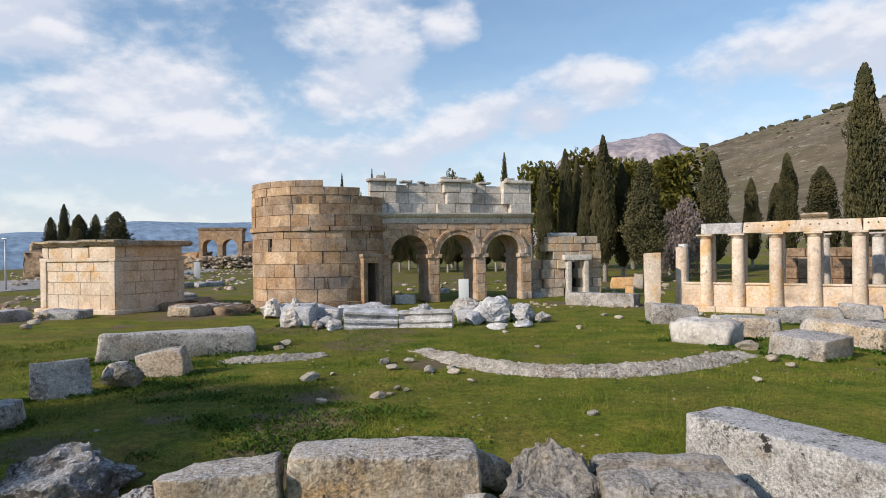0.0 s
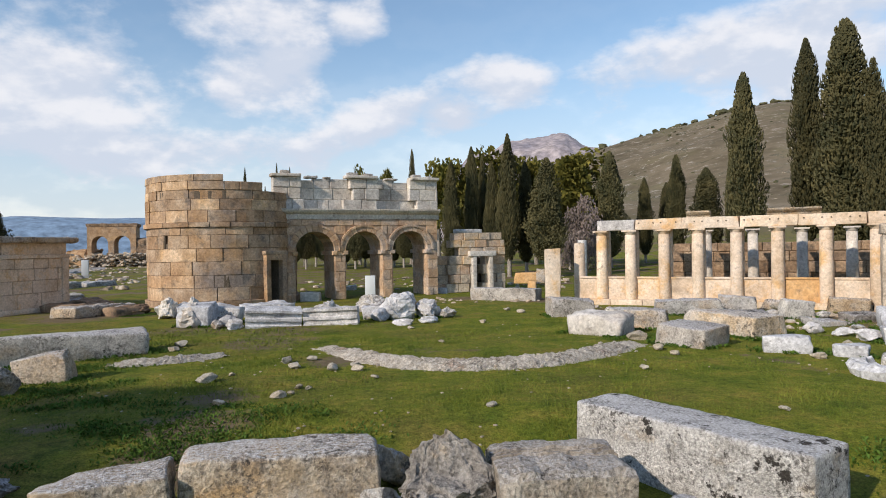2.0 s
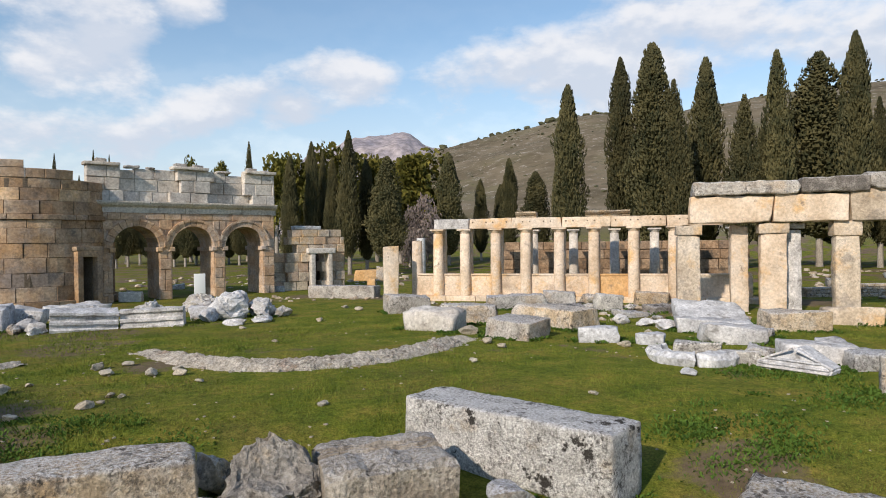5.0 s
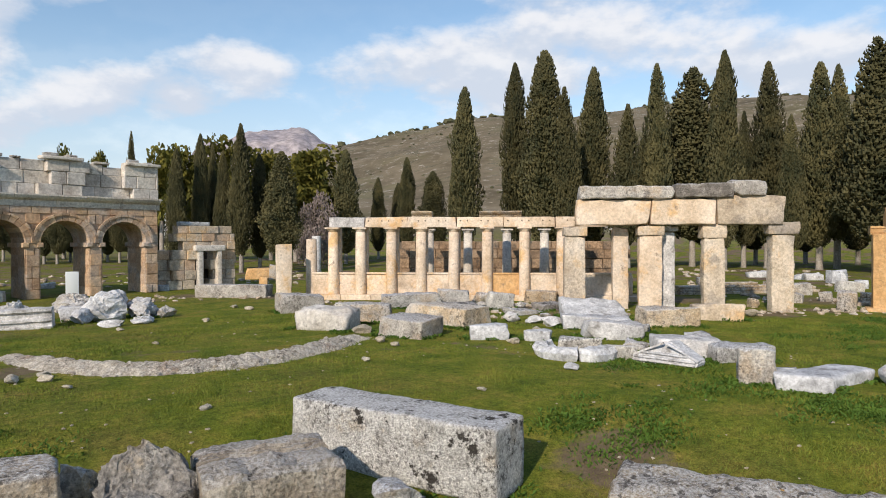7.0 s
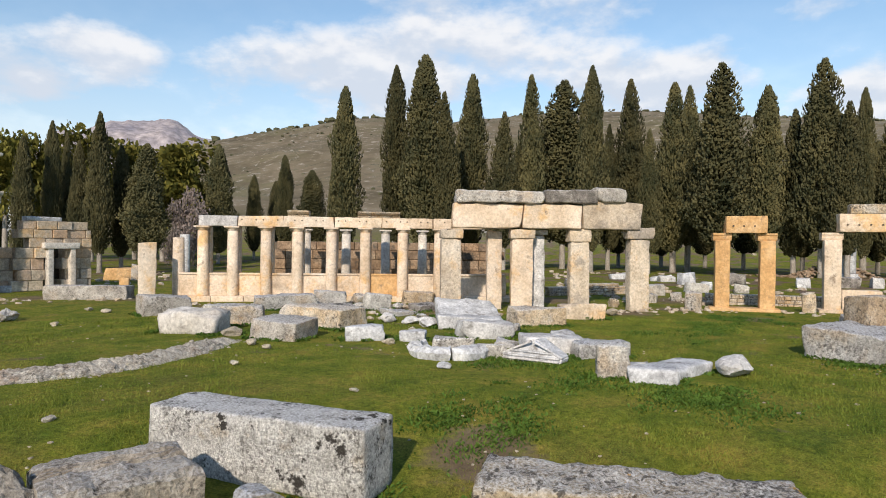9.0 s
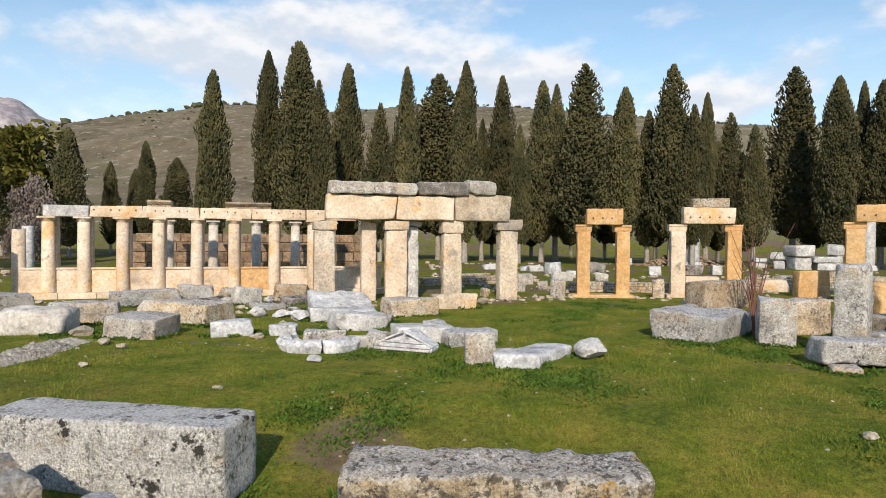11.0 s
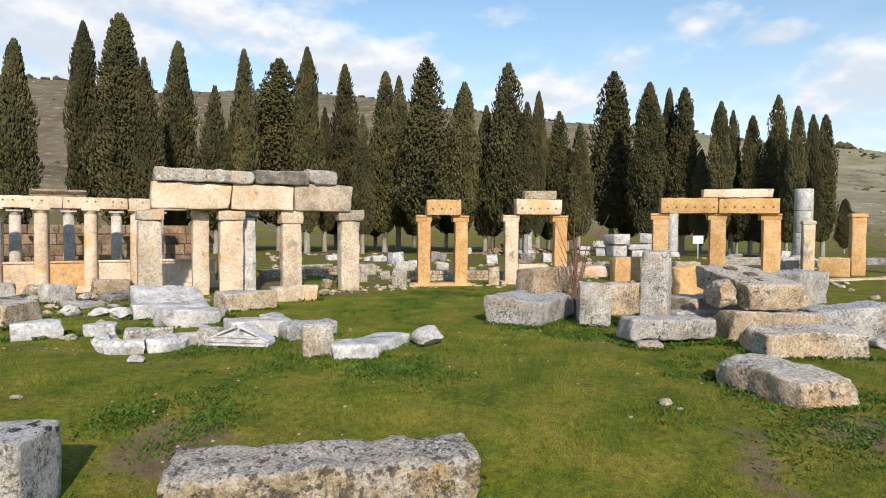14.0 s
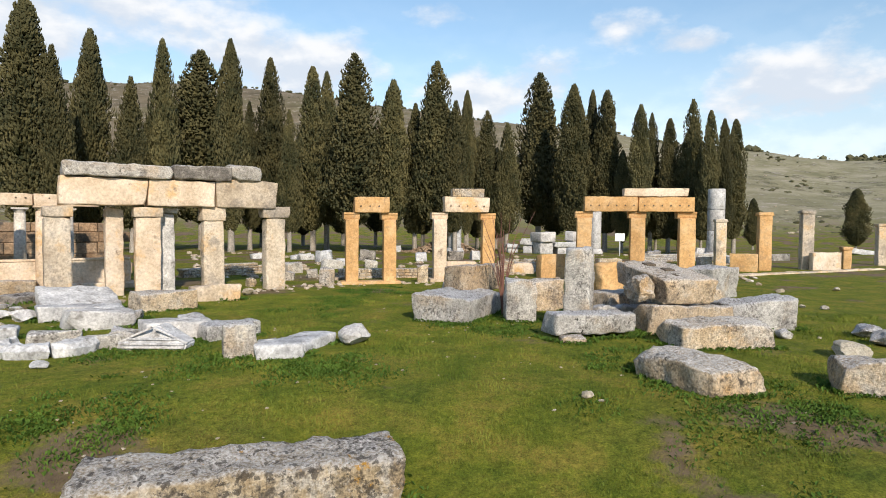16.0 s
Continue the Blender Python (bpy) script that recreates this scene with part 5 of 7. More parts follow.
for k, (ax, ay, bx, by, h, mat) in enumerate((
    (45.10, 25.58, 45.89, 24.17, 0.45, M_WHITE),
    (44.06, 22.49, 44.50, 21.70, 0.78, M_WHITE),
    (39.77, 18.95, 40.06, 18.40, 0.50, M_WHITE),
    (46.21, 20.24, 46.81, 19.16, 0.80, M_DARK),
    (38.52, 16.36, 38.90, 15.65, 0.51, M_GREY),
    (62.41, 23.79, 62.82, 23.13, 0.65, M_WHITE),
    (46.90, 15.80, 47.30, 15.06, 0.69, M_WHITE),
    (49.64, 14.09, 50.27, 12.97, 0.72, M_DARK),
    (51.41, 12.62, 51.76, 12.00, 0.74, M_WHITE),
    (28.23, 16.00, 28.42, 15.63, 0.42, M_GREY),
    (29.93, 15.67, 30.16, 15.20, 0.47, M_GREY),
    (37.18, 6.49, 37.78, 5.30, 0.65, M_CREAM),
    (46.40, 3.98, 47.17, 2.54, 0.78, M_CREAM),
    (46.07, 2.10, 46.82, 0.69, 0.61, M_GREYWARM),
    (65.99, -5.59, 66.84, -7.07, 0.83, M_WHITE),
    (61.25, -1.22, 61.91, -2.38, 0.60, M_DARK),
    (55.32, -7.21, 55.94, -8.52, 0.62, M_WHITE),
    (60.46, -10.47, 61.62, -12.84, 0.58, M_DARK),
    (68.55, -16.13, 70.18, -19.37, 0.48, M_WHITE),
    (81.21, -22.33, 83.26, -26.19, 0.50, M_WHITE),
    (51.06, -4.80, 51.48, -5.68, 0.62, M_GREYWARM),
    (34.50, 25.43, 34.96, 25.12, 0.47, M_DARK),
    (44.61, 24.46, 45.68, 23.78, 0.49, M_WHITE),
    (42.92, 21.92, 43.42, 21.60, 0.76, M_WHITE),
    (36.10, 17.88, 37.19, 17.16, 0.63, M_GREY),
    (44.63, 28.60, 45.78, 27.87, 0.44, M_WHITE),
    (32.26, 18.18, 33.03, 17.67, 0.60, M_GREY),
    (13.59, 45.77, 14.23, 45.53, 1.03, M_GREYWARM),
    (10.67, 37.64, 11.14, 37.50, 0.67, M_OCHRE),
    (7.06, 41.47, 7.76, 41.24, 0.37, M_WHITE),
    (-0.53, 43.95, 0.24, 43.69, 0.31, M_WHITE),
    (2.31, 54.29, 3.16, 53.95, 0.38, M_WHITE),
)):
    block((ax, ay), (bx, by), 0.7, h, "ruin_block", mat, ("fallen white marble block on the ruin ground" if mat is M_WHITE else "fallen weathered block on the ruin ground"), "ruin ground blocks", chip=0.3, rough=0.06, tilt=(k % 5 - 2) * 3, step=0.3)

# ---- right end of the gate: remains of the second tower ----
def make_stub():
    t = thing("tower_stump", 5.15, 38.15, 0, "collapsed tower stump of pale ashlar with a small doorway", "ruin", yaw=12)
    rng = random.Random(3)
    heights = [0.0, 0.55, 1.1, 1.7, 2.25, 2.75, 3.2, 3.65]
    for c, (z0, z1) in enumerate(zip(heights, heights[1:])):
        x = 0.0
        while x < 4.5:
            x1 = min(4.6, x + rng.uniform(0.55, 1.0))
            mid = (x + x1) / 2
            top = 3.7 if 1.3 < mid < 4.5 else 3.25 if mid > 0.5 else 2.3
            if not (2.5 < mid < 3.35 and z0 < 2.2) and z1 <= top and not (1.0 < mid < 1.5 and c == 4):
                y0 = 0.0 if mid > 0.9 else 0.35
                part("stone", mesh_of("stone", [box_geo(x + 0.01, x1 - 0.01, y0, y0 + 0.8, z0 + 0.006, z1 - 0.006, 0.03, c * 30 + int(x * 8), 0.06)], M_PILLAR if (c + int(x * 3)) % 3 else M_GATE), None, t)
            x = x1
    part("back_wall", stone_bm(4.4, 0.4, 2.1, 5, 0.05, 0.05, 0.4), M_MORTAR, t, "", Matrix.Translation((2.3, 1.3, 0)))
    part("jamb", stone_bm(0.26, 0.5, 2.2, 6, 0.02, 0.01), M_ATTIC, t, "", Matrix.Translation((2.4, -0.1, 0)))
    part("jamb", stone_bm(0.26, 0.5, 2.2, 7, 0.02, 0.01), M_ATTIC, t, "", Matrix.Translation((3.5, -0.1, 0)))
    part("lintel", stone_bm(1.75, 0.55, 0.32, 8, 0.03, 0.015, z0=2.2), M_ATTIC, t, "moulded door lintel", Matrix.Translation((2.95, -0.12, 0)))
    part("loose_slab", stone_bm(1.7, 0.6, 0.22, 9, 0.04, 0.02, z0=3.65), M_WHITE, t, "", Matrix.Translation((2.2, 0.3, 0)))


make_stub()
block((6.29, 32.96), (9.27, 31.11), 1.0, 0.62, "stone_beam", M_GREY, "long grey stone beam lying before the ruined tower")
block((9.03, 28.70), (9.71, 28.53), 0.6, 2.63, "stone_pier", M_CREAM, "upright cream stone pier at the end of the hall", "piers")
block((8.30, 44.14), (10.59, 45.40), 0.8, 0.45, "stone_block", M_OCHRE, "low orange wall stones beside the tower stump", chip=0.2)
block((12.07, 46.33), (14.16, 45.56), 0.8, 0.8, "stone_block", M_OCHRE, "low orange wall stones near the hall", chip=0.2)
block((8.01, 49.43), (9.42, 48.89), 0.8, 0.6, "stone_block", M_GREY, "low grey block beside the tower stump", chip=0.2)
block((4.65, 38.50), (5.81, 38.15), 0.6, 0.35, "stone_block", M_WHITE, "flat white marble slab by the gate")
block((-2.66, 35.33), (-1.66, 35.13), 0.6, 0.5, "stone_block", M_ATTIC, "squared pale block at the gate's first arch")
sb = thing("info_board", 1.08, 34.38, 0, "small pale upright information board before the gate", "sign", yaw=5)
part("board", stone_bm(0.54, 0.06, 1.2, 2, 0.01, 0.0, 0.5, 0, 0.15), M_SIGN, sb)
part("post", stone_bm(0.2, 0.1, 0.3, 2, 0.01, 0.0, 0.5, 0, -0.1), M_METAL, sb)


# ---- square tomb monument ----
def make_tomb():
    a, b, c = Vector((-20.96, 33.43, 0)), Vector((-16.10, 31.43, 0)), Vector((-15.95, 34.54, 0))
    u = b - a
    L, yaw = u.length, math.degrees(math.atan2(u.y, u.x))
    w = 4.4
    t = thing("square_monument", a.x, a.y, 0, "square block built monument of cream stone with a broken cornice", "monument", yaw=yaw)
    H = 3.63
    part("plinth", stone_bm(L + 0.5, w + 0.5, 0.28, 1, 0.04, 0.02, 0.5, 0.05, -0.05), M_CREAM, t, "", Matrix.Translation((L / 2, w / 2, 0)))
    part("core", stone_bm(L - 0.3, w - 0.3, H - 0.6, 1, 0.02, 0.0, 1.0), M_MORTAR, t, "", Matrix.Translation((L / 2, w / 2, 0)))
    rng = random.Random(17)
    lv = [0.22, 1.05, 1.75, 2.4, 2.95]
    lv = [z * H / 4.1 for z in lv]
    for k, (z0, z1) in enumerate(zip(lv, lv[1:])):
        for side in range(2):
            x, end = 0.0, (L if side == 0 else w)
            while x < end - 0.1:
                x1 = min(end, x + rng.uniform(0.8, 1.6))
                if end - x1 < 0.4:
                    x1 = end
                me = mesh_of("stone", [box_geo(x + 0.008, x1 - 0.008, 0.0, 0.4, z0 + 0.006, z1 - 0.006, 0.02, k * 9 + int(x * 9), 0.015)], M_CREAM)
                m = Matrix.Identity(4) if side == 0 else Matrix.Translation((L, 0, 0)) @ Matrix.Rotation(radians(90), 4, "Z")
                part("stone", me, None, t, "", m)
                x = x1
    for px in (0.18, L - 0.18):
        part("corner_pilaster", stone_bm(0.42, 0.3, lv[-1] - 0.25, int(px * 3), 0.02, 0.01, 0.4, 0, 0.25), M_CREAM, t, "", Matrix.Translation((px, 0.08, 0)))
    for px in (0.2, w - 0.2):
        part("corner_pilaster", stone_bm(0.3, 0.42, lv[-1] - 0.25, int(px * 3), 0.02, 0.01, 0.4, 0, 0.25), M_CREAM, t, "", Matrix.Translation((L - 0.08, px, 0)))
    part("band", stone_bm(L + 0.16, w + 0.16, 0.2, 4, 0.03, 0.015, 0.4, 0.0, lv[-1]), M_CREAM, t, "moulded architrave band", Matrix.Translation((L / 2, w / 2, 0)))
    fz = lv[-1] + 0.2
    for x0, x1 in ((0.0, 0.45), (0.5, 2.2), (2.23, 3.4), (3.43, L)):
        part("frieze_stone", stone_bm(x1 - x0, 0.6, H - fz - 0.25, int(x0 * 10), 0.02, 0.02, 0.3, 0.05, fz), M_CREAM, t, "", Matrix.Translation(((x0 + x1) / 2, 0.32, 0)))
    part("frieze_stone", stone_bm(0.6, w - 0.7, H - fz - 0.25, 3, 0.02, 0.02, 0.3, 0.05, fz), M_CREAM, t, "", Matrix.Translation((L - 0.32, w / 2 + 0.3, 0)))
    x, k = -0.3, 0
    for ww in (1.3, 0.7, 1.35, 1.25, 1.3):
        part("cornice_stone", sweep_profile(min(ww, L + 0.35 - x), [(0.7, H - 0.26), (-0.02, H - 0.26), (-0.12, H - 0.2), (-0.2, H - 0.1), (-0.36, H - 0.06), (-0.36, H + 0.04), (0.7, H + 0.05)], 30 + k, 0.04, 0.2), M_GREYWARM, t, "dark weathered cornice piece", Matrix.Translation((x + ww / 2, 0, 0.04 * (k % 2))))
        x, k = x + ww + 0.02, k + 1
    part("cornice_stone", stone_bm(0.9, w, 0.3, 45, 0.08, 0.04, 0.3, 0.1, H - 0.26), M_GREYWARM, t, "dark weathered cornice piece", Matrix.Translation((L - 0.05, w / 2 + 0.4, 0)))
    part("top_fill", stone_bm(L - 0.6, w - 0.6, 0.5, 46, 0.08, 0.05, 0.4, 0.1, H - 0.45), M_GREYWARM, t, "", Matrix.Translation((L / 2, w / 2, 0)))


make_tomb()

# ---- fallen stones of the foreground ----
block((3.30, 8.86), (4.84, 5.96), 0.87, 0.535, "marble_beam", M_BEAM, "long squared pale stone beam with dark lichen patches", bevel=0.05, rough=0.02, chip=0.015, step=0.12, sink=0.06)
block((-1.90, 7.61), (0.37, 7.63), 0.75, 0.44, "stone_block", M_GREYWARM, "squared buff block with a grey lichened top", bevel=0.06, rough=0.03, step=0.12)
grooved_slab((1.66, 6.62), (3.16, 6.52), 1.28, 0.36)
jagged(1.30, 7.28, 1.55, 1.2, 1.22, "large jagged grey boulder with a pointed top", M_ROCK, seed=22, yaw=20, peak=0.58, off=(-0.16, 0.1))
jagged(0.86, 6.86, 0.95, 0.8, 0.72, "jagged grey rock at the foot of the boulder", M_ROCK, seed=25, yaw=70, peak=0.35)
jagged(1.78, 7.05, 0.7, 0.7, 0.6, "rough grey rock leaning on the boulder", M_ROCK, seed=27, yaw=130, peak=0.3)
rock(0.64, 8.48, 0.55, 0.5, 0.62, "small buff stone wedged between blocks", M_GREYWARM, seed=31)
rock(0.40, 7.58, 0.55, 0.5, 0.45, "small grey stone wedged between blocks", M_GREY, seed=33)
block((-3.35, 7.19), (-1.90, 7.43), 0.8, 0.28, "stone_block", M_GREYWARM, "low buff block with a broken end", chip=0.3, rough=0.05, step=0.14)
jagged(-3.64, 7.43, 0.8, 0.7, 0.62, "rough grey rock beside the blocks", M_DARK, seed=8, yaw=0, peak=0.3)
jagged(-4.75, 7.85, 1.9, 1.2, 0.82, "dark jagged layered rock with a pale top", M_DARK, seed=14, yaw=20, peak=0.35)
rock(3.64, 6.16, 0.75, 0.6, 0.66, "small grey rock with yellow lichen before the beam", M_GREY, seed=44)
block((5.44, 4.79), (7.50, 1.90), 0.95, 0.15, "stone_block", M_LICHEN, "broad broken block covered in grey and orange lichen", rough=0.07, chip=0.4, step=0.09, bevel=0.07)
rock(5.16, 5.30, 0.5, 0.4, 0.2, "low brown stone in the grass", M_GREYWARM, seed=3)

# ---- stones on the near field, by the long beam ----
block((-9.12, 16.76), (-5.47, 18.68), 1.15, 0.72, "stone_beam", M_GREY, "long fallen grey stone beam on the grass", tilt=1.5, bevel=0.1, chip=0.15)
block((-8.09, 12.52), (-7.23, 13.16), 0.3, 0.74, "stone_slab", M_GREY, "leaning thin grey slab set in the grass", lean=-10, chip=0.35)
rock(-6.99, 13.80, 0.85, 0.7, 0.62, "rounded stone with rusty lichen", M_GREYWARM, seed=51)
block((-7.10, 14.93), (-6.05, 14.85), 0.6, 0.63, "stone_block", M_GREYWARM, "split grey block with an ochre broken end", chip=0.3, tilt=-6)
block((-7.39, 10.24), (-6.98, 10.41), 0.8, 0.45, "stone_block", M_GREY, "reddish grey squared block in the grass", chip=0.2)

# ---- blocks before the hall ----
MID = (
    # near edge, depth, top, stone, label
    ((7.72, 23.79), (9.43, 23.64), 1.1, 0.72, M_GREY, "tilted flat grey slab near the hall", 3),
    ((8.40, 16.75), (9.15, 15.45), 1.15, 0.62, M_GREY, "cut grey block with a slanting top", 5),
    ((8.92, 19.92), (10.06, 19.21), 0.8, 0.69, M_GREYWARM, "broken buff block among the fallen stones", 0),
    ((10.41, 18.99), (11.37, 16.62), 1.5, 0.68, M_GREYWARM, "large flat block with a lichened top and ochre base", 0),
    ((11.76, 23.15), (14.04, 22.50), 1.0, 0.60, M_GREY, "low grey block heap before the hall", 0),
    ((14.53, 23.55), (15.72, 22.82), 0.9, 0.66, M_GREY, "squared grey block before the hall", 2),
    ((10.32, 14.72), (11.26, 14.14), 0.6, 0.44, M_WHITE, "squared white marble block on the grass", 0),
    ((15.41, 20.88), (16.45, 20.74), 0.6, 0.69, M_GREY, "angular grey block leaning in rubble", 8),
    ((18.54, 22.54), (19.72, 21.80), 0.7, 0.54, M_GREYWARM, "dark buff block by the hall's foot", 4),
    ((15.05, 16.0), (16.85, 14.75), 2.3, 0.42, M_WHITE, "big pale grey slab propped on the heap", 3),
    ((13.95, 14.95), (15.65, 13.6), 0.9, 0.40, M_WHITE, "smooth grey slab on the heap", 3),
    ((13.10, 13.05), (14.45, 12.15), 0.9, 0.48, M_WHITE, "moulded grey block on the heap", 4),
    ((16.49, 13.91), (17.96, 13.00), 0.9, 0.63, M_GREYWARM, "rough dark buff block before the pillars", 0),
    ((19.51, 14.43), (20.62, 13.19), 0.7, 0.58, M_PILLAR, "cream block with a grey top before the pillars", 0),
    ((11.45, 13.79), (11.98, 13.23), 0.4, 0.31, M_WHITE, "small white slab among fallen marble", 0),
    ((12.47, 9.99), (13.76, 9.20), 0.8, 0.45, M_WHITE, "grey white marble block in the heap", 3),
    ((13.19, 8.91), (14.40, 8.32), 0.7, 0.39, M_GREY, "smooth grey marble slab in the row", 0),
    ((11.72, 7.41), (12.12, 6.93), 0.4, 0.65, M_GREY, "upright smooth grey marble slab", 0),
    ((11.84, 6.78), (12.37, 5.94), 0.9, 0.31, M_WHITE, "flat white marble slab lying on the grass", 0),
    ((12.73, 6.23), (14.18, 6.13), 0.8, 0.26, M_WHITE, "flat white marble slab end", 0),
    ((11.28, 10.72), (11.91, 10.17), 0.5, 0.33, M_GREY, "long grey marble piece within the ring of stones", 0),
    ((11.16, 12.06), (11.85, 11.25), 0.35, 0.36, M_GREY, "worn grey marble bar within the ring of stones", 0),
    ((24.91, 15.72), (25.20, 15.54), 0.5, 0.4, M_GREYWARM, "small pale block at the pillar's foot", 0),
)
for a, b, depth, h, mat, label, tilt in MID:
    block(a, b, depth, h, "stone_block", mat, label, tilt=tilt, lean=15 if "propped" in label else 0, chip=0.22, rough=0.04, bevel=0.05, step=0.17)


for a, b, depth, h, mat, lean, tilt in (
    ((14.72, 18.59), (16.16, 18.55), 0.6, 0.22, M_GREY, 0, 6), ((16.66, 19.14), (17.96, 19.29), 0.6, 0.3, M_DARK, 8, 0), ((15.06, 13.33), (15.45, 12.82), 0.5, 0.28, M_GREY, 0, -7),
    ((14.66, 10.91), (15.10, 10.43), 0.6, 0.3, M_WHITE, 10, 0), ((12.54, 11.20), (12.84, 10.74), 0.45, 0.26, M_GREY, 0, 8), ((12.90, 7.40), (13.06, 7.06), 0.4, 0.2, M_WHITE, 0, -5),
    ((12.69, 19.85), (14.16, 19.79), 0.8, 0.42, M_DARK, 6, 0), ((16.81, 23.62), (18.49, 23.53), 0.7, 0.35, M_GREY, 0, 5), ((9.60, 22.62), (10.93, 22.70), 0.7, 0.4, M_GREY, 9, 3),
):
    block(a, b, depth, h, "stone_block", mat, "broken grey stone wedged among the fallen blocks", lean=lean, tilt=tilt, chip=0.4, rough=0.06, bevel=0.05, step=0.14)


block((6.75, 19.35), (7.95, 17.95), 1.25, 0.66, "stone_block", M_ATTIC, "long cream block with a rounded top", bevel=0.3, rough=0.06, chip=0.25, step=0.12)


def pediment(x, y, yaw):
    """A small gabled marble piece lying tilted back, with raked mouldings."""
    t = thing("pediment_fragment", x, y, 0.0, "white marble pediment fragment with carved rakes", "marble fragment", "fallen blocks", yaw - 8)
    t.scale = (0.86, 0.86, 0.86)
    bm = bmesh.new()
    prof = [(-0.85, 0.0), (0.85, 0.0), (0.88, 0.16), (0.12, 0.52), (0.0, 0.58), (-0.12, 0.52), (-0.88, 0.16)]
    f0 = [bm.verts.new((px, 0.0 + 0.75 * pz, pz)) for px, pz in prof]
    f1 = [bm.verts.new((px, 0.6 + 0.75 * pz, pz)) for px, pz in prof]
    bm.faces.new(f0)
    bm.faces.new(f1[::-1])
    for i in range(len(prof)):
        bm.faces.new((f0[i], f0[(i + 1) % 7], f1[(i + 1) % 7], f1[i]))
    bmesh.ops.recalc_face_normals(bm, faces=bm.faces[:])
    bmesh.ops.bevel(bm, geom=bm.edges[:], offset=0.04, segments=2, affect="EDGES")
    part("body", bm, M_WHITE, t)
    for s in (-1, 1):
        part("rake", stone_bm(0.9, 0.12, 0.06, 3, 0.015, 0.008), M_WHITE, t, "raised moulding", Matrix.Translation((s * 0.45, 0.2, 0.33)) @ Matrix.Rotation(radians(s * 25), 4, "Y"))
    for z in (0.05, 0.13, 0.24):
        part("moulding", stone_bm(1.66 if z < 0.2 else 1.2, 0.08, 0.05, 4, 0.015, 0.006), M_WHITE, t, "raised moulding", Matrix.Translation((0, 0.75 * z - 0.02, z)))


pediment(11.95, 9.45, -66.0)


def broken_ring(cx, cy, r):
    """Curved white marble pieces laid round in a broken circle."""
    for k, (a0, a1) in enumerate(((150, 215), (218, 272), (274, 330))):
        bm = bmesh.new()
        rings = []
        n = 9
        for i in range(n + 1):
            a = radians(a0 + (a1 - a0) * i / n)
            ring = []
            for q, z in ((-0.2, 0.0), (0.16, 0.0), (0.2, 0.2), (0.1, 0.3), (-0.16, 0.33), (-0.24, 0.2)):
                v = Vector(((r + q) * math.cos(a), (r + q) * math.sin(a), z - 0.03))
                ring.append(bm.verts.new(v + fuzz(v, k, 0.3) * 0.09))
            rings.append(ring)
        for r0, r1 in zip(rings, rings[1:]):
            for j in range(6):
                bm.faces.new((r0[j], r0[(j + 1) % 6], r1[(j + 1) % 6], r1[j]))
        bm.faces.new(rings[0][::-1])
        bm.faces.new(rings[-1])
        bmesh.ops.recalc_face_normals(bm, faces=bm.faces[:])
        bmesh.ops.subdivide_edges(bm, edges=bm.edges[:], cuts=1, use_grid_fill=True)
        for v in bm.verts:
            v.co += fuzz(v.co, k + 9, 0.12) * 0.025
        tagged(part("curved_marble", bm, M_WHITE, None, "", pose(cx, cy, 0, 0, 0, -43.0)), "worn curved white marble piece laid in a broken ring", "marble fragment", "fallen blocks")


broken_ring(11.25, 11.44, 0.85)
rock(14.22, 5.69, 0.95, 0.7, 0.5, "rounded white rock at the end of the marble row", M_WHITE, seed=70)
for x, y, s, m, q in ((11.01, 13.60, 0.3, M_PEBBLE, 1), (9.88, 10.12, 0.28, M_WHITE, 2), (14.19, 16.65, 0.5, M_WHITE, 3), (14.19, 15.65, 0.6, M_WHITE, 4), (13.91, 17.53, 0.6, M_WHITE, 5), (15.22, 17.28, 0.4, M_GREY, 6), (18.11, 19.96, 0.4, M_GREY, 7), (17.58, 20.11, 0.5, M_WHITE, 9), (15.43, 21.63, 0.5, M_GREY, 10), (8.27, 17.53, 0.5, M_PEBBLE, 11), (22.18, 13.95, 0.5, M_PEBBLE, 12), (16.82, 20.76, 0.5, M_GREY, 14)):
    rock(x, y, s * 1.2, s, s * 0.6, "small pale rock among the fallen blocks", m, seed=q + 90, yaw=q * 47)

# ---- white rubble before tower and gate ----
for a, b, depth, h, label, k in (
    ((-6.29, 24.68), (-5.15, 24.53), 1.0, 0.87, "rough white marble block in the heap by the tower", 1),
    ((-4.52, 27.54), (-2.36, 27.92), 0.9, 0.57, "flat white marble slab in the heap", 4),
    ((-5.36, 25.51), (-4.27, 25.36), 0.8, 0.72, "grey white block in the heap", 5),
    ((0.54, 25.28), (1.42, 25.15), 0.8, 0.60, "grey white marble piece before the gate", 6),
    ((2.67, 25.38), (3.42, 24.86), 0.6, 0.51, "white marble piece before the gate", 7),
):
    block(a, b, depth, h, "marble_block", M_WHITE, label, "marble heap", rough=0.09, chip=0.5, tilt=(k % 3 - 1) * 4, step=0.2)
BEAM = [(0.75, 0.0), (0.0, 0.0), (-0.02, 0.1), (0.04, 0.13), (0.04, 0.24), (-0.03, 0.27), (-0.03, 0.36), (0.05, 0.4), (0.03, 0.52), (-0.06, 0.58), (-0.06, 0.66), (0.2, 0.72), (0.7, 0.7)]
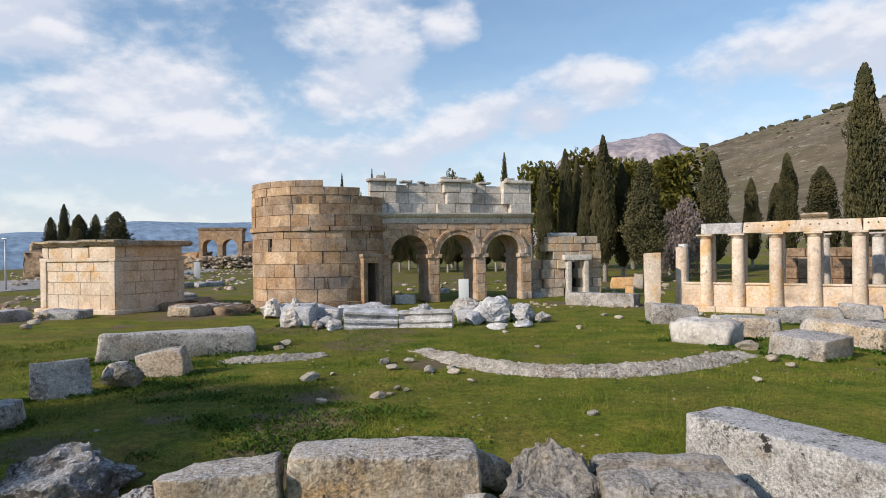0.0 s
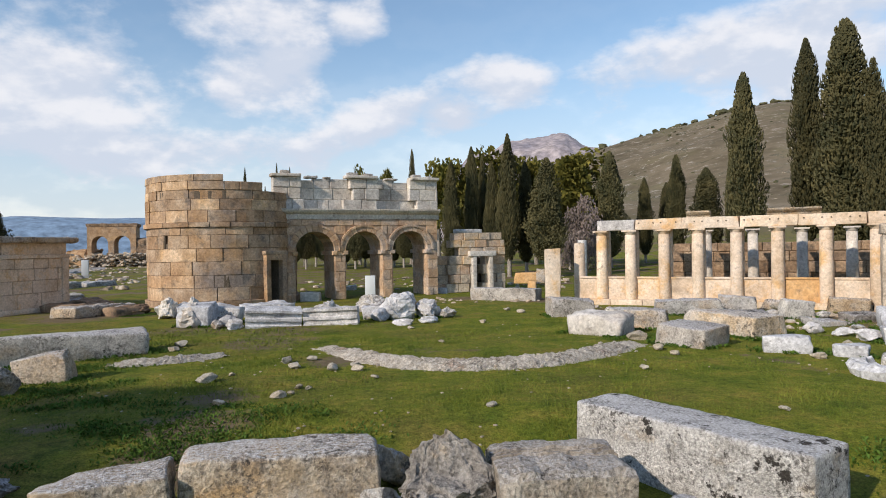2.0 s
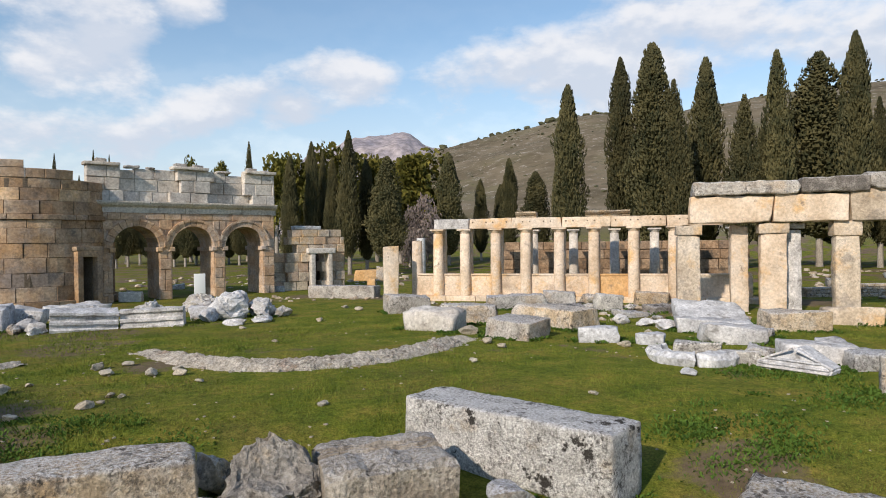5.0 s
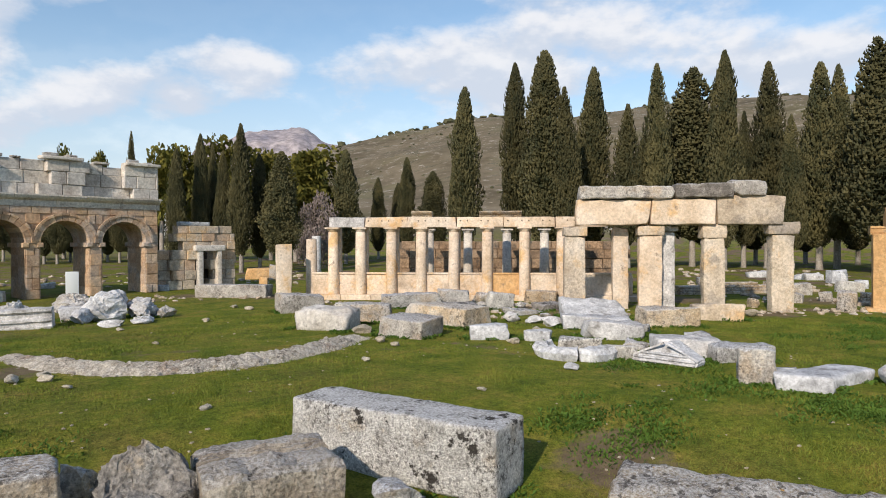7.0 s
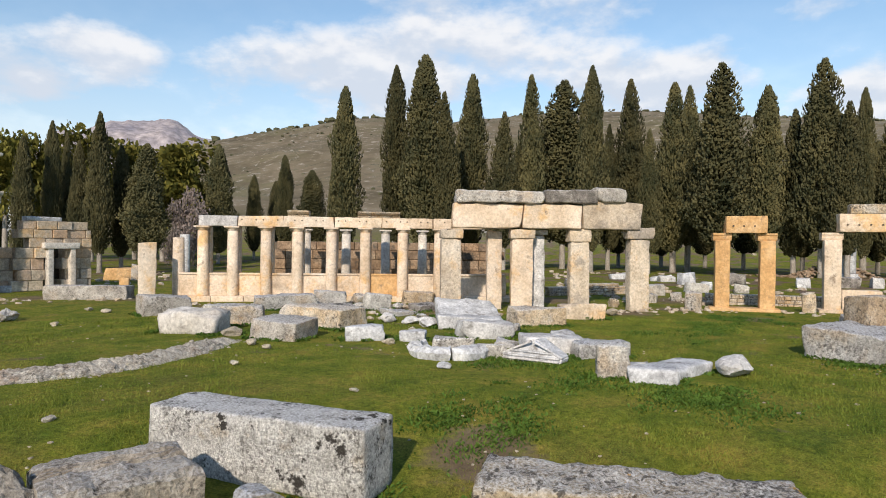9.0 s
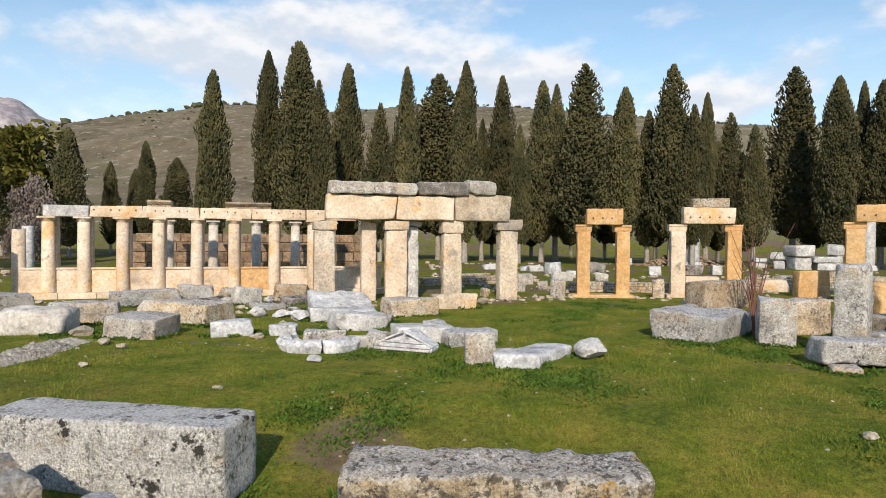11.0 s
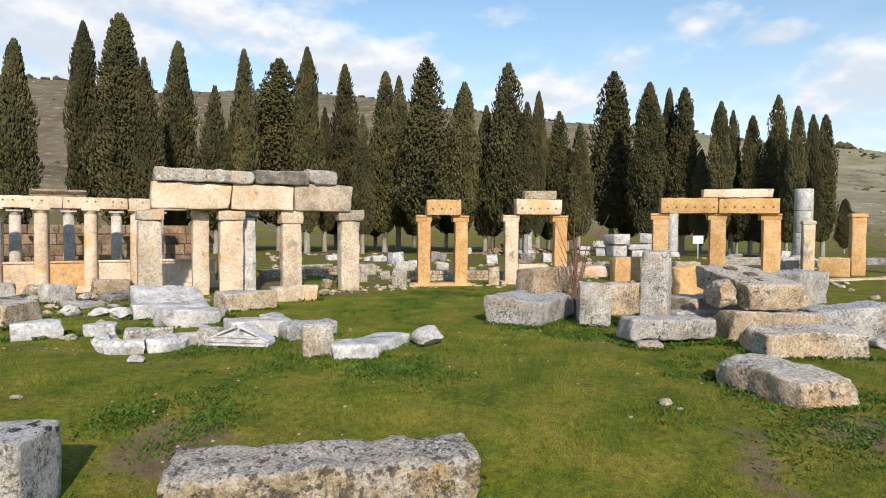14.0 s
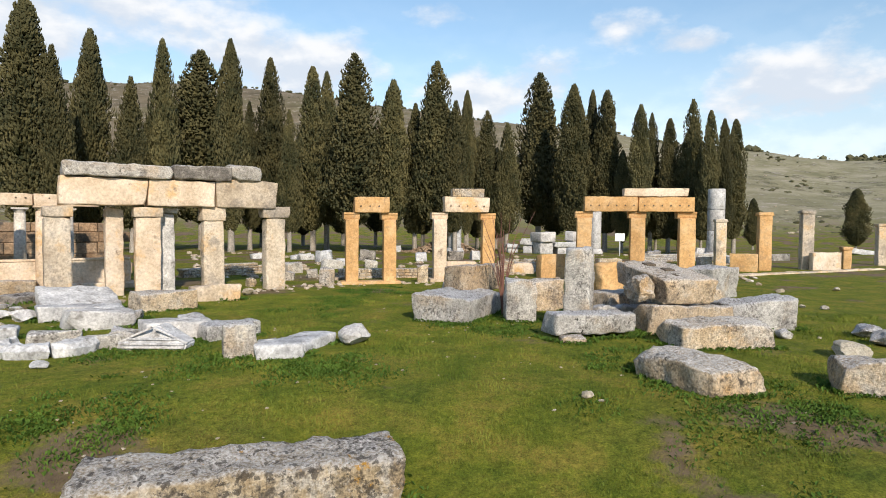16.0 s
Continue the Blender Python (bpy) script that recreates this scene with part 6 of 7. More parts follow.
for ax, ay, bx, by, tip in ((-3.71, 23.62, -1.75, 23.89, 6), (-1.69, 23.88, 0.29, 23.62, -3)):
    L = math.hypot(bx - ax, by - ay)
    ob = part("marble_beam", sweep_profile(L, BEAM, int(ax * 9), 0.03, 0.12), M_WHITE, None, "", pose((ax + bx) / 2, (ay + by) / 2, -0.04, tip, tip * 0.5, math.degrees(math.atan2(by - ay, bx - ax))))
    tagged(ob, "moulded white marble beam lying before the tower", "stone block", "marble heap")
for x, y, sx, sz, k in ((0.96, 30.01, 1.0, 0.5, 3), (-1.01, 28.20, 1.2, 0.5, 4), (-4.16, 24.03, 0.7, 0.4, 5), (-4.55, 24.45, 0.8, 0.5, 6), (-7.90, 29.29, 1.0, 0.6, 7), (1.17, 24.60, 1.0, 0.55, 8), (1.92, 23.22, 0.9, 0.25, 9), (-3.41, 30.76, 1.5, 0.5, 10), (2.87, 23.45, 0.7, 0.2, 11), (-7.23, 29.19, 1.0, 0.7, 12)):
    rock(x, y, sx, sx * 0.8, sz, "broken white marble lump in the heap", M_WHITE, "marble_lump", seed=k + 120, yaw=k * 33, group="marble heap")


for x, y, sx, sz, k, mat in ((1.95, 25.35, 1.75, 1.15, 1, M_WHITE), (3.05, 25.35, 1.5, 0.85, 2, M_WHITE), (0.95, 25.75, 1.3, 0.75, 3, M_WHITE), (0.95, 28.6, 1.6, 0.95, 4, M_GREY), (-0.85, 27.3, 0.9, 0.75, 5, M_WHITE), (-5.75, 25.0, 1.3, 1.0, 6, M_ATTIC), (-7.55, 28.6, 1.35, 1.0, 7, M_ATTIC), (-6.6, 28.3, 1.2, 1.05, 8, M_ATTIC), (-4.75, 25.6, 1.1, 0.65, 9, M_GREY), (-4.1, 23.75, 0.75, 0.3, 10, M_WHITE), (-4.75, 24.0, 0.6, 0.42, 11, M_GREYWARM), (-1.3, 24.35, 0.7, 0.75, 12, M_GREY), (-2.7, 25.5, 1.5, 0.75, 13, M_WHITE), (3.85, 25.1, 0.8, 0.5, 14, M_GREY), (2.95, 23.9, 0.9, 0.3, 15, M_WHITE)):
    jagged(x, y, sx, sx * 0.75, sz, "broken marble lump with carved folds in the heap", mat, seed=k + 140, yaw=k * 41, peak=0.25, name="marble_lump", group="marble heap", sub=4)


# ---- stones of the eastern group ----
EAST = (
    # near edge, depth, top, lift, stone, label, tilt
    ((17.92, 3.96), (20.86, 3.60), 1.69, 0.77, 0, M_GREY, "large pitted grey block with a warm side", 0),
    ((20.06, 4.71), (21.50, 3.84), 0.9, 1.49, 0.64, M_GREYWARM, "squared buff block lying on another block", 0),
    ((21.85, 5.89), (22.07, 5.41), 0.5, 0.75, 0, M_GREY, "small pitted grey block behind the large one", 0),
    ((18.68, 3.01), (18.93, 2.21), 0.7, 1.21, 0, M_GREY, "upright pitted grey block", 0),
    ((21.43, 2.69), (21.85, 1.78), 1.0, 1.00, 0, M_GREYWARM, "squared block with a shaded blue side", 0),
    ((17.86, 1.33), (17.78, 0.67), 0.75, 2.25, 0, M_GREY, "tall upright rectangular stone pier", 0),
    ((16.11, 1.31), (17.41, -0.50), 0.75, 0.62, 0.12, M_GREY, "flat moulded slab propped on a small stone", 0),
    ((15.81, 1.12), (15.98, 0.57), 0.5, 0.16, 0, M_GREYWARM, "small stone propping a slab", 0),
    ((13.23, -0.53), (11.69, -1.79), 1.11, 0.49, 0, M_GREYWARM, "long rounded block with a pitted top and ochre end", 0),
    ((15.91, -1.50), (16.84, -3.60), 1.2, 0.58, 0, M_GREYWARM, "broad broken slab with lichen on the grass", -2),
    ((17.93, -0.89), (19.24, -3.00), 1.0, 0.69, 0, M_GREYWARM, "moulded cornice slab lying upside down", 2),
    ((19.28, -3.08), (20.02, -4.75), 1.2, 0.83, 0, M_GREY, "rough angular block with a pale broken end", -3),
    ((18.46, 0.43), (20.13, -1.42), 1.2, 0.56, 0, M_GREY, "flat grey slab at the foot of the pile", 0),
    ((19.62, 0.20), (22.90, -3.25), 1.5, 0.77, 0, M_GREYWARM, "long buff slab under the pile of blocks", 0),
    ((27.01, -3.21), (28.97, -4.38), 1.3, 1.26, 0, M_GREY, "squared pale grey block behind the pile", 0),
    ((27.08, 0.95), (27.67, -0.28), 1.0, 1.34, 0, M_OCHRE, "ochre block behind the tall pier", 0),
    ((12.78, -3.83), (12.76, -4.65), 0.9, 0.54, 0, M_GREYWARM, "squared brown block in the grass", 0),
)
for a, b, depth, h, lift, mat, label, tilt in EAST:
    block(a, b, depth, h, "stone_block", mat, label, "eastern blocks", lift=lift + (0.1 if lift else 0.0), tilt=tilt, chip=0.28, rough=0.06, bevel=0.06, step=0.14)
rock(16.25, -4.92, 1.0, 0.7, 0.4, "flat pale rock on the grass", M_PEBBLE, seed=61)
rock(19.42, -6.16, 0.9, 0.7, 0.35, "grey rock on the grass", M_GREY, seed=62)
rock(18.18, -6.11, 0.7, 0.6, 0.4, "grey rock on the grass", M_GREY, seed=63)
rock(18.51, -4.06, 0.5, 0.4, 0.28, "small grey rock beside the blocks", M_GREY, seed=64)

# the crowning slab, propped up at its far end, with square sockets in its top
crown = block((18.22, -1.24), (19.13, -2.53), 2.4, 1.60, "socketed_slab", M_GREYWARM, "heavy pitted slab with square sockets crowning the pile", "eastern blocks", lift=1.04, lean=10, rough=0.05, chip=0.18, bevel=0.06, step=0.14)
# Dark raised plates stand for the shade inside the sockets.
for k in range(3):
    part("socket", stone_bm(0.3, 0.26, 0.05, k, 0.01, 0.0, 0.5), M_MORTAR, crown, "dark square plate standing for a shaded socket", Matrix.Translation((0.15 * (k % 2) - 0.1, -0.7 + 0.65 * k, 0.635)))
rock(18.54, -0.58, 1.15, 0.9, 0.74, "dark rough rock resting on the pile", M_GREYWARM, "rock", seed=91, z=0.84, sub=4, peak=0.2)
# ---- bare bush by the blocks ----
def bare_bush(x, y, h, n, seed):
    t = thing("leafless_bush", x, y, 0, "leafless bush of thin red brown stems between blocks", "bush")
    rng = random.Random(seed)
    for k in range(n):
        cu = bpy.data.curves.new("stem", "CURVE")
        cu.dimensions, cu.bevel_depth, cu.bevel_resolution = "3D", 0.022, 1
        sp = cu.splines.new("POLY")
        sp.points.add(5)
        dx, dy = rng.gauss(0, 0.16), rng.gauss(0, 0.16)
        hh = h * rng.uniform(0.7, 1.1)
        for i in range(6):
            f = i / 5
            sp.points[i].co = (dx * f * f * hh + rng.gauss(0, 0.02), dy * f * f * hh + rng.gauss(0, 0.02), f * hh - 0.05, 1)
            sp.points[i].radius = 1.0 - 0.7 * f
        tmp = new("stem_curve", cu)
        me = bpy.data.meshes.new_from_object(tmp.evaluated_get(bpy.context.evaluated_depsgraph_get()))
        bpy.data.objects.remove(tmp)
        part("stem", me, M_TWIG, t)


bare_bush(20.35, 3.49, 3.0, 16, 4)


# ---- curved rubble kerb across the field ----
def smooth_line(pts, n):
    out = []
    for i in range(len(pts) - 1):
        p0, p1, p2, p3 = pts[max(i - 1, 0)], pts[i], pts[i + 1], pts[min(i + 2, len(pts) - 1)]
        for k in range(n):
            s = k / n
            out.append(tuple(0.5 * (2 * b + (c - a) * s + (2 * a - 5 * b + 4 * c - d) * s * s + (3 * b - a - 3 * c + d) * s ** 3) for a, b, c, d in zip(p0, p1, p2, p3)))
    return out + [pts[-1]]


def rubble_kerb(pts, width, height, label, seed, count):
    line = smooth_line(pts, 10)
    t = thing("rubble_kerb", line[0][0], line[0][1], 0, label, "kerb")
    ox, oy = line[0]
    bm = bmesh.new()
    rows = []
    for i, (x, y) in enumerate(line):
        q = line[min(i + 1, len(line) - 1)]
        p = line[max(i - 1, 0)]
        d = Vector((q[0] - p[0], q[1] - p[1], 0)).normalized()
        w = Vector((-d.y, d.x, 0))
        if w.dot(Vector((x, y, 0))) < 0:
            w = -w
        ends = min(1.0, min(i, len(line) - 1 - i) / 8.0) * 0.8 + 0.2
        row = []
        for s, z in ((-0.05, -0.15), (0.0, 0.02), (0.25, 0.5), (0.55, 0.9), (0.8, 1.0), (1.0, 0.8), (1.15, -0.3)):
            v = Vector((x - ox, y - oy, 0)) + w * s * width + Vector((0, 0, z * height * ends))
            v += fuzz(v, seed, 0.25) * 0.07
            row.append(bm.verts.new(v))
        rows.append((row, w, ends, Vector((x - ox, y - oy, 0))))
    for (r0, *_), (r1, *_) in zip(rows, rows[1:]):
        for j in range(6):
            bm.faces.new((r0[j], r0[j + 1], r1[j + 1], r1[j]))
    bmesh.ops.recalc_face_normals(bm, faces=bm.faces[:])
    bmesh.ops.subdivide_edges(bm, edges=bm.edges[:], cuts=2, use_grid_fill=True)
    for v in bm.verts:
        v.co += fuzz(v.co, seed + 2, 0.07) * 0.028
    part("bed", bm, M_COBBLE, t, "gravelly mortar bed")
    rng = random.Random(seed)
    shapes = []
    for k in range(6):
        b2 = rock_bm(0.2, 0.17, 0.12, 300 + k, sub=1)
        me = bpy.data.meshes.new("cobble")
        b2.to_mesh(me)
        b2.free()
        me.materials.append(M_COBBLE if k % 2 else M_PEBBLE)
        shapes.append(me)
    for _ in range(count):
        row, w, ends, o = rows[rng.randrange(1, len(rows) - 1)]
        s = rng.random()
        z = (0.02 + 1.1 * s if s < 0.8 else 0.95) * height * ends
        m = Matrix.Translation(o + w * s * width + Vector((rng.uniform(-0.15, 0.15), rng.uniform(-0.15, 0.15), z - 0.055))) @ Matrix.Rotation(rng.uniform(0, 6.28), 4, "Z") @ Matrix.Scale(rng.uniform(0.35, 0.75), 4)
        part("cobble", shapes[rng.randrange(6)], None, t, "", m)


rubble_kerb([(-1.05, 18.33), (0.18, 15.76), (1.44, 14.50), (2.63, 14.02), (3.87, 14.04), (5.23, 14.39), (6.80, 15.33), (8.21, 16.53)], 0.62, 0.21, "curved low kerb of pale rubble crossing the grass", 5, 295)
rubble_kerb([(-5.84, 16.47), (-5.07, 16.56), (-4.11, 16.82), (-3.15, 17.54)], 0.45, 0.15, "short low line of pale rubble in the grass", 6, 60)

# ---- loose field stones ----
FIELD = [(-3.00, 14.21, 0.36), (-1.53, 16.16, 0.30), (-0.91, 16.35, 0.22), (-1.26, 15.36, 0.25), (-2.30, 11.95, 0.22), (-1.31, 12.39, 0.26), (-0.99, 13.13, 0.16), (-4.91, 19.75, 0.35), (-4.86, 18.83, 0.25), (-0.36, 14.92, 0.25), (0.20, 14.74, 0.25), (-2.58, 14.83, 0.14), (0.58, 13.81, 0.14), (2.48, 10.87, 0.14), (6.50, 13.35, 0.20), (8.06, 14.91, 0.20), (8.00, 15.69, 0.30), (7.03, 25.79, 0.30), (6.76, 26.97, 0.25), (4.81, 22.84, 0.25), (-16.67, 25.50, 0.40), (-17.42, 27.20, 0.40), (2.10, 21.91, 0.20), (-1.09, 12.62, 0.12), (-0.78, 13.01, 0.14), (2.52, 10.94, 0.14), (7.15, 9.66, 0.10), (13.14, 15.23, 0.25), (2.68, 18.53, 0.15), (-0.38, 15.13, 0.25), (0.15, 15.12, 0.25), (12.59, 11.06, 0.20), (13.06, 9.84, 0.12), (11.19, 0.16, 0.20), (11.05, -0.06, 0.08), (7.15, 9.55, 0.12), (11.21, 0.17, 0.18), (10.48, 0.61, 0.06), (33.03, -8.94, 0.30), (25.37, -6.64, 0.25), (18.71, -4.91, 0.10), (25.61, -6.01, 0.20), (31.21, -6.34, 0.30), (24.58, -5.09, 0.20), (0.76, 25.25, 0.20), (-6.37, 21.47, 0.15), (6.57, 13.57, 0.14), (10.93, 13.70, 0.20)]
for k, (x, y, s) in enumerate(FIELD):
    rock(x, y, s * 1.25, s, s * 0.62, "small pale loose stone on the grass", M_PEBBLE, "field_stone", seed=k + 400, yaw=k * 71 % 360, sub=2, group="field stones")


def scatter_mesh(name, label, category, spots, mat, base_count=5):
    """Many small stones or clumps joined in one mesh; spots: (x, y, z, size, flat)."""
    shapes = []
    for k in range(base_count):
        b = rock_bm(1.0, 0.85, 0.7, 500 + k, sub=1)
        b.verts.ensure_lookup_table()
        shapes.append((np.array([v.co[:] for v in b.verts]), np.array([[v.index for v in f.verts] for f in b.faces])))
        b.free()
    rng = np.random.RandomState(3)
    vs, fs, n = [], [], 0
    for i, (x, y, z, s, flat) in enumerate(spots):
        v, f = shapes[i % base_count]
        a = rng.uniform(0, 6.28)
        c, d = math.cos(a), math.sin(a)
        p = np.stack([(v[:, 0] * c - v[:, 1] * d) * s + x, (v[:, 0] * d + v[:, 1] * c) * s + y, v[:, 2] * s * flat + z], 1)
        vs.append(p)
        fs.append(f + n)
        n += len(v)
    me = bpy.data.meshes.new(name)
    me.from_pydata(np.concatenate(vs).tolist(), [], np.concatenate(fs).tolist())
    return tagged(part(name, me, mat), label, category, kind="stuff")


rng = random.Random(77)
spots = []
for _ in range(650):
    r, az = rng.uniform(9, 26), rng.uniform(-32, 105)
    x, y = r * math.sin(radians(az)), r * math.cos(radians(az))
    if noise.noise(Vector((x, y, 4)) / 4.0) > -0.1:
        spots.append((x, y, ground_z(x, y) - 0.01, rng.uniform(0.02, 0.085), 0.7))
scatter_mesh("gravel", "scattered small pale stones in the grass", "gravel", spots, M_PEBBLE)
spots = []
for _ in range(1500):
    r, az = rng.uniform(40, 150), rng.uniform(-34, -9)
    x, y = r * math.sin(radians(az)), r * math.cos(radians(az))
    if noise.noise(Vector((x, y, 9)) / 9.0) > 0.0:
        spots.append((x, y, -0.1, rng.uniform(0.15, 0.9), rng.uniform(0.5, 0.9)))
for _ in range(700):
    r, az = rng.uniform(33, 66), rng.uniform(52, 100)
    x, y = r * math.sin(radians(az)), r * math.cos(radians(az))
    if noise.noise(Vector((x, y, 2)) / 6.0) > 0.02:
        spots.append((x, y, -0.05, rng.uniform(0.12, 0.55), rng.uniform(0.5, 0.9)))
for _ in range(160):
    r, az = rng.uniform(41, 60), rng.uniform(-6, 22)
    x, y = r * math.sin(radians(az)), r * math.cos(radians(az))
    spots.append((x, y, -0.05, rng.uniform(0.15, 0.6), rng.uniform(0.5, 0.9)))
for x0, y0, x1, y1, count, spread in ((10.5, 26.5, 18.5, 20.8, 220, 0.7), (18.8, 16.9, 26.8, 12.4, 150, 0.5), (26.8, 13.4, 34.2, 2.2, 150, 0.6), (28.0, 17.5, 38.0, 8.0, 260, 1.6), (36.0, 3.0, 42.0, -4.0, 120, 1.0), (2.5, 33.0, 9.0, 31.6, 90, 0.8), (12.5, 20.5, 18.0, 17.5, 150, 1.3)):
    for _ in range(count):
        f = rng.random()
        spots.append((x0 + (x1 - x0) * f + rng.gauss(0, spread), y0 + (y1 - y0) * f + rng.gauss(0, spread), -0.04, 0.06 + 0.3 * rng.random() ** 2.2, rng.uniform(0.5, 0.9)))
for _ in range(500):
    r, az = rng.gauss(0, 1.6), rng.uniform(0, 360)
    cx, cy = -46.83, 142.50
    spots.append((cx + rng.gauss(0, 5), cy + rng.gauss(0, 3), rng.uniform(0, 2.5), rng.uniform(0.5, 1.3), 0.8))
scatter_mesh("ruin_stones", "scattered ruin stones and rubble over the far ground", "rubble", spots, M_RUBBLE)
spots = []
cx, cy = 65.68, 19.23
for _ in range(500):
    q = rng.gauss(0, 2.4)
    k = rng.gauss(0, 1.0)
    spots.append((cx + q * 0.4 + k, cy - q, max(0.0, 1.6 - abs(q) * 0.45 - abs(k) * 0.5) - 0.1, rng.uniform(0.2, 0.5), 0.8))
scatter_mesh("rubble_mound", "mound of brown rubble before the cypress trees", "rubble", spots, M_BROWN)
spots = []
for _ in range(3200):
    az, r = rng.uniform(8, 118), rng.uniform(150, 530)
    x, y = r * math.sin(radians(az)), r * math.cos(radians(az))
    if noise.noise(Vector((x, y, 1)) / 45.0) + (0.3 if r > 470 else 0.0) > 0.1:
        spots.append((x, y, land_z(x, y) - 0.4, rng.uniform(0.7, 2.4) * (1.6 if r > 470 else 1.0), rng.uniform(0.6, 1.0)))
for _ in range(420):
    az, r = rng.uniform(24, 112), rng.gauss(505, 14)
    x, y = r * math.sin(radians(az)), r * math.cos(radians(az))
    if noise.noise(Vector((az / 5.0, 3, 1))) > -0.05:
        spots.append((x, y, land_z(x, y) - 0.5, rng.uniform(2.0, 5.5), rng.uniform(0.5, 0.9)))
for _ in range(130):
    az, r = rng.choice((rng.gauss(98.8, 1.0), rng.gauss(107.0, 1.2), rng.uniform(20, 36))), rng.gauss(500, 12)
    x, y = r * math.sin(radians(az)), r * math.cos(radians(az))
    spots.append((x, y, land_z(x, y) - 0.8, rng.uniform(3.0, 6.5), rng.uniform(0.8, 1.4)))
scatter_mesh("hill_scrub", "dark scrub bushes scattered over the hillside", "shrub", spots, M_SHRUB)
spots = []
for _ in range(2600):
    az, r = rng.uniform(8, 118), rng.uniform(130, 530)
    x, y = r * math.sin(radians(az)), r * math.cos(radians(az))
    if noise.noise(Vector((x, y, 6)) / 50.0) > 0.05:
        spots.append((x, y, land_z(x, y) - 0.3, rng.uniform(0.3, 1.3), rng.uniform(0.4, 0.8)))
scatter_mesh("hill_rocks", "pale rocks scattered over the hillside", "rock", spots, M_PEBBLE)


# ---- white columns and marble before the grove ----
def white_column(x, y, h, r, label, drums=2):
    t = thing("white_column", x, y, 0, label, "column", "white columns")
    part("base", lathe([(r * 1.4, -0.1), (r * 1.4, 0.2), (r * 1.2, 0.3), (r * 1.28, 0.42), (r, 0.5)], 20), M_WHITE, t)
    for k in range(drums):
        z0, z1 = 0.5 + (h - 0.5) * k / drums, 0.5 + (h - 0.5) * (k + 1) / drums
        part("drum", lathe([(r * 0.97, z0 + 0.02), (r, z0 + 0.06), (r, z1 - 0.06), (r * 0.97, z1)], 20, k, 0.01), M_WHITE, t)


white_column(66.38, -7.34, 6.43, 0.78, "tall broken white marble column of stacked drums", 3)
white_column(64.03, 17.76, 4.25, 0.7, "white marble column shaft on a base", 1)
white_column(68.49, 3.90, 4.44, 0.55, "slim white column behind the double doorway", 1)
white_column(68.63, -0.25, 4.21, 0.35, "thin white column behind the double doorway", 1)
white_column(16.86, 44.89, 3.12, 0.33, "white column stump behind the hall", 1)
for px_, py_, w, h, k in ((65.95, 8.92, 2.0, 2.2, 1), (66.71, 10.51, 1.4, 1.5, 2), (67.18, 7.19, 2.2, 1.2, 3), (69.28, 6.42, 1.2, 2.3, 4), (67.39, 12.38, 1.5, 0.9, 5)):
    t = thing("marble_piece", px_, py_, 0, "carved white marble piece standing before the grove", "marble fragment", "grove marbles", k * 40)
    part("body", stone_bm(w * 0.7, w * 0.7, h * 0.6, k, 0.1, 0.05, 0.3, 0.2, -0.05), M_WHITE, t)
    part("top", stone_bm(w, w * 0.9, h * 0.45, k + 7, 0.1, 0.05, 0.3, 0.2, h * 0.55), M_WHITE, t)
sg = thing("notice_sign", 64.61, 1.37, 0, "small white notice board on a thin post", "sign", yaw=-70)
part("board", stone_bm(0.95, 0.05, 0.75, 1, 0.01, 0.0, 1.0, 0, 1.4), M_SIGN, sg)
part("post", stone_bm(0.08, 0.08, 1.5, 1, 0.01, 0.0, 1.0, 0, -0.1), M_METAL, sg)


# ---- rounded trees ----
def bushy_crown(seed, mat, w, h, leaves, clumps, size):
    """A rounded crown: leaf sprays gathered in clumps with gaps between."""
    rng = random.Random(seed)
    cs = []
    for _ in range(clumps):
        a, k = rng.uniform(0, 6.28), rng.random()
        rr = math.sqrt(rng.random()) * 0.75
        cs.append((Vector((rr * math.cos(a) * w / 2 * (1 - 0.35 * k), rr * math.sin(a) * w / 2 * (1 - 0.35 * k), h * (0.1 + 0.75 * k))), rng.uniform(0.16, 0.3) * w))
    verts, faces = [], []
    for _ in range(leaves):
        c, r = cs[rng.randrange(len(cs))]
        d = Vector((rng.gauss(0, 1), rng.gauss(0, 1), rng.gauss(0.25, 0.8))).normalized()
        p = c + d * r * rng.uniform(0.55, 1.0)
        s = Vector((rng.gauss(0, 1), rng.gauss(0, 1), rng.gauss(0, 1))).normalized()
        u = d.cross(s).normalized() * size * rng.uniform(0.6, 1.3)
        q = d * size * rng.uniform(0.5, 1.2) + Vector((0, 0, size * 0.3))
        b = len(verts)
        verts += [tuple(p - u), tuple(p + u), tuple(p + q + u * 0.4), tuple(p + q - u * 0.4)]
        faces.append((b, b + 1, b + 2, b + 3))
    me = bpy.data.meshes.new("crown")
    me.from_pydata(verts, [], faces)
    me.materials.append(mat)
    return me


PINES = [bushy_crown(60 + i, M_PINE, 8.0, 8.0, 5200, 26, 0.28) for i in range(3)]
BARES = bushy_crown(70, M_BARE, 6.0, 6.0, 2600, 30, 0.16)


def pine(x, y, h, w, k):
    t = thing("pine_tree", x, y, land_z(x, y) - 0.1, "rounded olive green pine, among the cypresses or added unseen for shade", "tree", "pines", k * 67)
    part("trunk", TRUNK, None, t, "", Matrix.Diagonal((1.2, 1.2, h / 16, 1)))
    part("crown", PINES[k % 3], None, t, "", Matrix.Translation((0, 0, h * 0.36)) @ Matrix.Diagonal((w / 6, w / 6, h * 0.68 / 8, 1)))


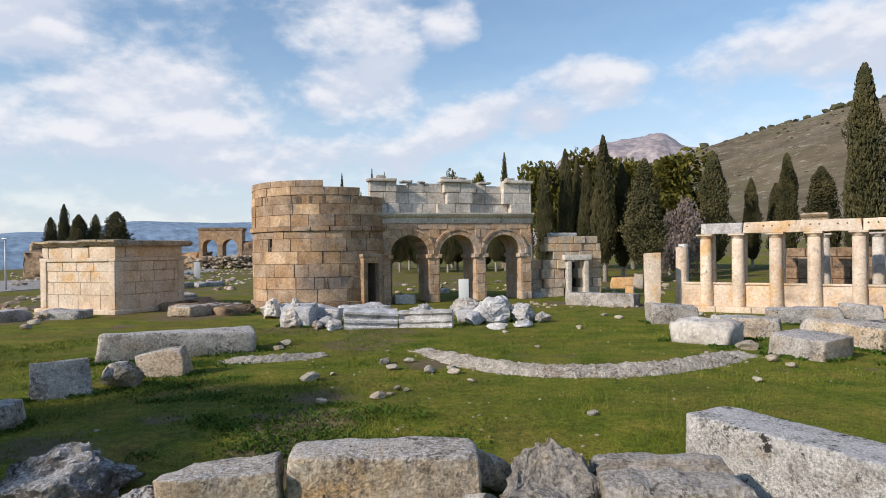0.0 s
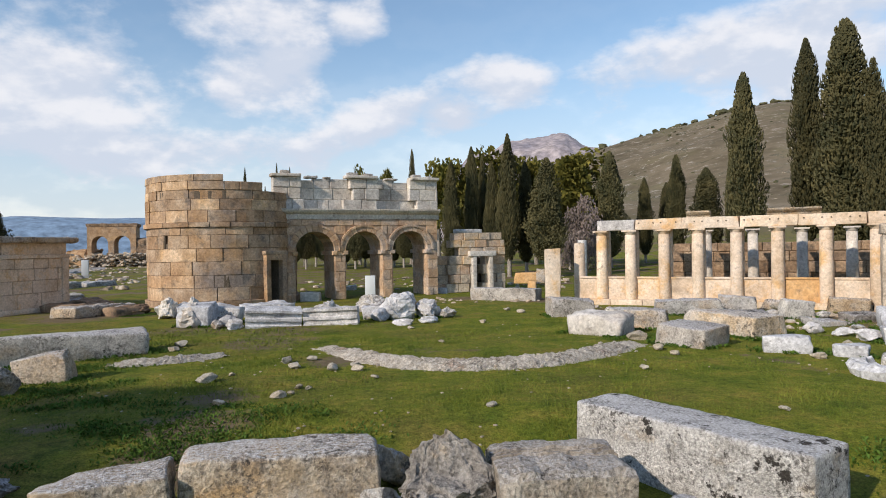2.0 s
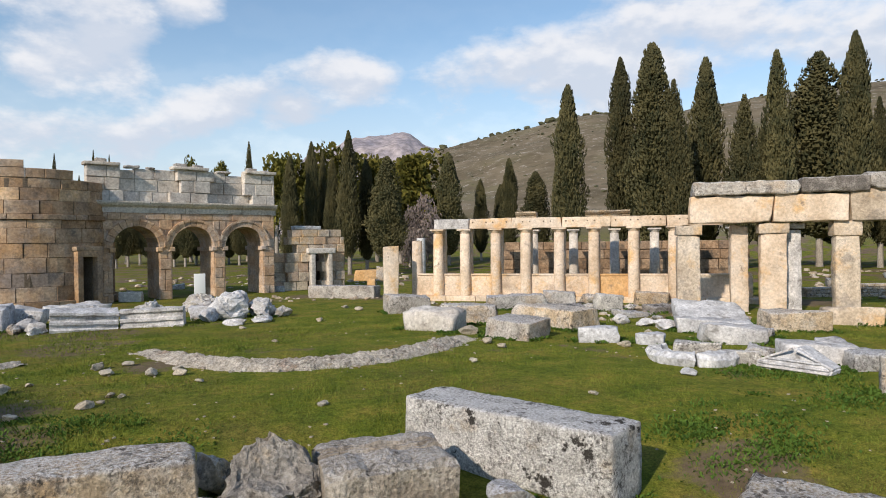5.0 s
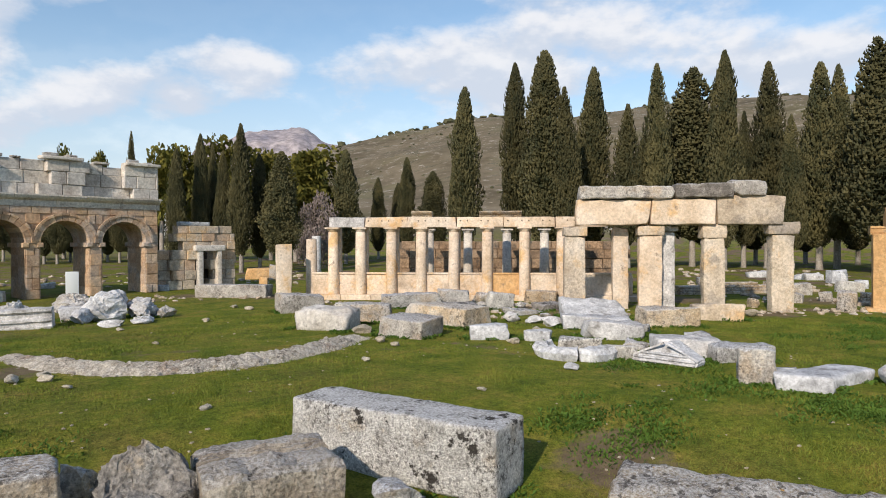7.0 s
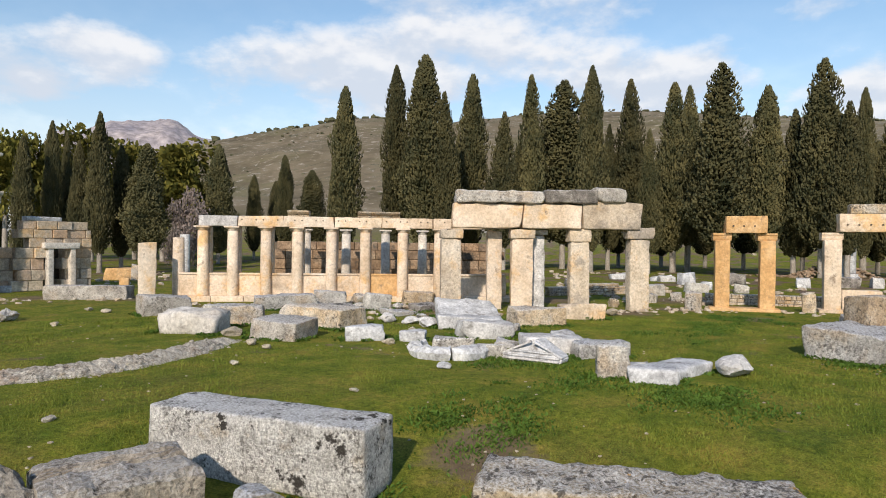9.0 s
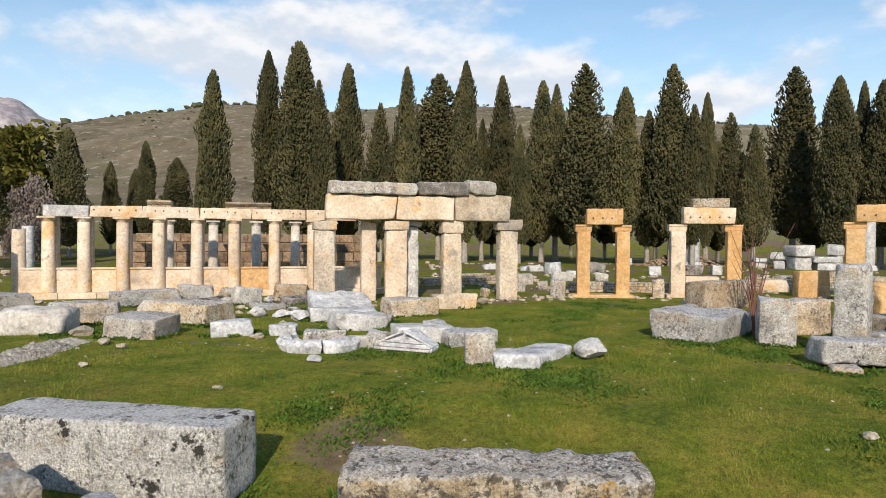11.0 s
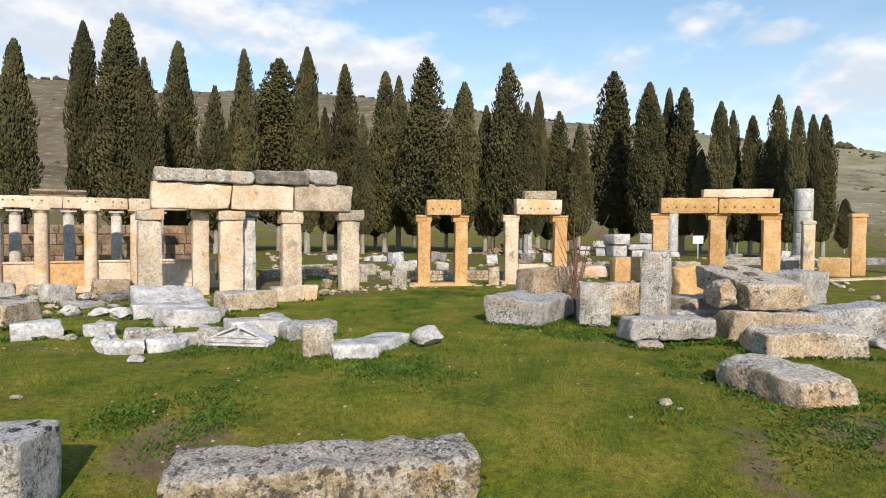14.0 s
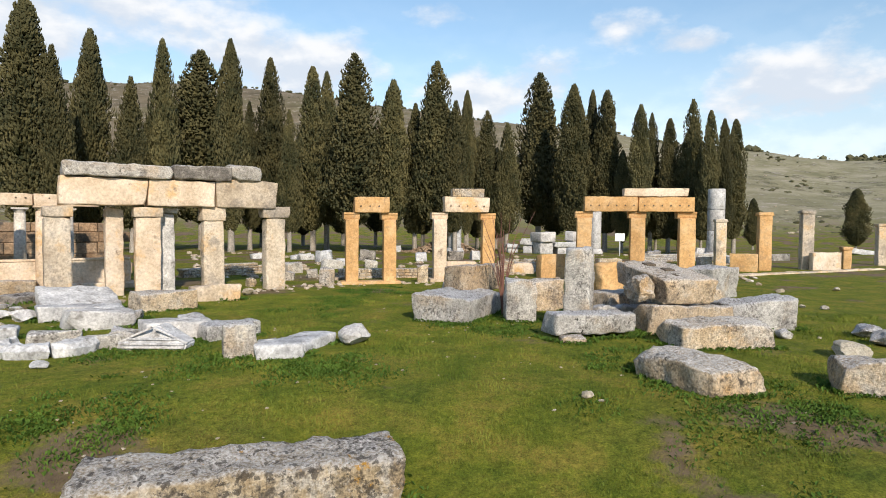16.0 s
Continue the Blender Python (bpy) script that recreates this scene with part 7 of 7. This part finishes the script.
for k, (x, y, h, w) in enumerate(((11.19, 81.23, 13.30, 5.07), (14.68, 82.71, 12.56, 5.19), (18.61, 77.80, 13.42, 6.36), (23.89, 80.53, 13.14, 5.93), (27.17, 73.11, 12.62, 7.57), (25.50, 75.83, 12.22, 5.65), (30.15, 74.10, 8.98, 4.24), (16.78, 82.31, 11.02, 4.45), (-7.65, 109.73, 5.04, 5.83), (1.58, 111.99, 5.92, 5.93), (10.44, 111.51, 5.47, 5.93), (-4.42, 113.91, 4.56, 4.03), (6.75, 115.80, 16.1, 3.07), (1.67, 117.99, 16.2, 2.60))):
    pine(x, y, h, w, k)
# Extra pine out of view on the left, added to shade the near field.
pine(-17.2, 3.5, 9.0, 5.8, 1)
for x, y, h, w in ((24.73, 65.48, 8.18, 4.4), (23.68, 66.93, 6.96, 3.6), (14.04, 73.67, 3.0, 3.0)):
    t = thing("leafless_tree", x, y, -0.1, "leafless grey twiggy tree by the pines", "tree", "leafless trees")
    part("trunk", TRUNK, None, t, "", Matrix.Diagonal((0.6, 0.6, h / 16, 1)))
    part("crown", BARES, None, t, "", Matrix.Diagonal((w / 6, w / 6, h / 6.2, 1)))


# ---- far ruins, road and lamp on the west side ----
def far_arches():
    x, y = -53.47, 140.14
    t = thing("arched_bath_ruin", x, y, -0.3, "distant ruin with two tall brick arches", "ruin", yaw=8)
    T, R, S = 4.5, 1.55, 5.2
    bm = bmesh.new()
    xs = [0.0, 0.8] + [0.8 + R - R * math.cos(math.pi * i / 10) for i in range(1, 10)] + [0.8 + 2 * R, 1.9 + 2 * R]
    xs += [1.9 + 3 * R - R * math.cos(math.pi * i / 10) for i in range(1, 10)] + [1.9 + 4 * R, 3.0 + 4 * R]
    def top(x):
        for c in (0.8 + R, 1.9 + 3 * R):
            if abs(x - c) < R - 1e-6:
                return S + math.sqrt(R * R - (x - c) ** 2)
        return None
    for a, b in zip(xs, xs[1:]):
        z = top((a + b) / 2)
        za, zb = (0.0, 0.0) if z is None else (top(a) or S, top(b) or S)
        f = [bm.verts.new(v) for v in ((a, 0, za), (b, 0, zb), (b, 0, 8.6), (a, 0, 8.6))]
        k = [bm.verts.new(v) for v in ((a, T, za), (b, T, zb), (b, T, 8.6), (a, T, 8.6))]
        bm.faces.new(f); bm.faces.new(k[::-1])
        for i in range(4):
            bm.faces.new((f[i], k[i], k[(i + 1) % 4], f[(i + 1) % 4]))
    bmesh.ops.remove_doubles(bm, verts=bm.verts[:], dist=0.001)
    bmesh.ops.recalc_face_normals(bm, faces=bm.faces[:])
    part("arcade", bm, M_TOWER, t)
    part("broken_wall", stone_bm(3.6, T, 6.2, 4, 0.4, 0.5, 0.5, 0.8), M_BROWN, t, "crumbled side wall", Matrix.Translation((10.6, T / 2, 0)))
    part("top_course", stone_bm(9.6, T, 0.7, 5, 0.1, 0.2, 0.5, 0.3, 8.6), M_BROWN, t, "", Matrix.Translation((4.6, T / 2, 0)))


far_arches()
for a, b, depth, h, label, mat in (
    ((-58.87, 143.38), (-54.40, 141.93), 5.0, 3.6, "small distant ruined building of pale stone", M_TOWER),
    ((-60.29, 92.01), (-57.14, 91.65), 5.0, 3.8, "distant brown ruin behind the monument", M_BROWN),
    ((-60.56, 94.22), (-59.13, 95.12), 4.0, 5.0, "distant broken wall behind the monument", M_TOWER),
):
    block(a, b, depth, h, "ruined_wall", mat, label, "far ruins", rough=0.5, chip=0.6, step=0.6, bevel=0.2)
for a, b, h, mat, q in (((-17.93, 41.03), (-16.41, 42.72), 0.35, M_GREYWARM, 0), ((-11.68, 29.37), (-10.11, 33.16), 0.45, M_GREYWARM, 3), ((-10.23, 29.66), (-9.16, 30.57), 0.4, M_BROWN, 0), ((-22.95, 54.17), (-21.92, 56.45), 0.5, M_GREY, 0), ((-22.03, 57.39), (-20.30, 59.78), 0.45, M_GREY, 0), ((-19.52, 28.15), (-18.87, 29.47), 0.5, M_GREY, 0), ((-18.53, 28.93), (-16.60, 29.13), 0.42, M_GREY, 2), ((-15.36, 34.09), (-12.51, 31.12), 0.35, M_BROWN, 0)):
    block(a, b, 1.4, h, "stone_block", mat, "rough low stone at the edge of the diggings", "dig stones", rough=0.1, chip=0.4, tilt=q, step=0.25, bevel=0.1)
for k, (x, y, sx, sz, mat) in enumerate(((-13.6, 35.2, 3.0, 0.6, M_BROWN), (-11.2, 31.6, 2.6, 0.6, M_GREYWARM), (-9.6, 31.0, 1.8, 0.5, M_BROWN), (-15.0, 37.6, 2.6, 0.5, M_GREYWARM), (-12.6, 33.2, 2.2, 0.45, M_BROWN), (-20.8, 30.2, 2.2, 0.6, M_BROWN), (-22.6, 32.2, 2.4, 0.7, M_BROWN), (-18.2, 29.2, 1.4, 0.5, M_GREYWARM))):
    jagged(x, y, sx, sx * 0.6, sz, "low broken brown rock at the edge of the diggings", mat, seed=k + 180, yaw=k * 53, peak=0.2, name="rock", group="dig stones", sub=4)
rb = bmesh.new()
rows = []
for x0, y0, x1, y1 in ((-38.29, 51.35, -59.43, 79.72), (-37.17, 58.92, -54.29, 86.08), (-37.29, 72.25, -54.71, 106.05), (-37.09, 84.97, -49.34, 115.37), (-40.17, 104.74, -53.01, 136.68), (-45.02, 127.70, -59.18, 161.80)):
    rows.append([rb.verts.new((x0, y0, 0.05)), rb.verts.new((x1, y1, 0.05))])
for r0, r1 in zip(rows, rows[1:]):
    rb.faces.new((r0[0], r1[0], r1[1], r0[1]))
bmesh.ops.recalc_face_normals(rb, faces=rb.faces[:])
ext = bmesh.ops.extrude_face_region(rb, geom=rb.faces[:])
for v in ext["geom"]:
    if isinstance(v, bmesh.types.BMVert):
        v.co.z -= 0.3
bmesh.ops.recalc_face_normals(rb, faces=rb.faces[:])
tagged(part("road", rb, surface("pale_paving", (0.26, 0.25, 0.24), [(0.34, 0.33, 0.32)], 0.6, 6)), "pale paved road behind the monument", "road", kind="structure")
lp = thing("lamp_post", -39.51, 57.79, 0, "thin pale lamp post beside the road", "lamp post")
part("pole", lathe([(0.09, -0.1), (0.07, 2.0), (0.05, 4.59)], 10), M_METAL, lp)
part("lamp_head", stone_bm(0.5, 0.2, 0.12, 1, 0.03, 0.0, 1.0, 0, 4.59), M_METAL, lp)
ib = thing("info_pillar", -30.50, 79.34, 0, "grey upright information pillar by the road", "sign", yaw=10)
part("panel", stone_bm(0.75, 0.2, 2.2, 2, 0.02, 0.0, 1.0, 0, -0.1), M_METAL, ib)


# ---- grass ----
def grass_field():
    """Short grass: many single blades, thicker and longer in patches; one mesh."""
    rs = np.random.RandomState(12)
    n = 470000
    r = 6.3 + 19.0 * rs.rand(n) ** 1.15
    az = np.radians(rs.uniform(-36, 108, n))
    x, y = r * np.sin(az), r * np.cos(az)
    clump = np.sin(x * 1.3 + 1.7 * np.sin(y * 0.9)) * np.sin(y * 1.1 + 1.4 * np.sin(x * 0.7)) + 0.5 * np.sin(x * 3.1 + y * 2.3) * np.sin(y * 3.7 - x)
    keep = rs.rand(n) < 0.55 + 0.4 * clump
    x, y, r, clump = x[keep], y[keep], r[keep], clump[keep]
    n = len(x)
    k = np.clip((np.hypot(x, y) - 7.5) / 4.0, 0, 1)
    z = -0.45 * (1 - k * k * (3 - 2 * k)) - 0.02
    h = (0.024 + 0.03 * rs.rand(n) + 0.04 * np.clip(clump, 0, 1) * rs.rand(n)) * (0.8 + r / 40)
    a = rs.uniform(0, 2 * np.pi, n)
    w = (0.005 + 0.007 * rs.rand(n)) * (0.6 + r / 18)
    lean = rs.normal(0, 0.5, (n, 2)) * h[:, None]
    v = np.empty((n, 3, 3))
    v[:, 0] = np.stack([x - w * np.cos(a), y - w * np.sin(a), z], 1)
    v[:, 1] = np.stack([x + w * np.cos(a), y + w * np.sin(a), z], 1)
    v[:, 2] = np.stack([x + lean[:, 0], y + lean[:, 1], z + h], 1)
    me = bpy.data.meshes.new("grass")
    me.vertices.add(3 * n)
    me.vertices.foreach_set("co", v.ravel())
    me.loops.add(3 * n)
    me.loops.foreach_set("vertex_index", np.arange(3 * n, dtype=np.int32))
    me.polygons.add(n)
    me.polygons.foreach_set("loop_start", np.arange(0, 3 * n, 3, dtype=np.int32))
    me.update(calc_edges=True)
    tagged(part("grass", me, M_GRASS), "short green grass with darker weedy patches", "grass", kind="stuff")


grass_field()


def weed_patches():
    """Low broad-leaved weeds growing thick round stones and in patches."""
    rs = np.random.RandomState(5)
    cs = [(-3.44, 10.02, 1.6), (-5.43, 13.46, 1.2), (-3.08, 10.32, 1.2), (-1.41, 10.74, 1.0), (-6.19, 14.40, 0.8), (-6.10, 17.00, 1.3), (8.52, 18.09, 0.8), (7.79, 7.23, 0.9), (7.32, 6.55, 0.9), (11.99, 9.30, 1.0), (11.79, 5.36, 1.2), (18.31, 4.35, 0.8), (17.59, 2.37, 1.0), (14.74, -0.02, 1.0), (11.66, -2.55, 1.3), (22.89, 9.79, 1.6), (19.89, 10.09, 1.4), (-8.28, 30.71, 1.2), (11.00, -1.83, 1.2), (12.40, 4.93, 1.0), (25.04, 10.10, 1.2), (11.13, 7.30, 1.0)]
    vs, fs = [], []

    def leaf(x, y, big):
        z = ground_z(x, y) - 0.01
        h, w, a = rs.uniform(0.02, 0.075) * big, rs.uniform(0.010, 0.026) * big, rs.uniform(0, 6.28)
        dx, dy = math.cos(a), math.sin(a)
        b = len(vs)
        vs.extend([(x, y, z), (x + dx * w * 1.5 - dy * w, y + dy * w * 1.5 + dx * w, z + h * 0.8), (x + dx * w * 3, y + dy * w * 3, z + h), (x + dx * w * 1.5 + dy * w, y + dy * w * 1.5 - dx * w, z + h * 0.8)])
        fs.append((b, b + 1, b + 2, b + 3))

    for cx, cy, s in cs:
        for _ in range(int(7 * s + 2)):
            qx, qy, spread = cx + rs.normal(0, 0.7) * s, cy + rs.normal(0, 0.6) * s, rs.uniform(0.12, 0.4)
            for _ in range(int(520 * spread)):
                leaf(qx + rs.normal(0, spread), qy + rs.normal(0, spread * 0.7), 1.0)
    for ax, ay, bx, by, u, w, depth in FEET:
        if math.hypot(ax, ay) > 27:
            continue
        big = 1.0 + math.hypot(ax, ay) / 40
        for _ in range(int(math.hypot(bx - ax, by - ay) * 130)):
            f = rs.uniform(-0.12, 1.1)
            if noise.noise(Vector((ax + f * 2.5, ay, 1.7))) < -0.1:
                continue
            d = -abs(rs.normal(0, 0.16)) + 0.04
            leaf(ax + (bx - ax) * f + w.x * d, ay + (by - ay) * f + w.y * d, big)
        for end, sx in (((ax, ay), -1), ((bx, by), 1)):
            for _ in range(int(depth * 90)):
                f, d = rs.uniform(0, depth), abs(rs.normal(0, 0.13)) * sx
                leaf(end[0] + w.x * f + u.x * d, end[1] + w.y * f + u.y * d, big)
    me = bpy.data.meshes.new("weeds")
    me.from_pydata(vs, [], fs)
    tagged(part("weeds", me, M_WEED), "low dark green broad leaved weeds in patches", "weeds", kind="stuff")


weed_patches()
